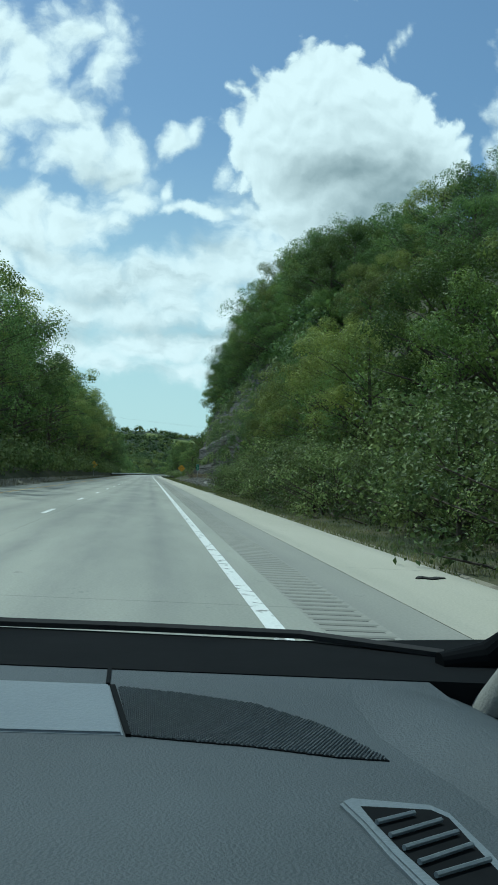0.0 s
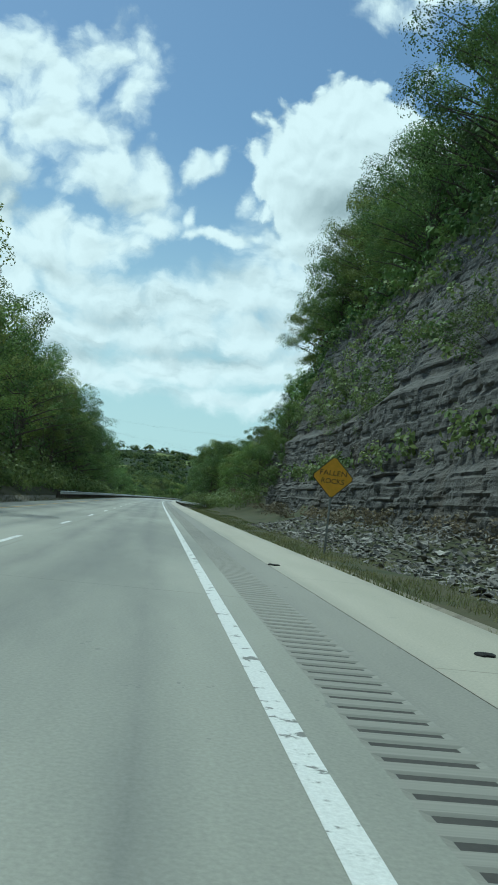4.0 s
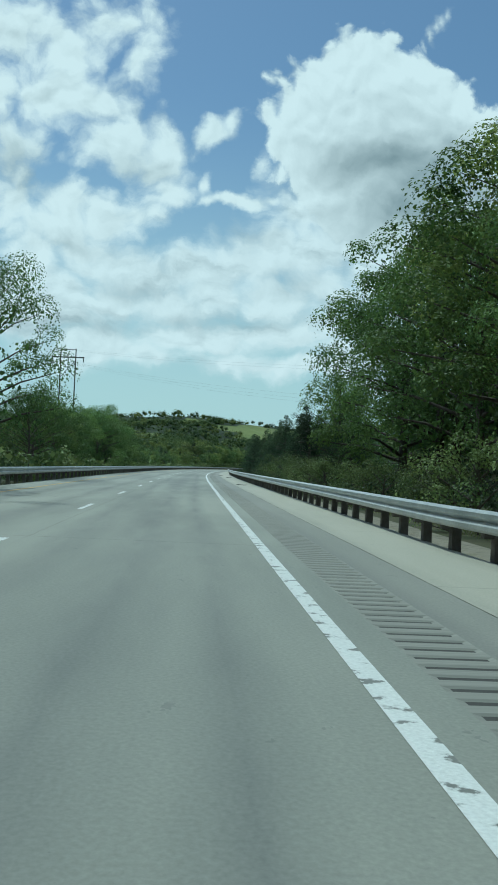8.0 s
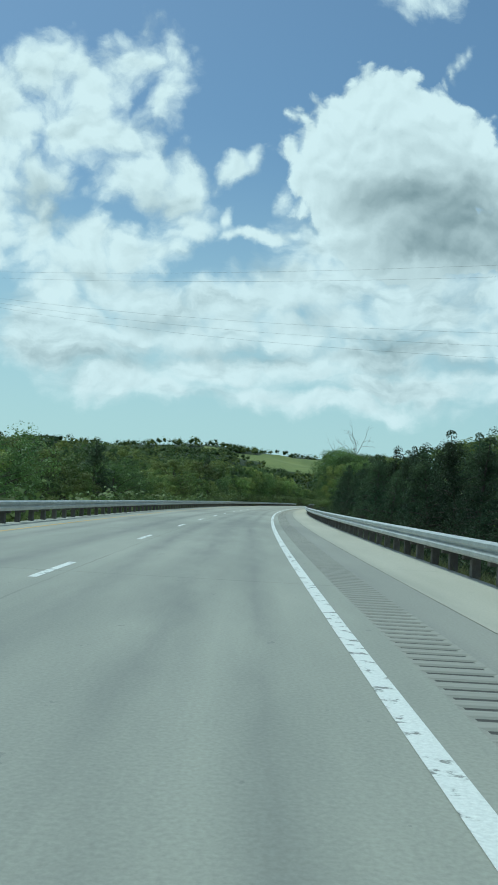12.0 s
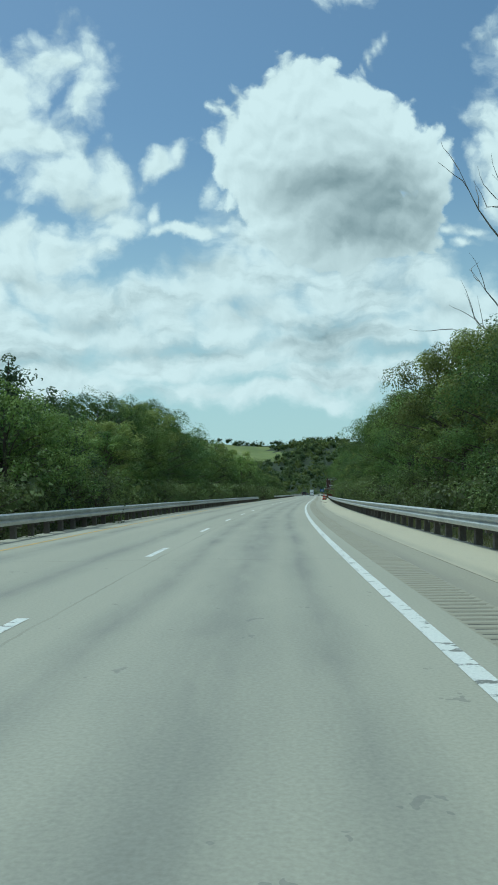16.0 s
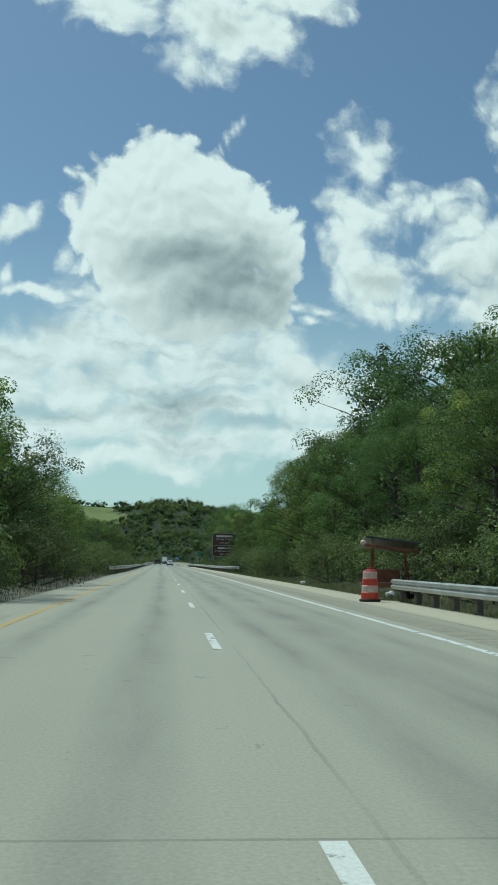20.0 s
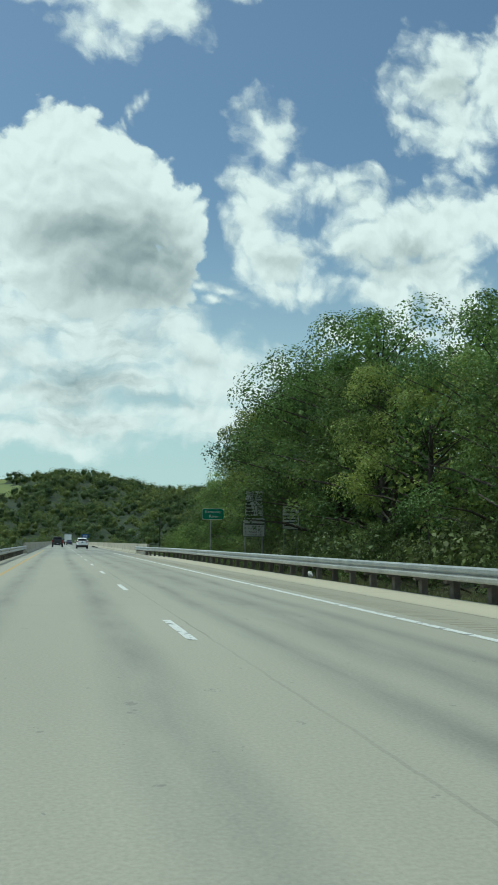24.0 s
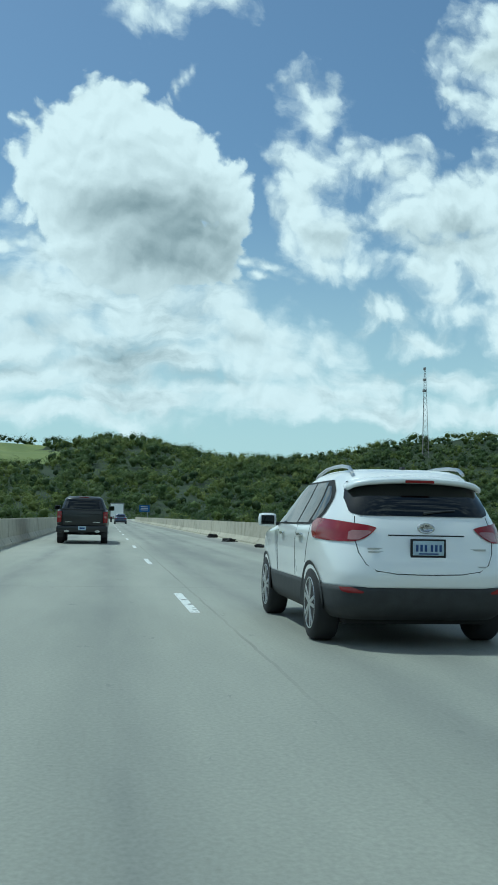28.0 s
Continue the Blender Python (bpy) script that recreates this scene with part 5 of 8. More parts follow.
# beds of uneven thickness; each bed breaks into blocks along its own joints
wave = cz + 0.25 * lumps(CS, 0 * CS, 25, 31) + 0.10 * lumps(CS, cz, 5, 32)
bed_edges = np.cumsum(0.16 + 0.75 * np.random.default_rng(3).random(80) ** 2)
bed = np.searchsorted(bed_edges, wave)
low_ = np.where(bed > 0, bed_edges[np.clip(bed - 1, 0, 79)], 0)
frac = (wave - low_) / (bed_edges[np.clip(bed, 0, 79)] - low_ + 1e-6)
joint = CS / (0.5 + 0.9 * np.abs(np.sin(bed * 2.7))) + bed * 7.31 + 0.4 * lumps(CS, cz, 1.5, 30)
cell = np.floor(joint)
block = lumps(cell * 13.7, bed * 5.1, 1.0, 33)
stand_out = lumps(bed * 3.3, 0 * bed, 1.0, 39)
gapj = np.clip(1 - np.abs(joint - cell - 0.5) * 2 * 1.0, 0, 1) < 0.08
setback = 0.5 * np.clip(cz / 8, 0, 1) + np.clip((cz - 3.1) / 0.5, 0, 1) * 0.35 + np.clip((cz - 7.2) / 0.8, 0, 1) * 0.9 + np.clip(cz - 8.5, 0, 20) * 0.34
rough_ = (0.08 + 0.07 * lumps(CS, cz, 9, 34)) * block + 0.06 * stand_out + 0.06 * lumps(CS, cz, 0.6, 35) + 0.42 * lumps(CS, cz, 7.0, 36) + 0.16 * lumps(CS, 0.4 * cz, 1.6, 43) + 0.05 * lumps(CS, cz, 0.3, 37)
hollow = 0.07 * (frac > 0.88) * (block > -0.3) + 0.06 * gapj + 0.35 * ((cz > 3.0) & (cz < 3.5)) * (lumps(CS, 0 * CS, 9, 41) > -0.2)
cu_ = 9.2 + setback + rough_ * np.clip(cz / 1.2, 0.25, 1) + hollow + 0.8 * lumps(CS, 0 * CS, 30, 38) + (1 - fade) * 2.2
pp = at(CS, cu_, cz - 0.25)
n_, k_ = CS.shape
i_ = np.arange(n_ * k_).reshape(n_, k_)
f_ = np.stack([i_[:-1, :-1], i_[:-1, 1:], i_[1:, 1:], i_[1:, :-1]], -1).reshape(-1, 4)
cliff = mesh_object("rock_face", pp.reshape(-1, 3), f_[:, ::-1], [M["rock"]])
tagged(cliff, "tall grey bedded limestone road cut with ledges", "rock face", kind="structure")

# growth on the ledges and along the lip, and brown brush at the foot
r9 = np.random.default_rng(91)


def growth(name, label, n, s0, s1, u_of, size0, size1, mat, per=46, leaf_size=0.13):
    s = s0 + (s1 - s0) * r9.random(n)
    s, u, z = u_of(s)
    h = size0 + (size1 - size0) * r9.random(len(s))
    return far_wood(name, label, np.concatenate([at(s, u, z), h[:, None]], 1), leaf_size, 6, max(8, per // 6), [mat], int(r9.integers(99)), 0.62)


def on_ledge(s):
    zz = np.where(r9.random(len(s)) < 0.75, 7.4 + 9.0 * r9.random(len(s)), 3.2 + 1.0 * r9.random(len(s)))
    i = np.clip(((s - 60) / 0.20).astype(int), 0, n_ - 1)
    j = np.array([int(np.argmin(np.abs(cz[a] - b))) for a, b in zip(i, zz)])
    ok = cz[i, -1] > zz - 0.5
    return s[ok], cu_[i, j][ok] + 0.1, (cz[i, j] - 0.5)[ok]


growth("ledge_growth", "shrubs and creepers on the rock ledges", 600, 72, 262, on_ledge, 0.9, 2.4, M["leaf_brush"], 60)
growth("lip_growth", "thick shrubs along the top of the rock cut", 420, 66, 268, lambda s: (s, 14.0 + 2.5 * r9.random(len(s)), land(s, 15 + 0 * s) - 0.5 + 1.0 * r9.random(len(s))), 1.6, 3.4, M["leaf_oak"], 80)


def on_face(s):
    i = np.clip(((s - 60) / 0.20).astype(int), 0, n_ - 1)
    j = r9.integers(0, cz.shape[1], len(s))
    return s, cu_[i, j] - 0.1, cz[i, j] - 0.4


growth("face_growth", "shrubs hiding the near end of the rock cut", 300, 58, 104, on_face, 1.6, 3.2, M["leaf_oak"], 84, 0.10)
M["dry_brush"] = leaf("dry_brown_brush", (0.075, 0.065, 0.035), (0.14, 0.115, 0.06))
growth("foot_brush", "dry brush at the foot of the rock", 240, 66, 262, lambda s: (s, 7.6 + 1.8 * r9.random(len(s)), land(s, 8.5 + 0 * s) - 0.1), 0.5, 1.2, M["dry_brush"], 46, 0.12)
for name, s0, s1, u0, u1, h0, h1 in (("bank_brush", -12, 84, 5.2, 12.0, 1.2, 2.8), ("bank_brush", 236, 300, 5.4, 10.5, 1.2, 2.6), ("bank_brush", 300, 350, 5.0, 9.0, 0.7, 1.5), ("bank_brush", 350, 565, 4.2, 7.5, 0.7, 1.5),
                                     ("bank_brush", 565, 740, 4.4, 8.0, 1.0, 2.4), ("bank_brush", 742, 897, 5.6, 10.0, 1.2, 3.0), ("bank_brush", 897, 946, 8.2, 11.5, 1.4, 3.4)):
    growth(name, "dense low undergrowth on the bank", int((s1 - s0) * 3.2), s0, s1, lambda s, a=u0, b=u1: (lambda u: (s, u, land(s, u) - 0.2))(a + (b - a) * r9.random(len(s))), h0, h1, M["leaf_brush" if h1 > 1.5 else "leaf_cedar"], 96, 0.072)
for name, s0, s1, u0, u1 in (("bank_brush", 20, 340, -11.5, -15.0), ("bank_brush", 30, 330, -10.3, -12.0), ("bank_brush", 340, 930, -10.0, -13.5)):
    growth(name, "dense low undergrowth on the median bank", int((s1 - s0) * 1.8), s0, s1, lambda s, a=u0, b=u1: (lambda u: (s, u, land(s, u) - 0.2))(a + (b - a) * r9.random(len(s))), 1.4, 3.0, M["leaf_brush"], 50, 0.11)

# fallen slabs at the foot of the cut
talus = empty("talus", stand(165, 7.0), "heap of fallen grey limestone slabs below the rock cut", "rubble", kind="structure")
inv_t = talus.matrix_world.inverted()
rock_meshes = []
for k in range(10):
    bm = bmesh.new()
    bmesh.ops.create_cube(bm, size=1, matrix=Matrix.Diagonal((1.0, 0.45 + 0.4 * r9.random(), 0.14 + 0.22 * r9.random(), 1)))
    bmesh.ops.subdivide_edges(bm, edges=bm.edges[:], cuts=1)
    for v in bm.verts:
        v.co += Vector(r9.normal(size=3)) * 0.07
    me = bpy.data.meshes.new("rock_slab")
    bm.to_mesh(me)
    bm.free()
    me.materials.append(M["slab"])
    rock_meshes.append(me)
for k in range(300):
    s = 98 + 92 * r9.random() ** 0.9
    u = 5.2 + 3.2 * r9.random() ** 1.3
    sc = 0.12 + 0.42 * r9.random() ** 3
    z = land_z(s, u) + 0.35 * max(0, u - 5.8) * 0.4 + 0.03
    o = new("rock_slab", rock_meshes[int(r9.integers(10))])
    o.parent = talus
    o.matrix_local = inv_t @ stand(s, u, z, 360 * r9.random()) @ Matrix.Rotation(r9.normal() * 0.35, 4, "X") @ Matrix.Rotation(r9.normal() * 0.25, 4, "Y") @ Matrix.Scale(sc, 4)
# the small debris between, uncountable
nq = 7000
s = 92 + 110 * r9.random(nq)
u = 4.8 + 3.8 * r9.random(nq)
z = land(s, u) + 0.14 * np.clip(u - 5.8, 0, 3) + 0.02
pos = at(s, u, z)
dv, df = [], []
base_v, base_f = np.array([(-1, -1, -.3), (1, -1, -.4), (1, 1, -.3), (-1, 1, -.4), (-.7, -.8, .35), (.8, -.7, .3), (.7, .8, .4), (-.8, .7, .3)]), [(0, 3, 2, 1), (4, 5, 6, 7), (0, 1, 5, 4), (1, 2, 6, 5), (2, 3, 7, 6), (3, 0, 4, 7)]
for p in pos:
    q = base_v * (0.025 + 0.085 * r9.random() ** 2) * np.array([1.3, 0.9, 0.6]) + r9.normal(size=(8, 3)) * 0.012
    a, t = r9.random() * 6.28, r9.normal() * 0.4
    ca, sa_ = math.cos(a), math.sin(a)
    q = np.stack([q[:, 0] * ca - q[:, 1] * sa_, q[:, 0] * sa_ + q[:, 1] * ca, q[:, 2] + q[:, 0] * t], -1) + p
    b = len(dv)
    dv += q.tolist()
    df += [tuple(x + b for x in f) for f in base_f]
tagged(mesh_object("rubble", dv, df, [M["slab"]]), "small broken limestone at the foot of the cut", "rubble", kind="stuff")


def grass_strip(name, s0, s1, u0, u1, density, tall):
    n = int((s1 - s0) * abs(u1 - u0) * density)
    s, u = s0 + (s1 - s0) * r9.random(n), u0 + (u1 - u0) * r9.random(n)
    keep = lumps(s, u * 3, 2.5, 51) > -0.45
    s, u = s[keep], u[keep]
    n = len(s)
    p = at(s, u, land(s, u) - 0.03)
    h = tall * (0.4 + 0.9 * r9.random(n))[:, None]
    a = r9.random(n) * 6.28
    d = np.stack([np.cos(a), np.sin(a), 0 * a], -1)
    lean = np.stack([r9.normal(size=n) * 0.35, r9.normal(size=n) * 0.35, np.ones(n)], -1)
    w = 0.005 + 0.008 * r9.random((n, 1))
    v = np.stack([p - d * w, p + d * w, p + lean * h], 1).reshape(-1, 3)
    me = bpy.data.meshes.new(name)
    me.from_pydata(v.tolist(), [], np.arange(3 * n).reshape(n, 3).tolist())
    me.materials.append(M["grass"])
    return tagged(new(name, me), "rough green and straw-coloured verge grass", "grass", kind="stuff")


grass_strip("verge_grass", -5, 266, 2.98, 5.4, 130, 0.14)
grass_strip("verge_grass", 266, 345, 4.6, 5.8, 90, 0.22)
grass_strip("verge_grass", 345, 945, 2.98, 5.0, 60, 0.26)
grass_strip("median_grass", 20, 930, -10.4, -8.7, 18, 0.30)


# ---------------------------------------------------------------- guardrails and bridge barriers
def sweep(name, profile, s0, s1, u_of, mat, parent, step=2.0, closed=True, flip=1, label=""):
    """A profile of (across, up) pairs drawn along the road."""
    ss = np.append(np.arange(s0, s1, step), s1)
    prof = np.asarray(profile, float)
    k = len(prof)
    a = np.repeat(ss[:, None], k, 1)
    uu = np.array([u_of(s) for s in ss])[:, None] + flip * prof[None, :, 0]
    p = at(a, uu, np.broadcast_to(prof[None, :, 1], a.shape))
    i = np.arange(len(ss) * k).reshape(len(ss), k)
    j = np.roll(i, -1, axis=1)
    f = np.stack([i[:-1], j[:-1], j[1:], i[1:]], -1)
    if not closed:
        f = f[:, :-1]
    faces = [tuple(q) for q in f.reshape(-1, 4)]
    if closed:
        faces += [tuple(i[0][::-1]), tuple(i[-1])]
    ob = mesh_object(name, p.reshape(-1, 3), faces, [mat], parent=parent)
    if parent is not None:
        ob.matrix_parent_inverse = parent.matrix_world.inverted()
    if label:
        ob["label"] = label
    return ob


W_BEAM = [(0, .39), (-.075, .43), (-.08, .49), (-.01, .545), (-.08, .60), (-.075, .66), (0, .70), (.006, .70), (-.067, .658), (-.072, .602), (.0, .545), (-.072, .488), (-.067, .432), (.006, .39)]
post_mesh = bpy.data.meshes.new("post")
pb = box_bm(0.15, 0.20, 1.05, (0, 0, 0.17), 0.008)
pb.to_mesh(post_mesh)
pb.free()
post_mesh.materials.append(M["post"])
block_mesh = bpy.data.meshes.new("spacer_block")
pb = box_bm(0.14, 0.17, 0.34, (0, 0, 0.545), 0.008)
pb.to_mesh(block_mesh)
pb.free()
block_mesh.materials.append(M["post"])


def guardrail(s0, s1, u_of, side, label):
    rail = empty("guardrail", stand(s0, u_of(s0)), label, "guardrail", "road guardrails")
    inv = rail.matrix_world.inverted()
    sweep("rail", W_BEAM, s0, s1, u_of, M["steel"], rail, 1.9, True, side)
    s = s0 + 0.5
    while s < s1:
        for me, off in ((post_mesh, 0.255), (block_mesh, 0.10)):
            o = new(me.name, me)
            o.parent = rail
            o.matrix_local = inv @ stand(s, u_of(s) + side * off, -0.06)
        s += 1.905 if s < s0 + 560 else 3.81
    return rail


first_rail = guardrail(270.5, 738, lambda s: 2.72 + 2.5 * max(0, 1 - (s - 270.5) / 27) ** 1.2, 1, "long galvanised W-beam guardrail on weathered posts")
guardrail(823, 949.6, lambda s: 2.75 + 1.6 * max(0, 1 - (s - 823) / 20) ** 2 - 1.03 * min(1, max(0, (s - 928) / 11)), 1, "galvanised W-beam guardrail before the bridge")
guardrail(232, 723, lambda s: -8.15 - 1.4 * max(0, 1 - (s - 232) / 160), -1, "galvanised W-beam guardrail along the median bank")
guardrail(792, 946, lambda s: -8.15 - 0.8 * max(0, 1 - (s - 792) / 25) ** 2, -1, "galvanised W-beam guardrail leading onto the bridge")

part("end_terminal", box_bm(0.34, 0.5, 0.42, (-0.05, -0.12, 0.56), 0.03), M["steel"], first_rail, "pale square end terminal")
JERSEY = [(0, 0), (0, .08), (.15, .30), (.20, .95), (.38, .95), (.38, 0)]


def barrier(s0, s1, u0, side, label):
    b = empty("bridge_barrier", stand(s0, u0), label, "barrier", kind="structure")
    s = s0
    while s < s1:
        e = min(s + 7.6, s1)
        sweep("panel", JERSEY, s, e - 0.05, lambda q: u0, M["concrete"], b, 3.8, True, side)
        s = e
    return b


barrier(950.2, 1236, 1.75, 1, "stained pale concrete bridge parapet")
barrier(940, 949.9, 1.78, 1, "stained pale concrete bridge parapet")
barrier(946.5, 1236, -8.0, -1, "stained pale concrete bridge parapet")
sweep("bridge_deck", [(-8.55, -0.02), (2.5, -0.02), (2.5, -0.5), (1.2, -1.8), (-7.2, -1.8), (-8.55, -0.5)], 944, 1240, lambda s: 0, M["concrete"], None, 8.0)
tagged(bpy.data.objects["bridge_deck"], "concrete bridge deck over the valley", "bridge", kind="structure")
for s in (990, 1050, 1110, 1170, 1222):
    z = land_z(s, -3) - 1
    bmp = box_bm(7.5, 2.0, -1.8 - z, (0, 0, (z - 1.8) / 2), 0.1)
    me = bpy.data.meshes.new("bridge_pier")
    bmp.to_mesh(me)
    bmp.free()
    me.materials.append(M["concrete"])
    o = new("bridge_pier", me)
    o.matrix_world = stand(s, -3)
    tagged(o, "plain concrete bridge pier", "bridge pier", "bridge piers", "structure")

# ---------------------------------------------------------------- signs
M["sign_yellow"] = plain("sign_yellow_sheeting", (0.88, 0.46, 0.03), 0.45, var=0.06)
M["sign_black"] = plain("sign_black", (0.02, 0.02, 0.02), 0.5)
M["sign_brown"] = plain("sign_brown_sheeting", (0.075, 0.030, 0.022), 0.45, var=0.10)
M["sign_white"] = plain("sign_white_sheeting", (0.60, 0.61, 0.58), 0.45, var=0.06)
M["sign_green"] = plain("sign_green_sheeting", (0.0, 0.16, 0.085), 0.45, var=0.08)
M["sign_blue"] = plain("sign_blue_sheeting", (0.01, 0.09, 0.28), 0.45, var=0.08)
M["pole"] = plain("sign_post_steel", (0.30, 0.31, 0.30), 0.5, 0.6)


def text_mesh(words, height, mat, parent, at_x, at_z, y, width=None):
    """Lettering as a thin raised mesh, facing the traffic (towards -y)."""
    cu = bpy.data.curves.new("lettering", "FONT")
    cu.body, cu.size, cu.extrude, cu.align_x, cu.align_y = words, height / 0.70, 0.002, "CENTER", "CENTER"
    tmp = new("lettering", cu)
    me = bpy.data.meshes.new_from_object(tmp.evaluated_get(bpy.context.evaluated_depsgraph_get()))
    bpy.data.objects.remove(tmp)
    me.materials.clear()
    me.materials.append(mat)
    xs = [v.co.x for v in me.vertices]
    f = 1.0 if width is None else width / max(0.01, max(xs) - min(xs))
    o = new("lettering", me)
    o.parent = parent
    o.matrix_local = Matrix.Translation((at_x, y, at_z)) @ Matrix.Rotation(radians(90), 4, "X") @ Matrix.Diagonal((f, 1, 1, 1))
    return o


def plate(name, w, h, mat, parent, x, y, z, rot=0.0, thick=0.006, bevel=0.0, label=""):
    bm = bmesh.new()
    bmesh.ops.create_cube(bm, size=1, matrix=Matrix.Diagonal((w, thick, h, 1)))
    if bevel:
        ed = [e for e in bm.edges if abs((e.verts[0].co - e.verts[1].co).normalized().y) > 0.9]
        bmesh.ops.bevel(bm, geom=ed, offset=bevel, segments=4, affect="EDGES")
    bmesh.ops.transform(bm, matrix=Matrix.Translation((x, y, z)) @ Matrix.Rotation(rot, 4, "Y"), verts=bm.verts)
    return part(name, bm, mat, parent, label)


def bar_line(parent, x, z, y, w, h, mat):
    return plate("bar", w, h, mat, parent, x, y, z, thick=0.004)


def pole_part(parent, x, y, z0, z1, w=0.06):
    return part("post", box_bm(w, w * 0.7, z1 - z0, (x, y, (z0 + z1) / 2), 0.006), M["pole"], parent)


def fallen_rocks(s, u, lift, tilt):
    sign = empty("warning_sign", stand(s, u, land_z(s, u), 0) @ Matrix.Rotation(radians(tilt), 4, "Y"), "yellow diamond FALLEN ROCKS warning sign on a post", "road sign", "warning signs")
    c = lift - land_z(s, u)
    pole_part(sign, 0, 0.03, -0.3, c + 0.3)
    plate("border", 0.914, 0.914, M["sign_black"], sign, 0, 0, c, radians(45), 0.006, 0.05)
    face = plate("face", 0.872, 0.872, M["sign_yellow"], sign, 0, -0.006, c, radians(45), 0.006, 0.045)
    text_mesh("FALLEN", 0.15, M["sign_black"], sign, 0, c + 0.12, -0.012, 0.80)
    text_mesh("ROCKS", 0.15, M["sign_black"], sign, 0, c - 0.12, -0.012, 0.68)
    return sign


fallen_rocks(170.3, 4.2, 2.2, 1.0)
fallen_rocks(168, -10.2, 2.05, -1.0)

mile = empty("mile_marker", stand(102.8, 3.75, land_z(102.8, 3.75)) @ Matrix.Rotation(radians(-1.5), 4, "Y"), "narrow green mile marker sign on a thin post", "road sign")
pole_part(mile, 0, 0.03, -0.3, 2.3, 0.05)
plate("border", 0.30, 0.66, M["sign_white"], mile, 0, 0, 2.05, 0, 0.006, 0.03)
plate("face", 0.27, 0.63, M["sign_green"], mile, 0, -0.006, 2.05, 0, 0.006, 0.026)
text_mesh("MILE", 0.075, M["sign_white"], mile, 0, 2.29, -0.012, 0.2)
text_mesh("5", 0.16, M["sign_white"], mile, 0, 2.09, -0.012)
text_mesh("6", 0.16, M["sign_white"], mile, 0, 1.85, -0.012)

g0 = land_z(864, 5.2)
brown = empty("guide_sign", stand(864, 5.05, g0), "large brown guide sign with white legend on steel posts", "road sign")
zc = 3.85 - g0
for x in (-0.85, 0.95):
    pole_part(brown, x, 0.06, -0.4, zc + 1.6, 0.12)
plate("border", 3.62, 3.64, M["sign_white"], brown, 0, 0, zc, 0, 0.012, 0.18)
plate("face", 3.55, 3.57, M["sign_brown"], brown, 0, -0.009, zc, 0, 0.012, 0.16)
plate("divider", 3.55, 0.035, M["sign_white"], brown, 0, -0.017, zc - 0.08, 0, 0.006)
bar_line(brown, 0.0, zc + 1.33, -0.018, 2.55, 0.27, M["sign_white"])
text_mesh("Candy Tours", 0.30, M["sign_white"], brown, 0.0, zc + 0.86, -0.018, 2.35)
text_mesh("EXIT 53 B", 0.24, M["sign_white"], brown, 0.0, zc + 0.30, -0.018, 1.35)
bar_line(brown, 0.0, zc - 0.50, -0.018, 1.95, 0.27, M["sign_white"])
text_mesh("Sculpture Park", 0.28, M["sign_white"], brown, 0.0, zc - 0.94, -0.018, 2.85)
text_mesh("EXIT 53 A", 0.24, M["sign_white"], brown, 0.0, zc - 1.46, -0.018, 1.35)

gw = land_z(908, 5.0)
weight = empty("weight_limit_sign", stand(909, 5.15, gw), "white weight limit signs stacked on two posts", "road sign")
o = -gw
for x in (-0.45, 0.50):
    pole_part(weight, x, 0.04, -0.4, 3.9 + o, 0.06)
plate("border", 1.02, 1.40, M["sign_black"], weight, 0.02, 0, 3.27 + o, 0, 0.006, 0.04)
plate("face", 0.97, 1.35, M["sign_white"], weight, 0.02, -0.006, 3.27 + o, 0, 0.006, 0.035)
text_mesh("WEIGHT", 0.15, M["sign_black"], weight, 0.02, 3.77 + o, -0.012, 0.76)
text_mesh("LIMIT", 0.15, M["sign_black"], weight, 0.02, 3.55 + o, -0.012, 0.55)
for i, (w, words) in enumerate(((0.24, "21T"), (0.30, "27T"), (0.34, "34T"), (0.46, "41T"))):
    z = 3.33 + o - 0.19 * i
    plate("truck_symbol", w, 0.085, M["sign_black"], weight, -0.42 + w / 2, -0.012, z, 0, 0.004, 0.02)
    plate("truck_wheels", w * 0.8, 0.03, M["sign_black"], weight, -0.42 + w / 2, -0.012, z - 0.065, 0, 0.004)
    text_mesh(words, 0.13, M["sign_black"], weight, 0.31, z - 0.01, -0.012)
plate("border", 1.24, 1.05, M["sign_black"], weight, 0.02, 0, 1.98 + o, 0, 0.006, 0.04)
plate("face", 1.19, 1.00, M["sign_white"], weight, 0.02, -0.006, 1.98 + o, 0, 0.006, 0.035)
text_mesh("WEIGHT LIMIT", 0.15, M["sign_black"], weight, 0.02, 2.33 + o, -0.012, 1.02)
bar_line(weight, 0.02, 2.15 + o, -0.012, 1.0, 0.07, M["sign_black"])
bar_line(weight, 0.02, 2.04 + o, -0.012, 1.19, 0.02, M["sign_black"])
for i, words in enumerate(("5   AXLES 32T", "6   AXLES 32T", "7 + AXLES 34T")):
    text_mesh(words, 0.11, M["sign_black"], weight, 0.02, 1.90 + o - 0.17 * i, -0.012, 0.98)

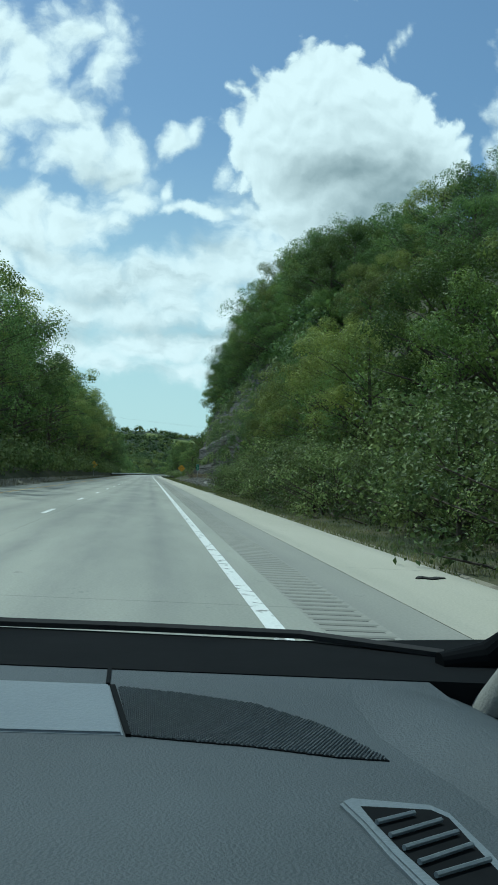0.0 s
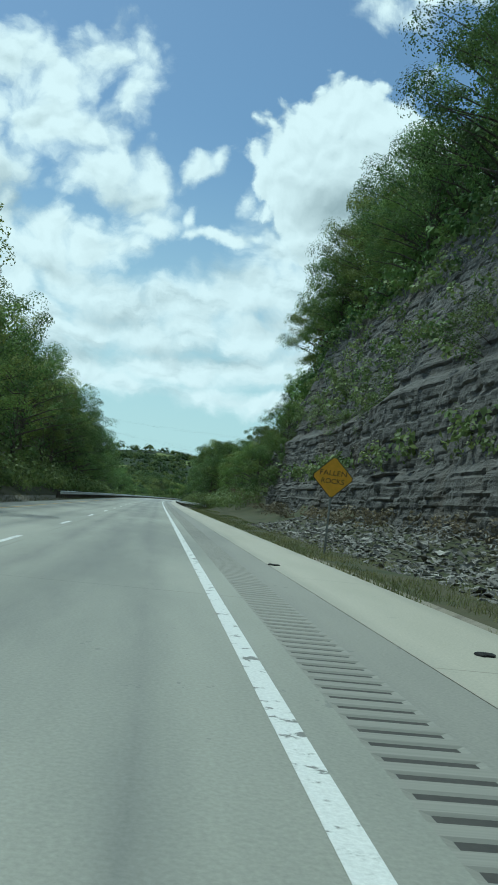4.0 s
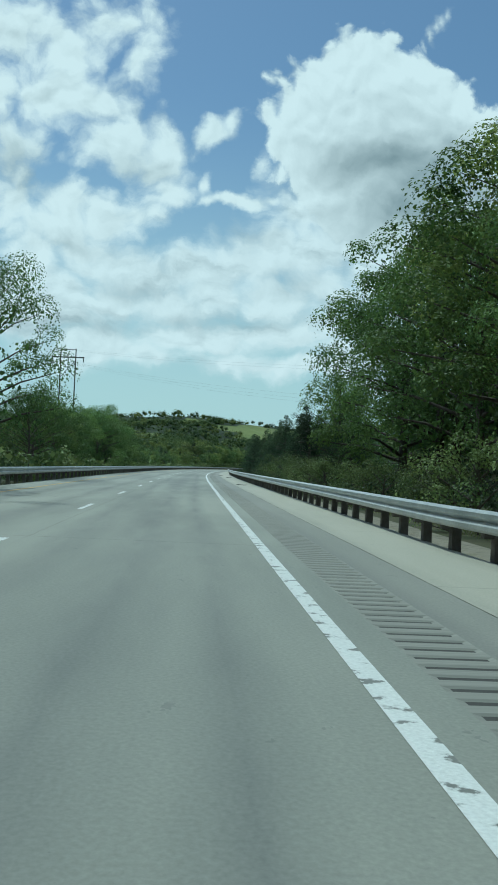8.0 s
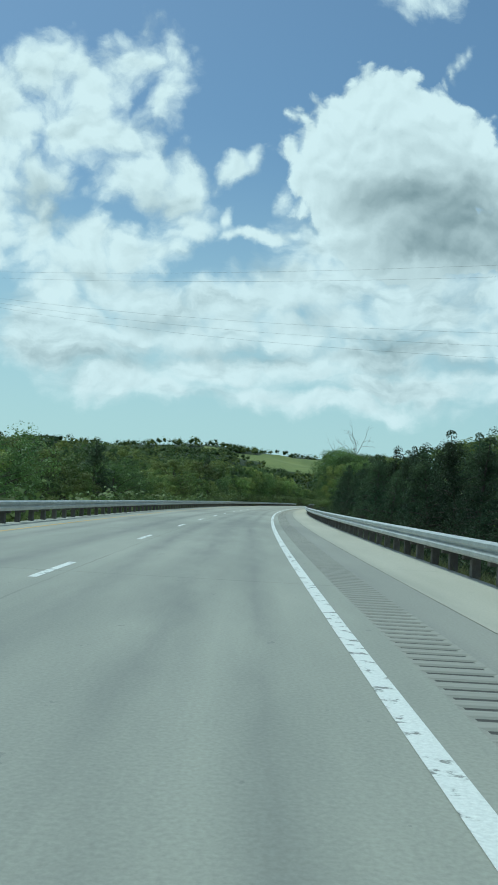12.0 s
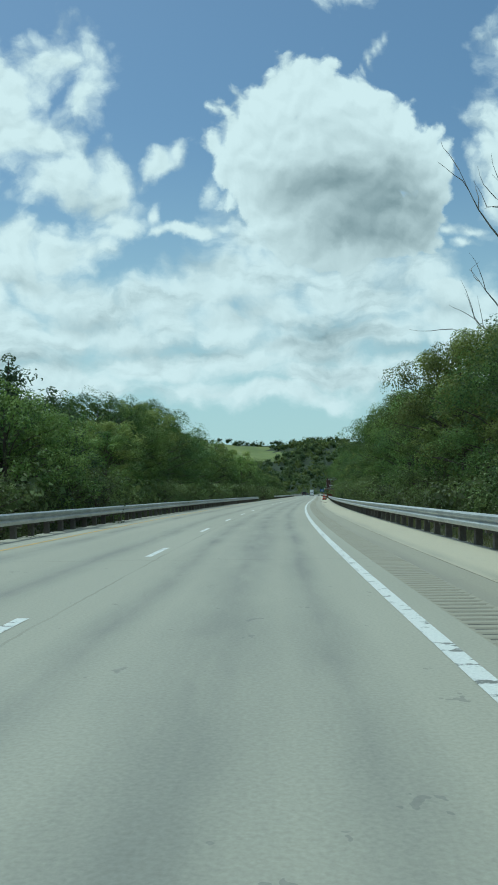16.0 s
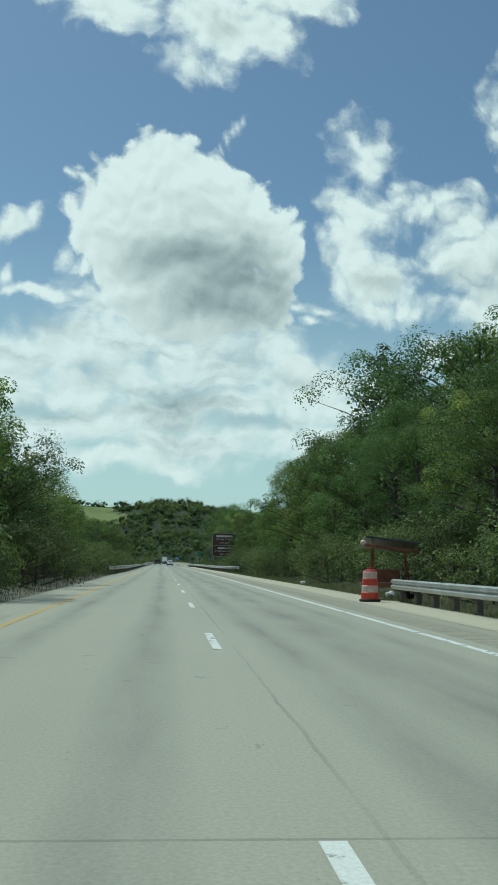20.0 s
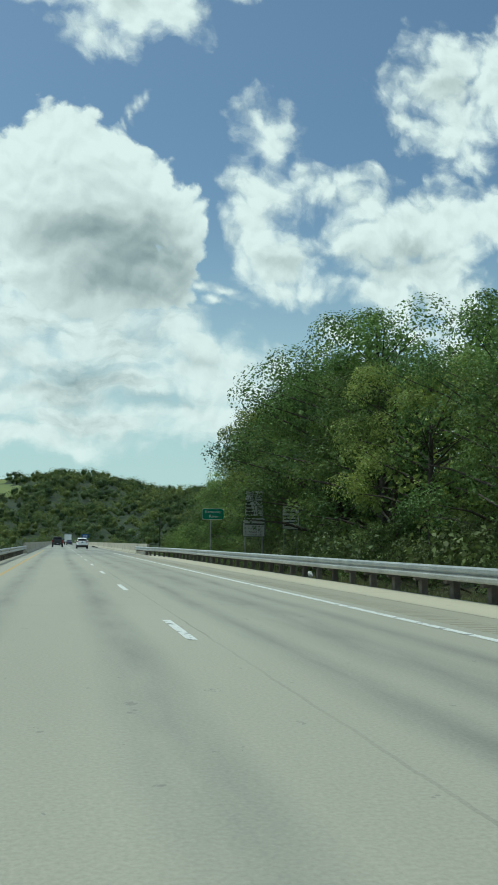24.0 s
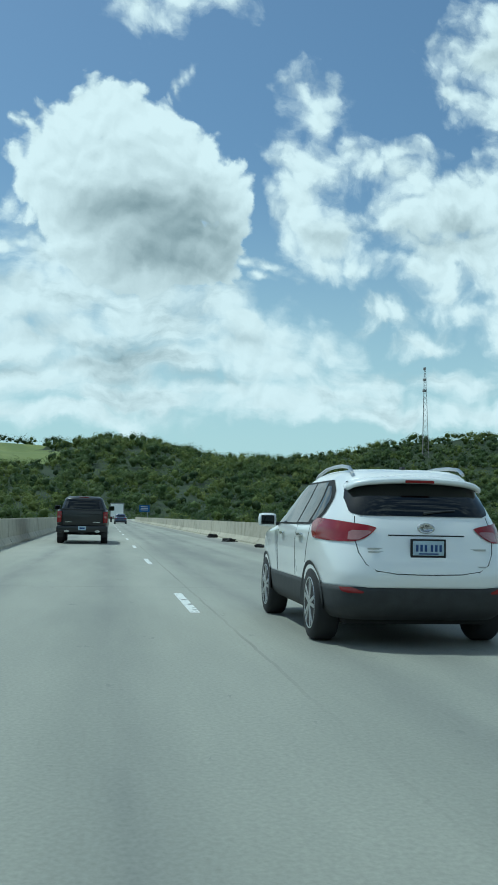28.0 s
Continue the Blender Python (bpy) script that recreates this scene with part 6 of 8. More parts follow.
ge = land_z(908, 6.9)
emer = empty("regulatory_sign", stand(909.5, 7.35, ge), "white regulatory sign with unreadable black lines", "road sign")
o = -ge
for x in (-0.38, 0.38):
    pole_part(emer, x, 0.04, -0.4, 3.1 + o, 0.06)
plate("border", 0.98, 1.36, M["sign_black"], emer, 0, 0, 2.56 + o, 0, 0.006, 0.04)
plate("face", 0.93, 1.31, M["sign_white"], emer, 0, -0.006, 2.56 + o, 0, 0.006, 0.035)
for z, w in ((3.05, .8), (2.84, .55), (2.62, .8), (2.44, .78), (2.27, .74), (2.10, .74)):
    bar_line(emer, 0, z + o, -0.012, w, 0.085 if z > 2.6 else 0.06, M["sign_black"])

gk = land_z(909.6, 3.0)
river = empty("river_name_sign", stand(909.6, 3.0, gk), "small green river name sign on one post", "road sign")
o = -gk
pole_part(river, -0.12, 0.03, -0.4, 2.9 + o, 0.05)
plate("border", 1.22, 0.60, M["sign_white"], river, 0, 0, 2.68 + o, 0, 0.006, 0.05)
plate("face", 1.18, 0.56, M["sign_green"], river, 0, -0.006, 2.68 + o, 0, 0.006, 0.045)
text_mesh("Kentucky", 0.145, M["sign_white"], river, 0, 2.80 + o, -0.012, 0.88)
text_mesh("River", 0.145, M["sign_white"], river, 0.04, 2.55 + o, -0.012, 0.5)

blue = empty("service_sign", stand(1225, 3.6, land_z(1225, 3.6)), "blue service sign beyond the bridge", "road sign")
zb = -land_z(1225, 3.6)
for x in (-0.7, 0.7):
    pole_part(blue, x, 0.06, -0.3, 3.6 + zb, 0.1)
plate("face", 2.3, 1.5, M["sign_blue"], blue, 0, 0, 2.9 + zb, 0, 0.012, 0.08)
for z in (3.25, 2.9, 2.55):
    bar_line(blue, 0, z + zb, -0.01, 1.6, 0.14, M["sign_white"])

# ---------------------------------------------------------------- traffic drum, arrow trailer
M["drum_orange"] = plain("orange_plastic", (0.52, 0.055, 0.03), 0.5, var=0.1)
M["drum_white"] = plain("reflective_white_band", (0.58, 0.44, 0.40), 0.4)
M["rust"] = material("rusty_painted_steel", ((0.10, 0.045, 0.03), (0.24, 0.10, 0.05)), 0.8, 4.0, 6.0, 0.4)
M["panel_dark"] = plain("dark_panel", (0.03, 0.03, 0.035), 0.3)
drum = empty("traffic_drum", stand(737.7, 1.93), "orange and white ribbed traffic drum by the guardrail end", "traffic drum")
part("base", lathe_bm([(0.30, 0.0), (0.33, 0.02), (0.33, 0.07), (0.27, 0.09)], 24), M["black_rubber"], drum, "black rubber base")
for i in range(4):
    z = 0.08 + 0.21 * i
    r = 0.275 - 0.018 * i
    part("band", lathe_bm([(r, z), (r, z + 0.19), (r - 0.018, z + 0.21)], 28), M["drum_white"] if i % 2 else M["drum_orange"], drum, "white reflective band" if i % 2 else "")
part("cap", lathe_bm([(0.20, 0.92), (0.19, 0.96), (0.12, 0.985)], 24), M["drum_orange"], drum)
part("handle", tube_bm([(-0.09, 0, 0.98), (-0.07, 0, 1.04), (0.07, 0, 1.04), (0.09, 0, 0.98)], 0.014), M["drum_orange"], drum)

trailer = empty("arrow_trailer", stand(740, 3.0, land_z(740, 3.0)), "rusty arrow-board trailer behind the guardrail end", "trailer")
zt = -land_z(740, 3.0)
part("frame", box_bm(1.5, 2.0, 0.14, (0, 0, 0.48 + zt), 0.02), M["rust"], trailer)
part("box", box_bm(0.9, 0.7, 0.42, (-0.1, 0.1, 0.78 + zt), 0.03), M["rust"], trailer)
for x in (-0.75, 0.75):
    part("wheel", lathe_bm([(0.14, -0.08), (0.30, -0.09), (0.32, 0), (0.30, 0.09), (0.14, 0.08)], 20, "X"), M["black_rubber"], trailer).location = (x, 0, 0.32 + zt)
for x, dx in ((-0.62, 0.10), (0.62, -0.06)):
    part("mast", tube_bm([(x, -0.05, 0.5 + zt), (x + dx, -0.05, 1.72 + zt)], 0.045, 6), M["rust"], trailer)
    part("brace", tube_bm([(x + 0.12, -0.02, 0.5 + zt), (x + dx, -0.05, 1.5 + zt)], 0.03, 6), M["rust"], trailer)
part("board", box_bm(1.75, 1.1, 0.07, (0.0, -0.1, 1.80 + zt), 0.015, Matrix.Rotation(radians(6), 4, "Y") @ Matrix.Rotation(radians(-16), 4, "X")), M["panel_dark"], trailer, "dark folded board")
part("board_rim", box_bm(1.85, 0.06, 0.10, (0.0, -0.66, 1.67 + zt), 0.01, Matrix.Rotation(radians(6), 4, "Y")), M["rust"], trailer)
part("lamp", lathe_bm([(0.02, 0.0), (0.09, 0.03), (0.10, 0.10), (0.04, 0.15)], 16), M["drum_white"], trailer).location = (-0.95, -0.6, 1.78 + zt)

# ---------------------------------------------------------------- litter on the shoulder
def tyre_scrap(s, u, turn, length, z=0.004):
    pts = [(length * (k / 5 - 0.5), 0.04 * math.sin(k * 1.9), 0.012 + 0.012 * (k % 2)) for k in range(6)]
    bm = tube_bm(pts, [0.02, 0.035, 0.04, 0.03, 0.035, 0.015], 6)
    bmesh.ops.scale(bm, vec=(1, 1.6, 0.6), verts=bm.verts)
    me = bpy.data.meshes.new("tyre_scrap")
    bm.to_mesh(me)
    bm.free()
    me.materials.append(M["tyre_scrap"])
    o = new("tyre_scrap", me)
    o.matrix_world = stand(s, u, z, turn)
    return tagged(o, "torn strip of black tyre tread on the shoulder", "tyre scrap", "shoulder litter")


for s, u, turn, length in ((12.3, 2.45, 20, 0.42), (383.5, 2.2, 10, 0.60), (403, 1.6, -8, 0.50), (160.4, 1.55, 25, 0.25), (149.5, 2.2, 60, 0.2), (345.5, 1.9, 10, 0.7), (690, 1.9, 0, 0.55), (700, 1.5, 40, 0.25), (1062, 1.55, 20, 0.5), (1049, 1.5, 70, 0.6)):
    tyre_scrap(s, u, turn, length)
M["bag_white"] = plain("white_plastic", (0.75, 0.75, 0.73), 0.5)
for s, u, sc in ((765, 3.6, 0.20), (745, 4.2, 0.22), (889, 3.3, 0.22)):
    bm = bmesh.new()
    bmesh.ops.create_icosphere(bm, subdivisions=2, radius=sc)
    for v in bm.verts:
        v.co *= 0.8 + 0.35 * noise.noise(v.co * 9)
        v.co.z *= 0.8
    me = bpy.data.meshes.new("plastic_bag")
    bm.to_mesh(me)
    bm.free()
    me.materials.append(M["bag_white"])
    o = new("plastic_bag", me)
    o.matrix_world = stand(s, u, land_z(s, u) + sc * 0.55)
    tagged(o, "crumpled white plastic bag in the verge", "litter")

# ---------------------------------------------------------------- power line, radio mast, dead tree
M["pole_wood"] = plain("tarred_pole_wood", (0.07, 0.06, 0.05), 0.9)
M["wire"] = plain("wire", (0.03, 0.03, 0.03), 0.6, 0.5)


def h_frame(s, u, top, z0):
    t = empty("power_pylon", stand(s, u, z0), "tall wooden H-frame power pylon with cross-bracing", "power pylon", "power line")
    h = top - z0
    for x in (-2.25, 2.25):
        part("pole", tube_bm([(x, 0, 0), (x, 0, h)], [0.24, 0.15], 8), M["pole_wood"], t)
    part("crossarm", box_bm(9.6, 0.28, 0.34, (0, 0, h - 2.6), 0.02), M["pole_wood"], t)
    part("top_tie", box_bm(4.5, 0.14, 0.18, (0, 0, h - 0.3), 0.02), M["pole_wood"], t)
    for a, b in ((-2.25, 2.25), (2.25, -2.25)):
        part("brace", tube_bm([(a, 0, h - 3.4), (b, 0, h - 8.6)], 0.09, 6), M["pole_wood"], t)
    for x in (-4.6, 0, 4.6):
        part("insulator", lathe_bm([(0.03, 0), (0.13, 0.15), (0.13, 1.0), (0.03, 1.2)], 10), M["wire"], t).location = (x, 0, h - 4.0)
    return t


h_frame(578, -51.8, 33.9, -4.0)
h_frame(409, 230, 39.0, land_z(409, 230))
for k, (x, z0, z1, sag) in enumerate(((-4.6, 29.8, 35, 17), (0, 29.8, 35, 17), (4.6, 29.8, 35, 17), (-2.2, 33.6, 39, 10), (2.2, 33.6, 39, 10))):
    pts = []
    for i in range(25):
        w = i / 24
        p = at(578 + x * 0.9 - 169 * w, -51.8 + 281.8 * w, z0 * (1 - w) + z1 * w - 4 * sag * w * (1 - w) * (0.9 + 0.05 * k))
        pts.append(tuple(p))
    me = bpy.data.meshes.new("power_wire")
    b = tube_bm(pts, 0.008, 5)
    b.to_mesh(me)
    b.free()
    me.materials.append(M["wire"])
    tagged(new("power_wire", me), "thin sagging power wire across the road", "power wire", "power line")

M["mast_red"] = plain("mast_paint", (0.34, 0.30, 0.28), 0.6)
mx, my = 524.7, 1881.0
mz = float(far_land(np.array(mx), np.array(my))) - 1
mast = empty("radio_mast", Matrix.Translation((mx, my, mz)), "tall slender lattice radio mast on the ridge", "radio mast")
H = 152 - mz
for i, (sx_, sy_) in enumerate(((-1, -1), (1, -1), (0, 1))):
    part("leg", tube_bm([(sx_ * 3.6, sy_ * 3, 0), (sx_ * 0.7, sy_ * 0.6, H)], [0.28, 0.16], 6), M["mast_red"], mast)
for k in range(16):
    f0, f1 = k / 16, (k + 1) / 16
    w0, w1 = 3.6 - 2.9 * f0, 3.6 - 2.9 * f1
    part("lacing", tube_bm([(-w0, -w0 * 0.83, H * f0), (w1, -w1 * 0.83, H * f1)], 0.13, 5), M["mast_red"], mast)
    part("lacing", tube_bm([(w0, -w0 * 0.83, H * f0), (-w1, -w1 * 0.83, H * f1)], 0.13, 5), M["mast_red"], mast)
for z, r in ((H * 0.74, 2.0), (H * 0.86, 1.8), (H * 0.98, 1.4)):
    part("antenna", lathe_bm([(r * 0.7, z - 1.2), (r, z - 1.0), (r, z + 1.0), (r * 0.7, z + 1.2)], 10), M["mast_red"], mast)

rd = np.random.default_rng(44)


def branch(p, d, length, r, depth, out):
    pts = [(np.array(p), r)]
    q, dd = np.array(p, float), np.array(d, float)
    for k in range(4):
        dd = dd + rd.normal(size=3) * 0.16
        dd /= np.linalg.norm(dd)
        q = q + dd * length / 4
        pts.append((q.copy(), r * (1 - 0.2 * (k + 1))))
        if depth and k:
            side = np.cross(dd, rd.normal(size=3))
            side /= np.linalg.norm(side)
            branch(q, dd * 0.7 + side * 0.7 + np.array([0, 0, 0.25]), length * 0.55, r * 0.5, depth - 1, out)
    out.append(pts)


def dead_tree(s, u, h):
    limbs = []
    branch((0, 0, 0), (0.02, 0, 1), h * 0.75, 0.16, 0, limbs)
    top = limbs[-1]
    for k in (1, 2, 3, 4):
        for j in range(2):
            a = rd.random() * 6.28
            branch(top[k][0], (math.cos(a) * 0.5, math.sin(a) * 0.5, 0.85), h * (0.5 - 0.06 * k), 0.075, 2, limbs)
    me = limb_mesh("dead_tree", limbs, M["bark_pale"], 5)
    o = new("dead_tree", me)
    o.matrix_world = stand(s, u, land_z(s, u) - 0.2)
    return tagged(o, "bare bleached dead tree above the wood", "tree")


dead_tree(602, 6.8, 14.5)


# a dark pole beside the bridge head
up = empty("utility_pole", stand(960, 4.95, land_z(960, 4.95) - 0.5), "dark wooden utility pole beside the bridge end", "utility pole")
hp = 4.1 - land_z(960, 4.95)
part("pole", tube_bm([(0, 0, 0), (0, 0, hp)], [0.10, 0.07], 10), M["pole_wood"], up)
part("cap", lathe_bm([(0.08, hp), (0.08, hp + 0.04), (0.03, hp + 0.07)], 12), M["wire"], up)

# weeds and grit that gather at the foot of the parapets
grass_strip("gutter_weeds", 985, 1120, 1.42, 1.72, 12, 0.13)
grass_strip("gutter_weeds", 985, 1120, -7.98, -7.66, 12, 0.13)
for s, u, sc, kind in ((1049, 1.15, 0.34, 0), (1058, 1.25, 0.26, 0), (1040, 1.30, 0.20, 0)):
    bm = bmesh.new()
    bmesh.ops.create_icosphere(bm, subdivisions=3, radius=sc)
    for v in bm.verts:
        v.co *= 0.65 + 0.7 * noise.noise(v.co * 5 + Vector((s, 0, 0)))
        v.co = Vector((v.co.x, v.co.y * 1.6, max(-0.02, v.co.z * 0.8)))
    me = bpy.data.meshes.new("tyre_carcass")
    bm.to_mesh(me)
    bm.free()
    me.materials.append(M["tyre_scrap"])
    o = new("tyre_carcass", me)
    o.matrix_world = stand(s, u, 0.02, 40 * sc * 10)
    tagged(o, "crumpled black tyre carcass lying by the parapet", "tyre scrap", "shoulder litter")


# ---------------------------------------------------------------- vehicles
M["paint_white"] = car_paint("white_car_paint", (0.87, 0.88, 0.87))
M["paint_black"] = car_paint("black_car_paint", (0.006, 0.007, 0.008), 0.30)
M["paint_black"].node_tree.nodes["Principled BSDF"].inputs["Coat Weight"].default_value = 0.35
M["paint_blue"] = car_paint("dark_blue_car_paint", (0.015, 0.03, 0.09))
M["paint_grey"] = plain("grey_box_panel", (0.28, 0.29, 0.28), 0.5, 0.0, 0.0, 0.08, 1.0)
M["cladding"] = plain("dark_plastic_cladding", (0.035, 0.036, 0.037), 0.7, var=0.15, scale=9)
M["car_glass"] = glass("tinted_car_glass")
M["lamp_red"] = car_paint("red_lamp_lens", (0.22, 0.006, 0.009), 0.16)
M["lamp_red"].node_tree.nodes["Principled BSDF"].inputs["Coat Weight"].default_value = 0.25
M["lamp_clear"] = plain("clear_lamp_lens", (0.36, 0.17, 0.16), 0.15, 0.1, 1.0, 0.15)
M["chrome"] = plain("chrome", (0.60, 0.61, 0.61), 0.15, 1.0, 0.0, 0.05)
M["alloy"] = plain("silver_alloy", (0.50, 0.51, 0.52), 0.3, 0.9, 0.0, 0.08)
M["plate_pale"] = plain("number_plate_pale", (0.42, 0.52, 0.60), 0.4)
M["plate_blue"] = plain("number_plate_blue", (0.02, 0.06, 0.20), 0.4)
M["seam"] = plain("panel_gap", (0.015, 0.015, 0.015), 0.8)


class Shell:
    """A car body as rings stacked upwards: rows of (height, rear y, front y, half width, squareness)."""

    def __init__(self, rows):
        self.r = np.array(rows, float)

    def ring(self, z):
        return [float(hermite(z, self.r[:, 0], self.r[:, k])) for k in range(1, 5)]

    def side(self, y, z, sgn, off=0.004):
        y0, y1, w, n = self.ring(z)
        m, h = (y0 + y1) / 2, (y1 - y0) / 2
        t = min(0.9999, abs((y - m) / h))
        return Vector((sgn * (w * (1 - t ** n) ** (1 / n) + off), y, z))

    def rear(self, x, z, off=0.004):
        y0, y1, w, n = self.ring(z)
        m, h = (y0 + y1) / 2, (y1 - y0) / 2
        t = min(0.9999, abs(x / w))
        return Vector((x, m - h * (1 - t ** n) ** (1 / n) - off, z))

    def corner(self, q, z, sgn, off=0.010):
        """Round the rear corner: q up to 1 runs across the back, past 1 in metres along the flank."""
        y0, y1, w, n = self.ring(z)
        m, h = (y0 + y1) / 2, (y1 - y0) / 2
        yb = m - h * (1 - 0.965 ** n) ** (1 / n)
        if q <= 1:
            p = self.rear(sgn * q * 0.965 * w, z, off)
            return p + Vector((sgn * off * max(0, q - 0.7) * 2, 0, 0))
        return self.side(yb + (q - 1), z, sgn, off) - Vector((0, off * max(0, 1 - (q - 1) * 8), 0))

    def body(self, parent, mat, zs, name="body", points=176, label=""):
        bm = bmesh.new()
        rings = []
        for z in zs:
            y0, y1, w, n = self.ring(z)
            m, h = (y0 + y1) / 2, (y1 - y0) / 2
            ring = []
            for k in range(points):
                a = 2 * math.pi * k / points
                c, s = math.cos(a), math.sin(a)
                ring.append(bm.verts.new((math.copysign(abs(c) ** (2 / n), c) * w, m + math.copysign(abs(s) ** (2 / n), s) * h, z)))
            rings.append(ring)
        for r0, r1 in zip(rings, rings[1:]):
            for k in range(points):
                bm.faces.new((r0[k], r0[(k + 1) % points], r1[(k + 1) % points], r1[k]))
        bm.faces.new(list(reversed(rings[0])))
        bm.faces.new(rings[-1])
        return part(name, bm, mat, parent, label, True)

    def patch(self, name, parent, mat, f, a, b, corners_top, label="", thick=0.012, n=10, m=5):
        """A panel on the shell. f: side or rear as a function of (a, z); rows of (z, a0, a1) from the bottom to the top."""
        bm = bmesh.new()
        rows = np.array(corners_top, float)
        grid = []
        for j in range(m + 1):
            z = rows[0, 0] + (rows[-1, 0] - rows[0, 0]) * j / m
            a0, a1 = np.interp(z, rows[:, 0], rows[:, 1]), np.interp(z, rows[:, 0], rows[:, 2])
            grid.append([bm.verts.new(f(a0 + (a1 - a0) * i / n, z)) for i in range(n + 1)])
        for j in range(m):
            for i in range(n):
                bm.faces.new((grid[j][i], grid[j][i + 1], grid[j + 1][i + 1], grid[j + 1][i]))
        bmesh.ops.recalc_face_normals(bm, faces=bm.faces)
        return part(name, bm, mat, parent, label, True)


def wheel(parent, x, y, r, w, sgn, spokes=5):
    tyre = part("wheel", lathe_bm([(r * 0.60, -w / 2), (r * 0.93, -w / 2), (r, -w * 0.36), (r, w * 0.36), (r * 0.93, w / 2), (r * 0.60, w / 2)], 36, "X"), M["black_rubber"], parent, "", True)
    tyre.location = (x, y, r)
    rim = part("rim", lathe_bm([(r * 0.55, -0.02), (r * 0.62, w * 0.46), (r * 0.66, w * 0.5), (r * 0.60, w * 0.36), (r * 0.3, w * 0.30)], 36, "X"), M["alloy"], tyre, "silver alloy rim", True)
    if sgn < 0:
        rim.rotation_euler = (0, 0, math.pi)
    part("rim_lip", lathe_bm([(r * 0.63, w * 0.40), (r * 0.66, w * 0.505), (r * 0.70, w * 0.515), (r * 0.71, w * 0.47)], 40, "X"), M["alloy"], tyre, "", True).rotation_euler = (0, 0, 0 if sgn > 0 else math.pi)
    for k in range(spokes):
        a = 2 * math.pi * (k // 2 * 2 + (0.62 if k % 2 else 0)) / spokes
        b = box_bm(0.03, r * 0.10, r * 0.60, (sgn * w * 0.46, 0, r * 0.35), 0.008)
        sp = part("spoke", b, M["alloy"], tyre)
        sp.rotation_euler = (a, 0, 0)
    part("hub", lathe_bm([(r * 0.16, 0), (r * 0.14, w * 0.52)], 16, "X"), M["alloy"], tyre).rotation_euler = (0, 0, 0 if sgn > 0 else math.pi)
    return tyre


def arch(parent, shell, y, r, sgn, z0):
    """A dark wheel arch: a flat ring set on the flank."""
    bm = bmesh.new()
    inner, outer = [], []
    for k in range(19):
        a = math.pi * (k / 18)
        yy, zz = math.cos(a), math.sin(a)
        x = shell.side(y + yy * r, max(z0, r * 0.85 + zz * r * 0.97), sgn, 0.012).x
        inner.append(bm.verts.new((sgn * (abs(x) - 0.10), y + yy * r * 0.2, r * 0.85 + zz * r * 0.2)))
        outer.append(bm.verts.new((x, y + yy * r * 1.14, r * 0.85 + zz * r * 1.14)))
    for k in range(18):
        bm.faces.new((inner[k], inner[k + 1], outer[k + 1], outer[k]))
    bmesh.ops.recalc_face_normals(bm, faces=bm.faces)
    return part("wheel_arch", bm, M["cladding"], parent)


def line_part(name, parent, pts, r, mat):
    return part(name, tube_bm(pts, r, 5), mat, parent)


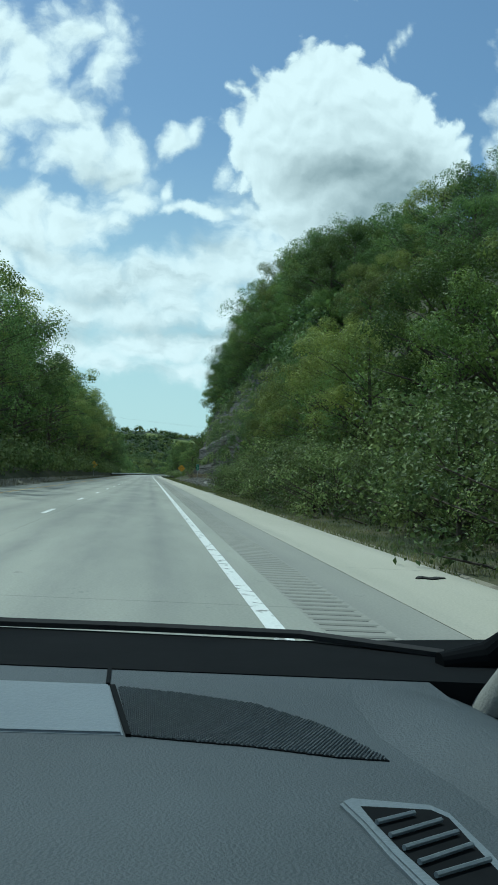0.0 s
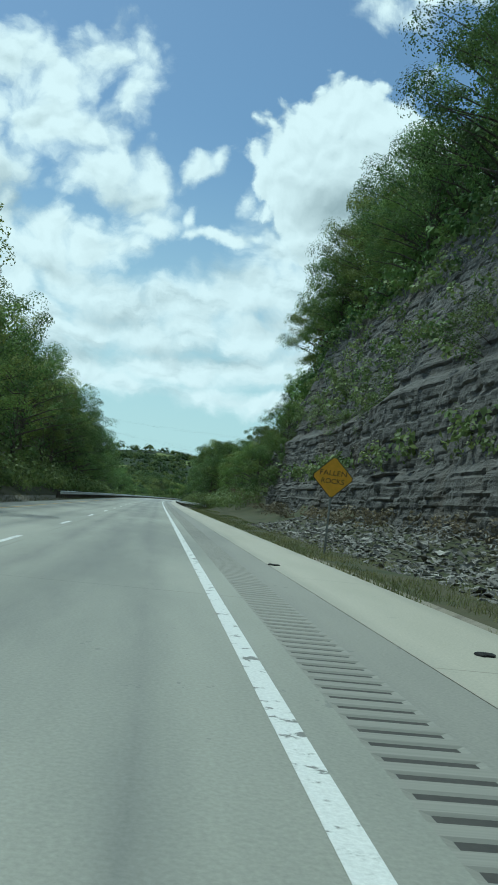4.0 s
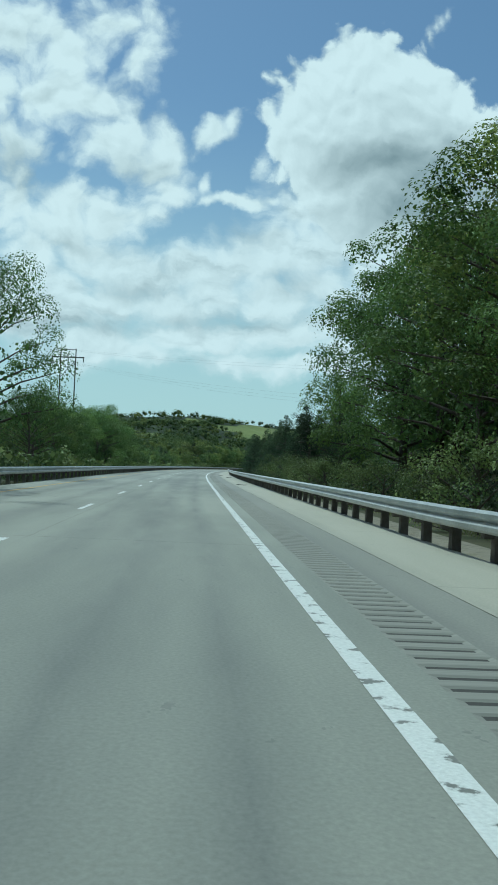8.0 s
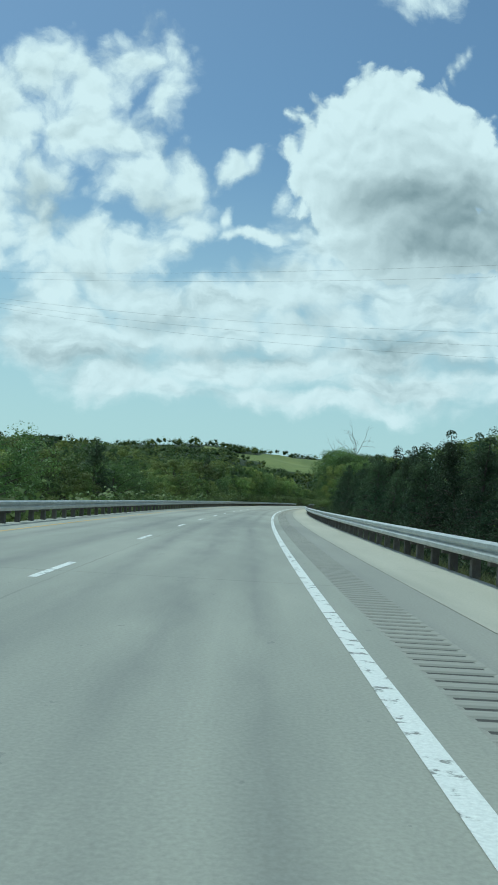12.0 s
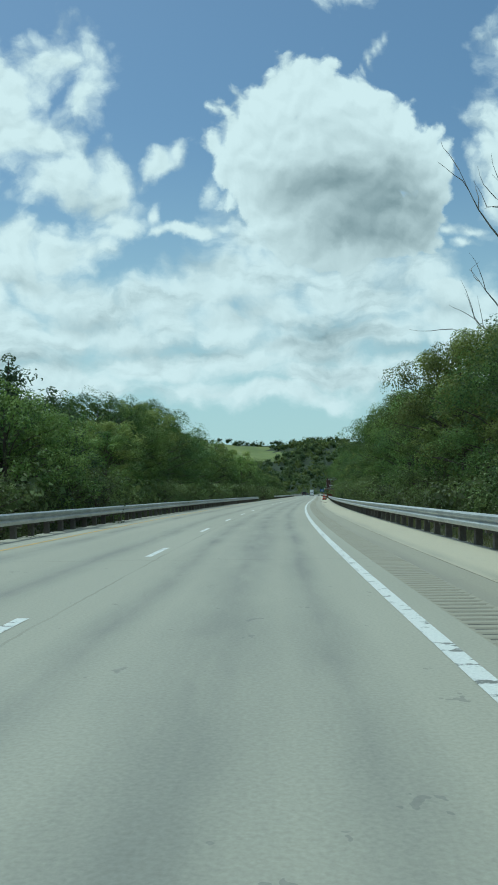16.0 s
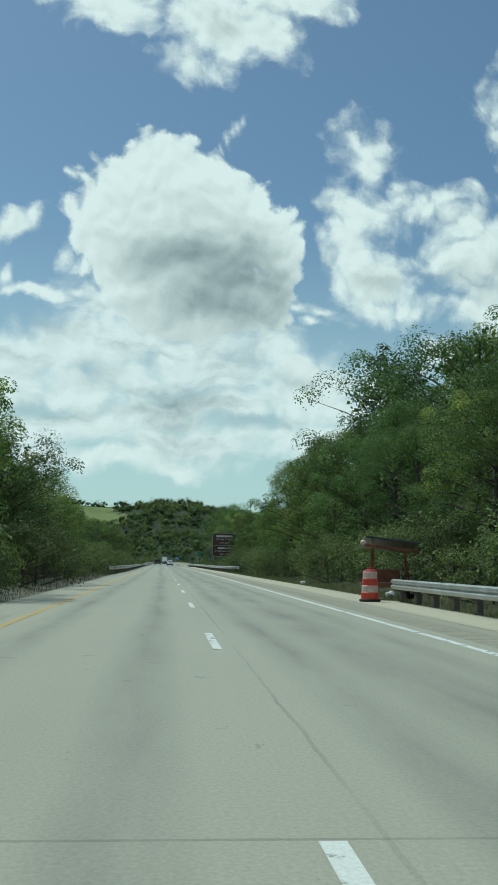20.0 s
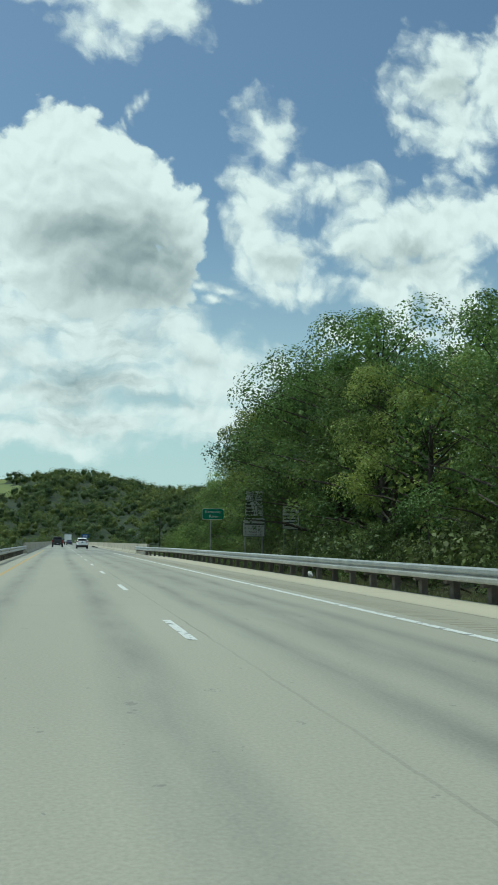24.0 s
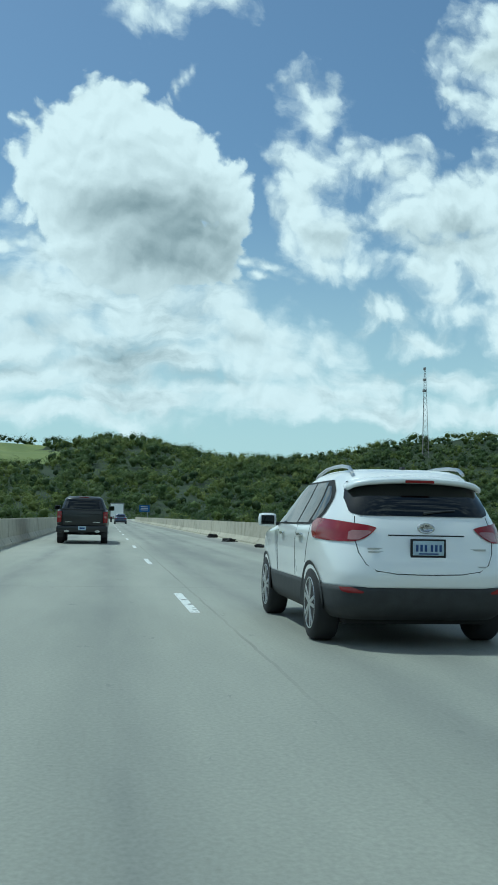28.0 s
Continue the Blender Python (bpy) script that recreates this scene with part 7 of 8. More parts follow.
def white_suv(m):
    car = empty("suv", m, "white compact SUV with dark lower cladding and roof rails", "car", "traffic")
    lower = Shell([(0.25, 0.20, 4.22, 0.80, 7), (0.32, 0.09, 4.34, 0.865, 7), (0.44, 0.03, 4.40, 0.892, 6.5), (0.58, 0.02, 4.40, 0.897, 6)])
    up = Shell([(0.52, 0.02, 4.39, 0.893, 5.6), (0.64, -0.01, 4.41, 0.902, 5.4), (0.76, 0.01, 4.41, 0.908, 5.2), (0.88, 0.05, 4.38, 0.91, 5), (0.98, 0.08, 4.28, 0.905, 4.8), (1.06, 0.11, 3.62, 0.885, 4.6), (1.14, 0.15, 3.36, 0.845, 4.6),
                (1.24, 0.21, 3.14, 0.795, 4.6), (1.36, 0.31, 2.90, 0.735, 4.6), (1.47, 0.42, 2.64, 0.685, 4.4), (1.55, 0.51, 2.40, 0.635, 4.0), (1.60, 0.62, 2.18, 0.575, 3.6), (1.628, 0.80, 1.95, 0.47, 3.0), (1.64, 1.05, 1.75, 0.30, 2.6)])
    lower.body(car, M["cladding"], np.linspace(0.25, 0.55, 8), "lower_cladding", 120, "dark grey plastic cladding")
    up.body(car, M["paint_white"], np.concatenate([np.linspace(0.545, 1.58, 48), [1.60, 1.615, 1.628, 1.636, 1.64]]), "body")
    R_ = lambda x, z: up.rear(x, z, 0.010)
    up.patch("rear_window", car, M["car_glass"], R_, 0, 0, [(1.178, -0.57, 0.57), (1.186, -0.625, 0.625), (1.22, -0.655, 0.655), (1.34, -0.662, 0.662), (1.46, -0.625, 0.625), (1.50, -0.60, 0.60)], "dark tinted rear window", n=28, m=16)
    # spoiler: a shallow arched lip over the rear window
    bm = bmesh.new()
    rows = []
    for k in range(25):
        x = -0.635 + 1.27 * k / 24
        e = (x / 0.635) ** 2
        yr, zt = 0.30 + 0.14 * e * e, 1.535 - 0.045 * e - 0.03 * e ** 6
        rows.append([bm.verts.new(p) for p in ((x, yr, zt - 0.050), (x, yr - 0.015, zt - 0.022), (x, yr + 0.02, zt), (x, 0.62, zt + 0.042 - 0.03 * e), (x, 0.66, zt - 0.03), (x, 0.47, zt - 0.055))])
    for r0, r1 in zip(rows, rows[1:]):
        for i in range(6):
            bm.faces.new((r0[i], r0[(i + 1) % 6], r1[(i + 1) % 6], r1[i]))
    bm.faces.new(rows[0])
    bm.faces.new(list(reversed(rows[-1])))
    bmesh.ops.recalc_face_normals(bm, faces=bm.faces)
    spoiler = part("spoiler", bm, M["paint_white"], car, "", True)
    part("brake_light", box_bm(0.27, 0.02, 0.026, (0, 0.290, 1.494), 0.006), M["lamp_red"], spoiler, "high red brake light")
    for sg in (-1, 1):
        red = up.patch("tail_light", car, M["lamp_red"], lambda q, z: up.corner(q, z, sg, 0.012), 0, 0,
                       [(0.945, 0.74, 0.93), (0.965, 0.66, 1.03), (1.0, 0.60, 1.09), (1.04, 0.55, 1.15), (1.072, 0.525, 1.20), (1.09, 0.60, 1.22), (1.115, 0.80, 1.22), (1.135, 0.93, 1.19), (1.148, 1.0, 1.12)], "red wrap-round tail light", n=30, m=18)
        up.patch("lens", red, M["lamp_clear"], lambda q, z: up.corner(q, z, sg, 0.017), 0, 0, [(0.962, 0.70, 0.79), (1.0, 0.62, 0.79), (1.03, 0.575, 0.79), (1.045, 0.60, 0.76)], "clear reversing lens", n=8, m=6)
        lower.patch("reflector", car, M["lamp_red"], lambda q, z: lower.corner(q, z, sg, 0.012), 0, 0, [(0.495, 0.68, 0.82), (0.508, 0.67, 0.87), (0.545, 0.78, 0.89)], "red bumper reflector", n=10, m=4)
        S_ = lambda y, z: up.side(y, z, sg, 0.012)
        up.patch("window_trim", car, M["seam"], lambda y, z: up.side(y, z, sg, 0.007), 0, 0, [(1.085, 1.05, 3.10), (1.12, 0.80, 3.02), (1.20, 0.68, 2.88), (1.32, 0.66, 2.66), (1.42, 0.72, 2.46), (1.52, 0.92, 2.20)], "black window surround", n=36, m=12)
        up.patch("side_window", car, M["car_glass"], S_, 0, 0, [(1.10, 1.66, 2.98), (1.20, 1.64, 2.80), (1.34, 1.61, 2.55), (1.50, 1.58, 2.18)], "dark door window", n=18, m=10)
        up.patch("side_window", car, M["car_glass"], S_, 0, 0, [(1.105, 1.10, 1.60), (1.30, 1.02, 1.56), (1.50, 1.05, 1.53)], "dark door window", n=12, m=10)
        up.patch("quarter_window", car, M["car_glass"], S_, 0, 0, [(1.13, 0.86, 1.02), (1.22, 0.74, 0.98), (1.34, 0.72, 0.97), (1.46, 0.88, 0.99)], "small dark quarter window", n=10, m=10)
        line_part("roof_rail", car, [(sg * 0.545, 0.66, 1.585), (sg * 0.545, 0.80, 1.640), (sg * 0.54, 1.05, 1.662), (sg * 0.535, 1.4, 1.668), (sg * 0.535, 1.8, 1.655), (sg * 0.54, 2.15, 1.61), (sg * 0.545, 2.25, 1.57)], 0.019, M["alloy"])
        mir = part("wing_mirror", box_bm(0.21, 0.13, 0.155, (sg * 1.00, 2.83, 1.12), 0.06), M["paint_white"], car, "", True)
        part("mirror_glass", box_bm(0.15, 0.012, 0.105, (sg * 1.005, 2.760, 1.12), 0.005), M["car_glass"], mir)
        part("mirror_arm", box_bm(0.14, 0.05, 0.04, (sg * 0.88, 2.85, 1.08), 0.01), M["cladding"], mir)
        for y in (1.30, 2.28):
            part("door_handle", box_bm(0.035, 0.19, 0.032, (sg * (abs(up.side(y, 0.98, 1).x) + 0.012), y, 0.98), 0.012), M["chrome"], car)
        for y in (1.62, 2.68):
            line_part("door_gap", car, [up.side(y - 0.03 + 0.10 * (1.06 - z) ** 2, z, sg, 0.0) for z in np.linspace(0.56, 1.08, 8)], 0.0035, M["seam"])
        line_part("door_gap", car, [up.side(0.98 + 0.42 * max(0, 0.98 - z), z, sg, 0.0) for z in np.linspace(0.72, 1.10, 8)], 0.0035, M["seam"])
        for y in (0.86, 3.52):
            wheel(car, sg * 0.785, y, 0.345, 0.225, sg, 10)
            arch(car, up, y, 0.375, sg, 0.56)
    # tailgate gap, plate recess, badges as plain shapes
    half = [(0.0, 0.660), (0.30, 0.668), (0.47, 0.692), (0.56, 0.75), (0.615, 0.85), (0.635, 0.96), (0.630, 1.06), (0.615, 1.17)]
    gap = [up.rear(-x, z, 0.0) for x, z in reversed(half)] + [up.rear(x, z, 0.0) for x, z in half[1:]]
    line_part("tailgate_gap", car, gap, 0.0045, M["seam"])
    line_part("handle_gap", car, [up.rear(x, 1.005, 0.0) for x in np.linspace(-0.35, 0.35, 12)], 0.007, M["seam"])
    pl = part("number_plate", box_bm(0.325, 0.014, 0.165, (0.0, 0.033, 0.895), 0.006), M["seam"], car, "pale blue number plate in a dark frame")
    part("plate_face", box_bm(0.285, 0.006, 0.128, (0.0, 0.024, 0.897), 0.003), M["plate_pale"], pl)
    for x in (-0.105, -0.065, -0.025, 0.03, 0.07, 0.11):
        part("bar", box_bm(0.022, 0.004, 0.060, (x, 0.0195, 0.897)), M["plate_blue"], pl)
    part("bar", box_bm(0.18, 0.004, 0.012, (0, 0.0195, 0.847)), M["plate_blue"], pl)
    em = lathe_bm([(0.052, 0), (0.062, 0.010), (0.075, 0.010), (0.082, 0.0)], 32)
    bmesh.ops.transform(em, matrix=Matrix.Translation((0.0, 0.10, 1.07)) @ Matrix.Diagonal((1, 1, 0.58, 1)) @ Matrix.Rotation(radians(90), 4, "X"), verts=em.verts)
    part("emblem", em, M["chrome"], car, "plain chrome oval emblem", True)
    for x, z, w, h in ((-0.46, 0.885, 0.17, 0.016), (-0.46, 0.858, 0.16, 0.013), (0.46, 0.885, 0.17, 0.018), (0.49, 0.735, 0.08, 0.013)):
        p = up.rear(x, z, 0.002)
        part("badge", box_bm(w, 0.006, h, tuple(p), 0.002), M["alloy"], car)
    part("antenna", box_bm(0.035, 0.10, 0.035, (0, 0.86, 1.64), 0.014), M["cladding"], car)
    part("underbody", box_bm(1.35, 3.6, 0.14, (0, 2.2, 0.26), 0.03), M["seam"], car)
    wp = up.rear(0, 1.205, 0.02)
    part("rear_wiper", tube_bm([tuple(wp), tuple(up.rear(0.16, 1.225, 0.02)), tuple(up.rear(0.30, 1.235, 0.02))], [0.014, 0.009, 0.006], 6), M["cladding"], car)
    return car


def black_pickup(m):
    car = empty("pickup", m, "black crew-cab pickup truck with chrome exhaust tips", "pickup truck", "traffic")
    bed = Shell([(0.50, 0.06, 5.75, 0.97, 9), (0.62, 0.02, 5.85, 1.01, 9), (1.0, 0.03, 5.88, 1.03, 9), (1.15, 0.05, 5.80, 1.02, 9), (1.32, 0.06, 5.60, 1.00, 9), (1.36, 0.07, 5.2, 0.98, 9)])
    bed.body(car, M["paint_black"], [0.50, 0.56, 0.62, 0.75, 0.9, 1.0, 1.1, 1.15, 1.25, 1.32, 1.36], "body")
    cab = Shell([(1.30, 1.95, 4.75, 0.965, 7), (1.42, 1.98, 4.45, 0.93, 7), (1.70, 2.12, 3.95, 0.82, 6), (1.86, 2.22, 3.55, 0.74, 5), (1.92, 2.40, 3.3, 0.62, 4)])
    cab.body(car, M["paint_black"], np.concatenate([np.linspace(1.30, 1.86, 10), [1.89, 1.92]]), "cab")
    cab.patch("rear_window", car, M["car_glass"], lambda x, z: cab.rear(x, z), 0, 0, [(1.40, -0.80, 0.80), (1.78, -0.68, 0.68)], "dark rear window", n=12)
    part("tailgate", box_bm(1.56, 0.06, 0.62, (0, 0.015, 1.02), 0.03), M["paint_black"], car, "", True)
    line_part("tailgate_crease", car, [(-0.72, -0.017, 1.18), (0.72, -0.017, 1.18)], 0.012, M["paint_black"])
    part("tailgate_cap", box_bm(1.70, 0.12, 0.05, (0, 0.05, 1.365), 0.02), M["cladding"], car)
    part("bed_cover", box_bm(1.75, 1.75, 0.03, (0, 1.0, 1.375), 0.01), M["cladding"], car)
    for x in (-0.55, 0.55):
        part("badge", box_bm(0.26, 0.008, 0.025, (x, -0.018, 0.86)), M["chrome"], car)
    bumper = part("bumper", box_bm(2.0, 0.24, 0.26, (0, -0.02, 0.58), 0.05), M["paint_black"], car, "", True)
    pl = part("number_plate", box_bm(0.31, 0.01, 0.155, (0, -0.146, 0.62), 0.005), M["plate_pale"], car, "pale number plate")
    part("bar", box_bm(0.20, 0.004, 0.06, (0, -0.153, 0.62)), M["plate_blue"], pl)
    part("hitch", box_bm(0.07, 0.22, 0.07, (0, -0.08, 0.42), 0.01), M["cladding"], car)
    for sg in (-1, 1):
        tl = part("tail_light", box_bm(0.17, 0.10, 0.44, (sg * 0.90, 0.035, 1.06), 0.03), M["lamp_red"], car, "tall red tail light", True)
        part("lens", box_bm(0.10, 0.02, 0.08, (sg * 0.90, -0.018, 1.06), 0.008), M["lamp_clear"], tl)
        tip = lathe_bm([(0.055, 0), (0.065, 0.02), (0.065, 0.16), (0.045, 0.16)], 20)
        bmesh.ops.transform(tip, matrix=Matrix.Translation((sg * 0.60, -0.16, 0.50)) @ Matrix.Rotation(radians(-90), 4, "X") @ Matrix.Diagonal((1.7, 0.8, 1, 1)), verts=tip.verts)
        part("exhaust_tip", tip, M["chrome"], car)
        cab.patch("side_window", car, M["car_glass"], lambda y, z: cab.side(y, z, sg, 0.016), 0, 0, [(1.40, 2.25, 3.12), (1.78, 2.35, 3.08)], "dark door window", n=8)
        cab.patch("side_window", car, M["car_glass"], lambda y, z: cab.side(y, z, sg, 0.016), 0, 0, [(1.40, 3.22, 4.20), (1.78, 3.18, 3.60)], "dark door window", n=8)
        mir = part("wing_mirror", box_bm(0.24, 0.14, 0.20, (sg * 1.16, 4.05, 1.45), 0.05), M["paint_black"], car, "", True)
        part("mirror_glass", box_bm(0.19, 0.01, 0.16, (sg * 1.165, 3.972, 1.45)), M["car_glass"], mir)
        part("mirror_arm", box_bm(0.14, 0.06, 0.05, (sg * 1.01, 4.07, 1.38), 0.015), M["cladding"], mir)
        part("side_step", box_bm(0.10, 1.9, 0.05, (sg * 1.0, 3.05, 0.42), 0.02), M["chrome"], car)
        part("mud_flap", box_bm(0.26, 0.02, 0.22, (sg * 0.86, 0.66, 0.36), 0.01), M["cladding"], car)
        for y in (1.18, 4.86):
            wheel(car, sg * 0.87, y, 0.41, 0.27, sg, 6)
            arch(car, bed, y, 0.45, sg, 0.5)
        for y in (2.95, 3.85):
            part("door_handle", box_bm(0.03, 0.18, 0.035, (sg * 1.03, y - 0.5, 1.18), 0.01), M["paint_black"], car)
    part("roof_lamp", box_bm(0.40, 0.05, 0.03, (0, 2.25, 1.885), 0.01), M["lamp_red"], car)
    part("axle", box_bm(1.5, 0.14, 0.14, (0, 1.18, 0.41), 0.04), M["seam"], car)
    part("underbody", box_bm(1.2, 4.6, 0.16, (0, 2.9, 0.50), 0.03), M["seam"], car)
    return car


def saloon(m, paint, label):
    car = empty("car", m, label, "car", "traffic")
    sh = Shell([(0.22, 0.12, 4.4, 0.82, 6), (0.45, 0.0, 4.55, 0.89, 6), (0.75, 0.0, 4.55, 0.90, 6), (0.92, 0.06, 4.3, 0.88, 5.5), (0.98, 0.55, 3.5, 0.83, 5), (1.25, 1.0, 2.9, 0.70, 5), (1.42, 1.35, 2.5, 0.58, 4.5), (1.46, 1.6, 2.3, 0.45, 3.5)])
    sh.body(car, paint, np.concatenate([np.linspace(0.22, 0.95, 12), np.linspace(0.98, 1.46, 12)]), "body")
    sh.patch("rear_window", car, M["car_glass"], lambda x, z: sh.rear(x, z), 0, 0, [(1.02, -0.72, 0.72), (1.38, -0.54, 0.54)], "dark rear window", n=10)
    part("number_plate", box_bm(0.31, 0.012, 0.15, (0, -0.004, 0.62), 0.004), M["plate_pale"], car)
    part("bumper", box_bm(1.6, 0.10, 0.16, (0, 0.02, 0.36), 0.03), M["cladding"], car)
    for sg in (-1, 1):
        sh.patch("tail_light", car, M["lamp_red"], lambda x, z: sh.rear(sg * x, z, 0.01), 0, 0, [(0.68, 0.52, 0.84), (0.82, 0.48, 0.86)], "red tail light", n=6, m=3)
        sh.patch("side_window", car, M["car_glass"], lambda y, z: sh.side(y, z, sg, 0.016), 0, 0, [(1.0, 0.85, 3.2), (1.36, 1.25, 2.6)], "dark side window", n=8)
        part("wing_mirror", box_bm(0.18, 0.10, 0.12, (sg * 0.96, 3.0, 1.02), 0.03), paint, car)
        for y in (0.85, 3.55):
            wheel(car, sg * 0.78, y, 0.32, 0.2, sg)
    return car


def box_truck(m):
    car = empty("box_truck", m, "grey box truck far ahead on the bridge", "truck", "traffic")
    part("box", box_bm(2.45, 6.2, 2.5, (0, 3.2, 2.15), 0.04), M["paint_grey"], car)
    part("roller_door", box_bm(2.15, 0.03, 2.2, (0, 0.09, 2.1), 0.01), M["paint_white"], car)
    part("cab", box_bm(2.2, 2.0, 2.0, (0, 7.6, 1.6), 0.25), M["paint_white"], car, "", True)
    part("bumper", box_bm(2.3, 0.14, 0.16, (0, 0.05, 0.62), 0.02), M["cladding"], car)
    part("frame", box_bm(0.9, 8.0, 0.2, (0, 4.2, 0.75), 0.02), M["cladding"], car)
    for sg in (-1, 1):
        part("tail_light", box_bm(0.22, 0.04, 0.12, (sg * 0.95, 0.02, 0.82), 0.01), M["lamp_red"], car)
        for y in (1.9, 7.4):
            wheel(car, sg * 0.98, y, 0.46, 0.30, sg, 6)
    return car


white_suv(stand(1009.25, -1.91))
black_pickup(stand(1041.2, -5.65))
saloon(stand(1146, -2.6), M["paint_blue"], "dark blue saloon car far ahead on the bridge")
box_truck(stand(1180, -2.8))
saloon(stand(1172, -5.6), M["paint_black"], "black saloon car far ahead on the bridge")


# ---------------------------------------------------------------- the front of the car at the start of the drive
M["dash_plastic"] = material("grained_dashboard", ((0.042, 0.052, 0.058), (0.058, 0.070, 0.078)), 0.62, 3.0, 6.0, 0.25, fine_scale=420, spec=0.4)
# pad colour raised above the dashboard's to stand for reflected sky
M["dash_pad"] = material("smooth_dash_pad", ((0.12, 0.14, 0.155), (0.15, 0.175, 0.19)), 0.42, 2.0, 4.0, 0.1, fine_scale=300, spec=0.6)
M["dash_black"] = material("black_dash_trim", ((0.005, 0.006, 0.007), (0.009, 0.010, 0.011)), 0.95, 4.0, spec=0.08)
M["pillar_cloth"] = material("pale_pillar_trim", ((0.20, 0.20, 0.18), (0.26, 0.26, 0.235)), 0.9, 4.0, 6.0, 0.2, fine_scale=300)
EX, EY, EZ = -1.09, 0.0, 0.93   # where the top of the dashboard lies under the traveller's eye
dash = empty("car_dashboard", Matrix.Translation((EX, EY, 0.0)), "grey moulded car dashboard with speaker grille, vent and windscreen pillar", "dashboard")


def slab(name, outline, z, thick, mat, parent=dash, label="", bevel=0.0):
    """A moulded panel: an outline in plan, drawn down by its thickness."""
    bm = bmesh.new()
    f = bm.faces.new([bm.verts.new((x, y, z)) for x, y in outline])
    if f.normal.z < 0:
        f.normal_flip()
    r = bmesh.ops.extrude_face_region(bm, geom=[f])
    bmesh.ops.translate(bm, vec=(0, 0, -thick), verts=[v for v in r["geom"] if isinstance(v, bmesh.types.BMVert)])
    bmesh.ops.recalc_face_normals(bm, faces=bm.faces)
    if bevel:
        top = [e for e in bm.edges if all(abs(v.co.z - z) < 1e-6 for v in e.verts)]
        bmesh.ops.bevel(bm, geom=top, offset=bevel, segments=3, affect="EDGES")
    return part(name, bm, mat, parent, label)


slab("dash_top", [(-0.95, 0.34), (0.30, 0.34), (0.30, 1.06), (-0.95, 1.085)], EZ - 0.0012, 0.10, M["dash_plastic"])
slab("front_edge", [(-0.95, 1.062), (0.40, 1.03), (0.52, 1.35), (0.2, 1.262), (-0.063, 1.278), (-0.95, 1.30)], EZ, 0.12, M["dash_black"], dash, "black band under the windscreen")
slab("centre_pad", [(-0.90, 0.775), (-0.009, 0.783), (-0.026, 0.959), (-0.90, 0.975)], EZ + 0.0012, 0.03, M["dash_pad"], dash, "smooth centre pad, coloured paler for the sky reflected in it", 0.002)
slab("pad_seam", [(-0.007, 0.779), (-0.003, 0.779), (-0.021, 0.957), (-0.026, 0.957)], EZ + 0.0014, 0.02, M["dash_black"])
slab("rear_seam", [(-0.030, 0.965), (-0.026, 0.965), (-0.028, 1.07), (-0.032, 1.07)], EZ + 0.001, 0.02, M["dash_black"])
GRILLE = [(-0.018, 0.954), (0.04, 0.934), (0.104, 0.90), (0.149, 0.838), (0.168, 0.79), (0.186, 0.731), (0.149, 0.736), (0.085, 0.760), (0.026, 0.773), (-0.003, 0.781)]
grille = slab("speaker_grille", GRILLE, EZ - 0.0002, 0.02, M["dash_black"], dash, "black diamond-mesh speaker grille")


def inside(x, y):
    c = False
    for (x0, y0), (x1, y1) in zip(GRILLE, GRILLE[1:] + GRILLE[:1]):
        if (y0 > y) != (y1 > y) and x < (x1 - x0) * (y - y0) / (y1 - y0) + x0:
            c = not c
    return c


gv, gfaces = [], []
for i in range(64):
    for j in range(66):
        x, y = -0.02 + 0.0033 * i + (0.00165 if j % 2 else 0), 0.73 + 0.0035 * j
        if not inside(x, y):
            continue
        b = len(gv)
        for dx, dy, dz in ((-.0017, 0, .0), (0, -.0019, .0), (.0017, 0, .0), (0, .0019, .0), (-.0008, 0, .0018), (0, -.0009, .0018), (.0008, 0, .0018), (0, .0009, .0018)):
            gv.append((x + dx, y + dy, EZ + 0.0001 + dz * 0.7))
        gfaces += [(b + 4, b + 5, b + 6, b + 7), (b, b + 1, b + 5, b + 4), (b + 1, b + 2, b + 6, b + 5), (b + 2, b + 3, b + 7, b + 6), (b + 3, b, b + 4, b + 7)]
mesh_object("grille_studs", gv, gfaces, [M["dash_plastic"]], parent=grille)

# the raised end of the dashboard, running to the foot of the pillar
bm = bmesh.new()
rows = []
for k in range(15):
    f = k / 14
    y = 1.04 - 0.56 * f
    x_in = float(np.interp(y, [0.45, 0.588, 0.674, 0.729, 0.80, 0.90, 1.04], [0.236, 0.218, 0.205, 0.188, 0.170, 0.165, 0.150]))
    rows.append([bm.verts.new((x_in + (0.46 - x_in) * g, y, EZ - 0.004 + 0.055 * math.sin(math.pi * min(1, g * 1.2)) ** 1.4 * (0.35 + 0.65 * f) - 0.05 * g)) for g in [j / 12 for j in range(13)]])
for r0, r1 in zip(rows, rows[1:]):
    for a in range(12):
        bm.faces.new((r0[a], r1[a], r1[a + 1], r0[a + 1]))
bmesh.ops.recalc_face_normals(bm, faces=bm.faces)
part("end_moulding", bm, M["dash_plastic"], dash, "", True)

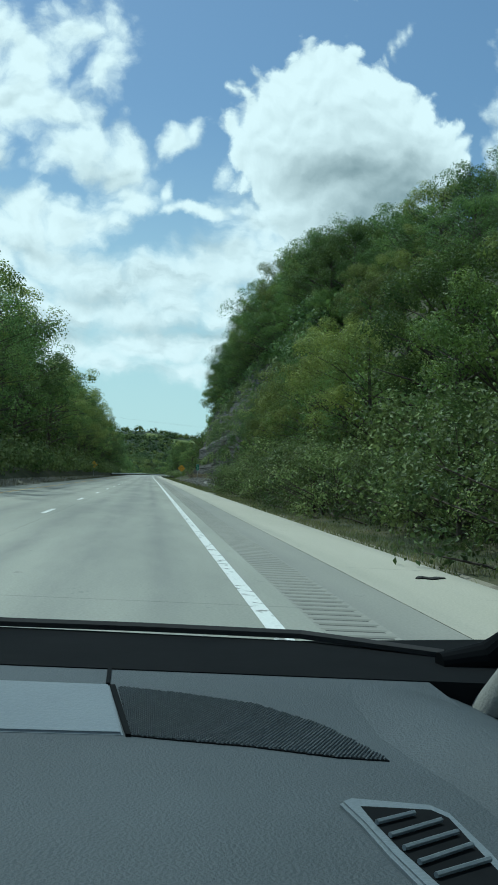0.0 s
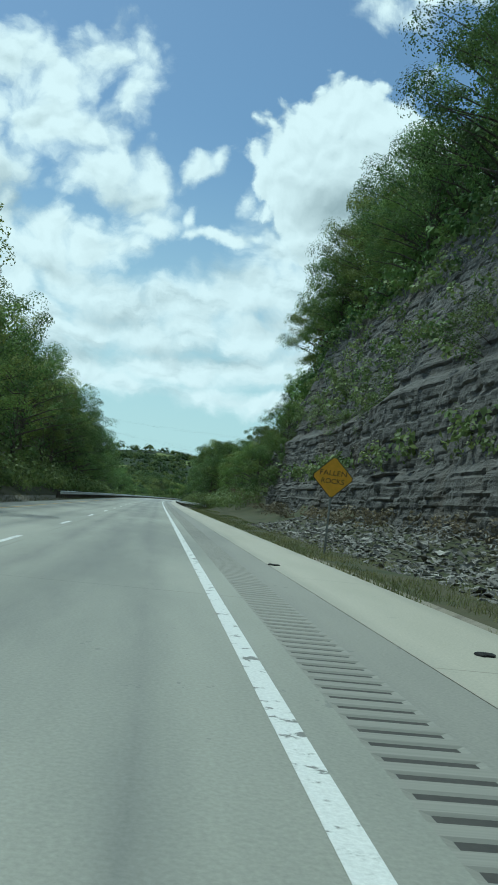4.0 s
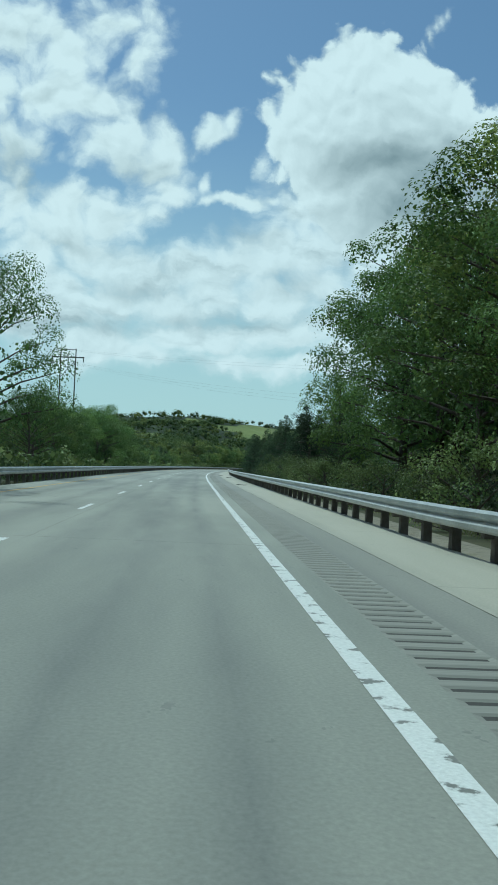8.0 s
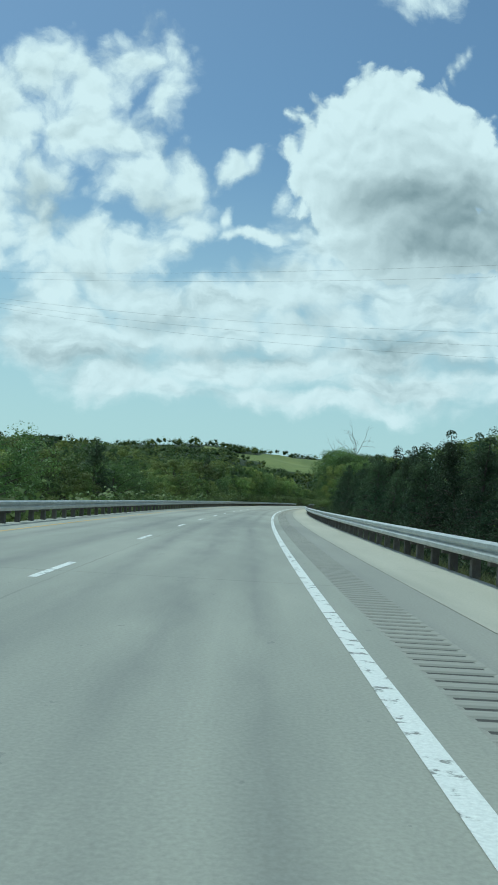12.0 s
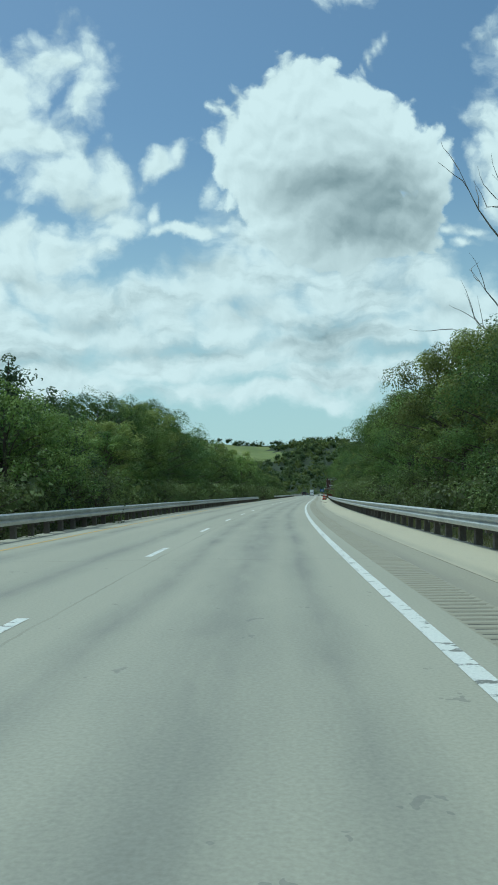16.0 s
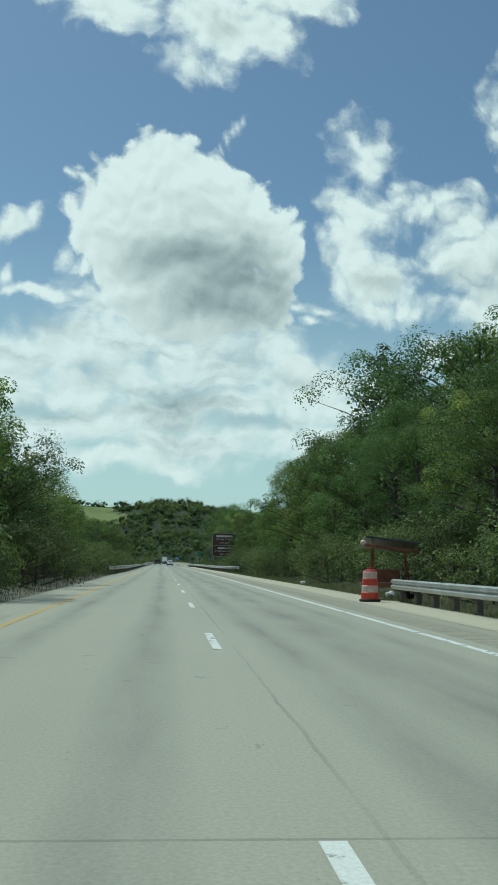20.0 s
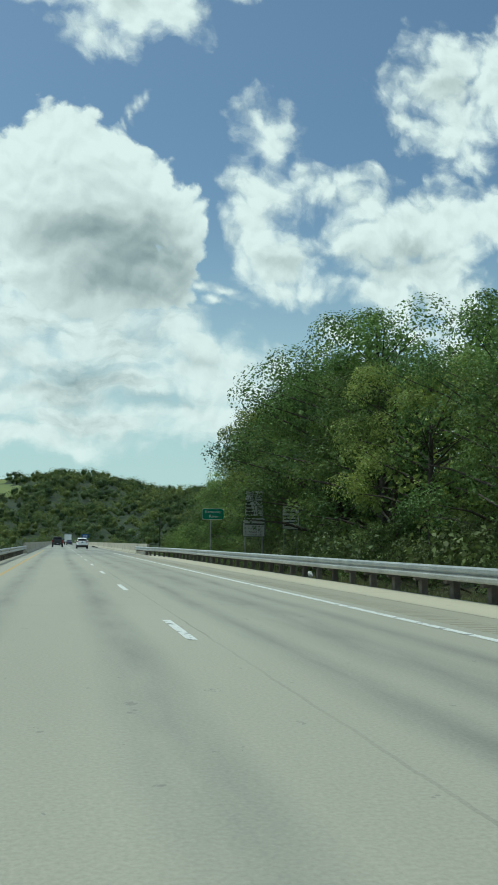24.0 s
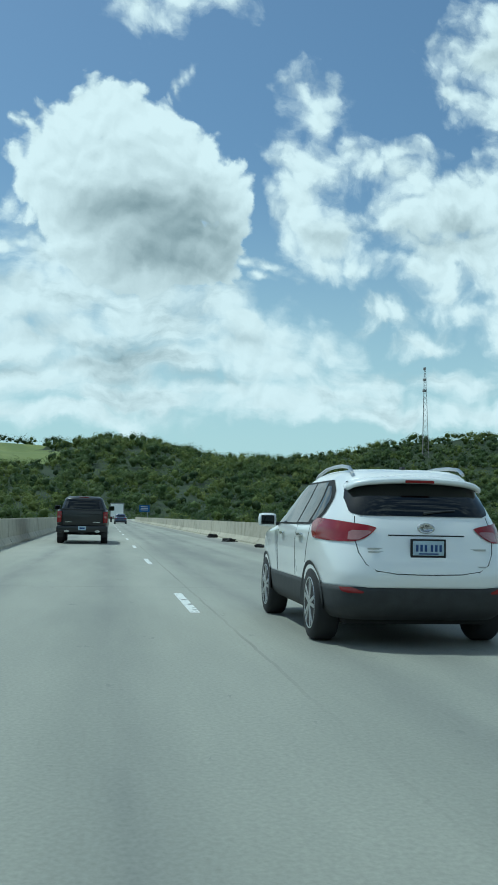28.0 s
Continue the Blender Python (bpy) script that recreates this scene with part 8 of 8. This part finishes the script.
vent = slab("air_vent", [(0.129, 0.626), (0.137, 0.634), (0.186, 0.624), (0.195, 0.608), (0.199, 0.543), (0.199, 0.46), (0.152, 0.46), (0.140, 0.54), (0.135, 0.588)], EZ + 0.003, 0.02, M["dash_pad"], dash, "air vent with grey bezel", 0.002)
slab("vent_well", [(0.140, 0.616), (0.183, 0.612), (0.190, 0.598), (0.193, 0.47), (0.160, 0.47), (0.147, 0.545), (0.142, 0.588)], EZ + 0.0033, 0.004, M["dash_black"], vent)
for (x0, y0), (x1, y1) in (((0.142, 0.581), (0.169, 0.599)), ((0.145, 0.560), (0.182, 0.587)), ((0.148, 0.541), (0.186, 0.568)), ((0.151, 0.521), (0.188, 0.548)), ((0.155, 0.504), (0.191, 0.527))):
    part("vent_slat", tube_bm([(x0, y0, EZ + 0.0055), (x1, y1, EZ + 0.0055)], 0.0017, 6), M["dash_pad"], vent)

# the pillar, the windscreen's black rim and a wiper
bm = bmesh.new()
rings = []
for k in range(9):
    f = k / 8
    c = Vector((0.415 + 0.17 * f, 1.02 - 0.62 * f * 0.9, EZ - 0.01 + 0.62 * f))
    rings.append([bm.verts.new(c + Vector((0.075 * math.cos(a), 0.055 * math.sin(a), 0.02 * math.cos(a)))) for a in [2 * math.pi * j / 14 for j in range(14)]])
for r0, r1 in zip(rings, rings[1:]):
    for j in range(14):
        bm.faces.new((r0[j], r0[(j + 1) % 14], r1[(j + 1) % 14], r1[j]))
bm.faces.new(rings[-1])
bmesh.ops.recalc_face_normals(bm, faces=bm.faces)
part("windscreen_pillar", bm, M["pillar_cloth"], dash, "pale cloth-covered windscreen pillar", True)
part("windscreen_rim", tube_bm([(0.34, 1.13, EZ + 0.002), (0.40, 1.14, EZ + 0.01), (0.47, 1.10, EZ + 0.07), (0.52, 0.98, EZ + 0.20)], [0.012, 0.018, 0.022, 0.024], 16), M["dash_black"], dash, "black glazing band")
part("wiper", tube_bm([(-0.5, 1.29, EZ + 0.004), (0.0, 1.272, EZ + 0.008), (0.2, 1.262, EZ + 0.008), (0.36, 1.18, EZ + 0.004)], 0.006, 6), M["black_rubber"], dash)
part("bulkhead", box_bm(1.35, 0.30, 0.62, (-0.30, 0.95, 0.56), 0.03), M["dash_black"], dash)
for x in (-1.0, 0.38):
    w_ = part("front_wheel", lathe_bm([(0.18, -0.1), (0.30, -0.1), (0.325, -0.07), (0.325, 0.07), (0.30, 0.1), (0.18, 0.1)], 28, "X"), M["black_rubber"], dash)
    w_.location = (x, 1.0, 0.325)
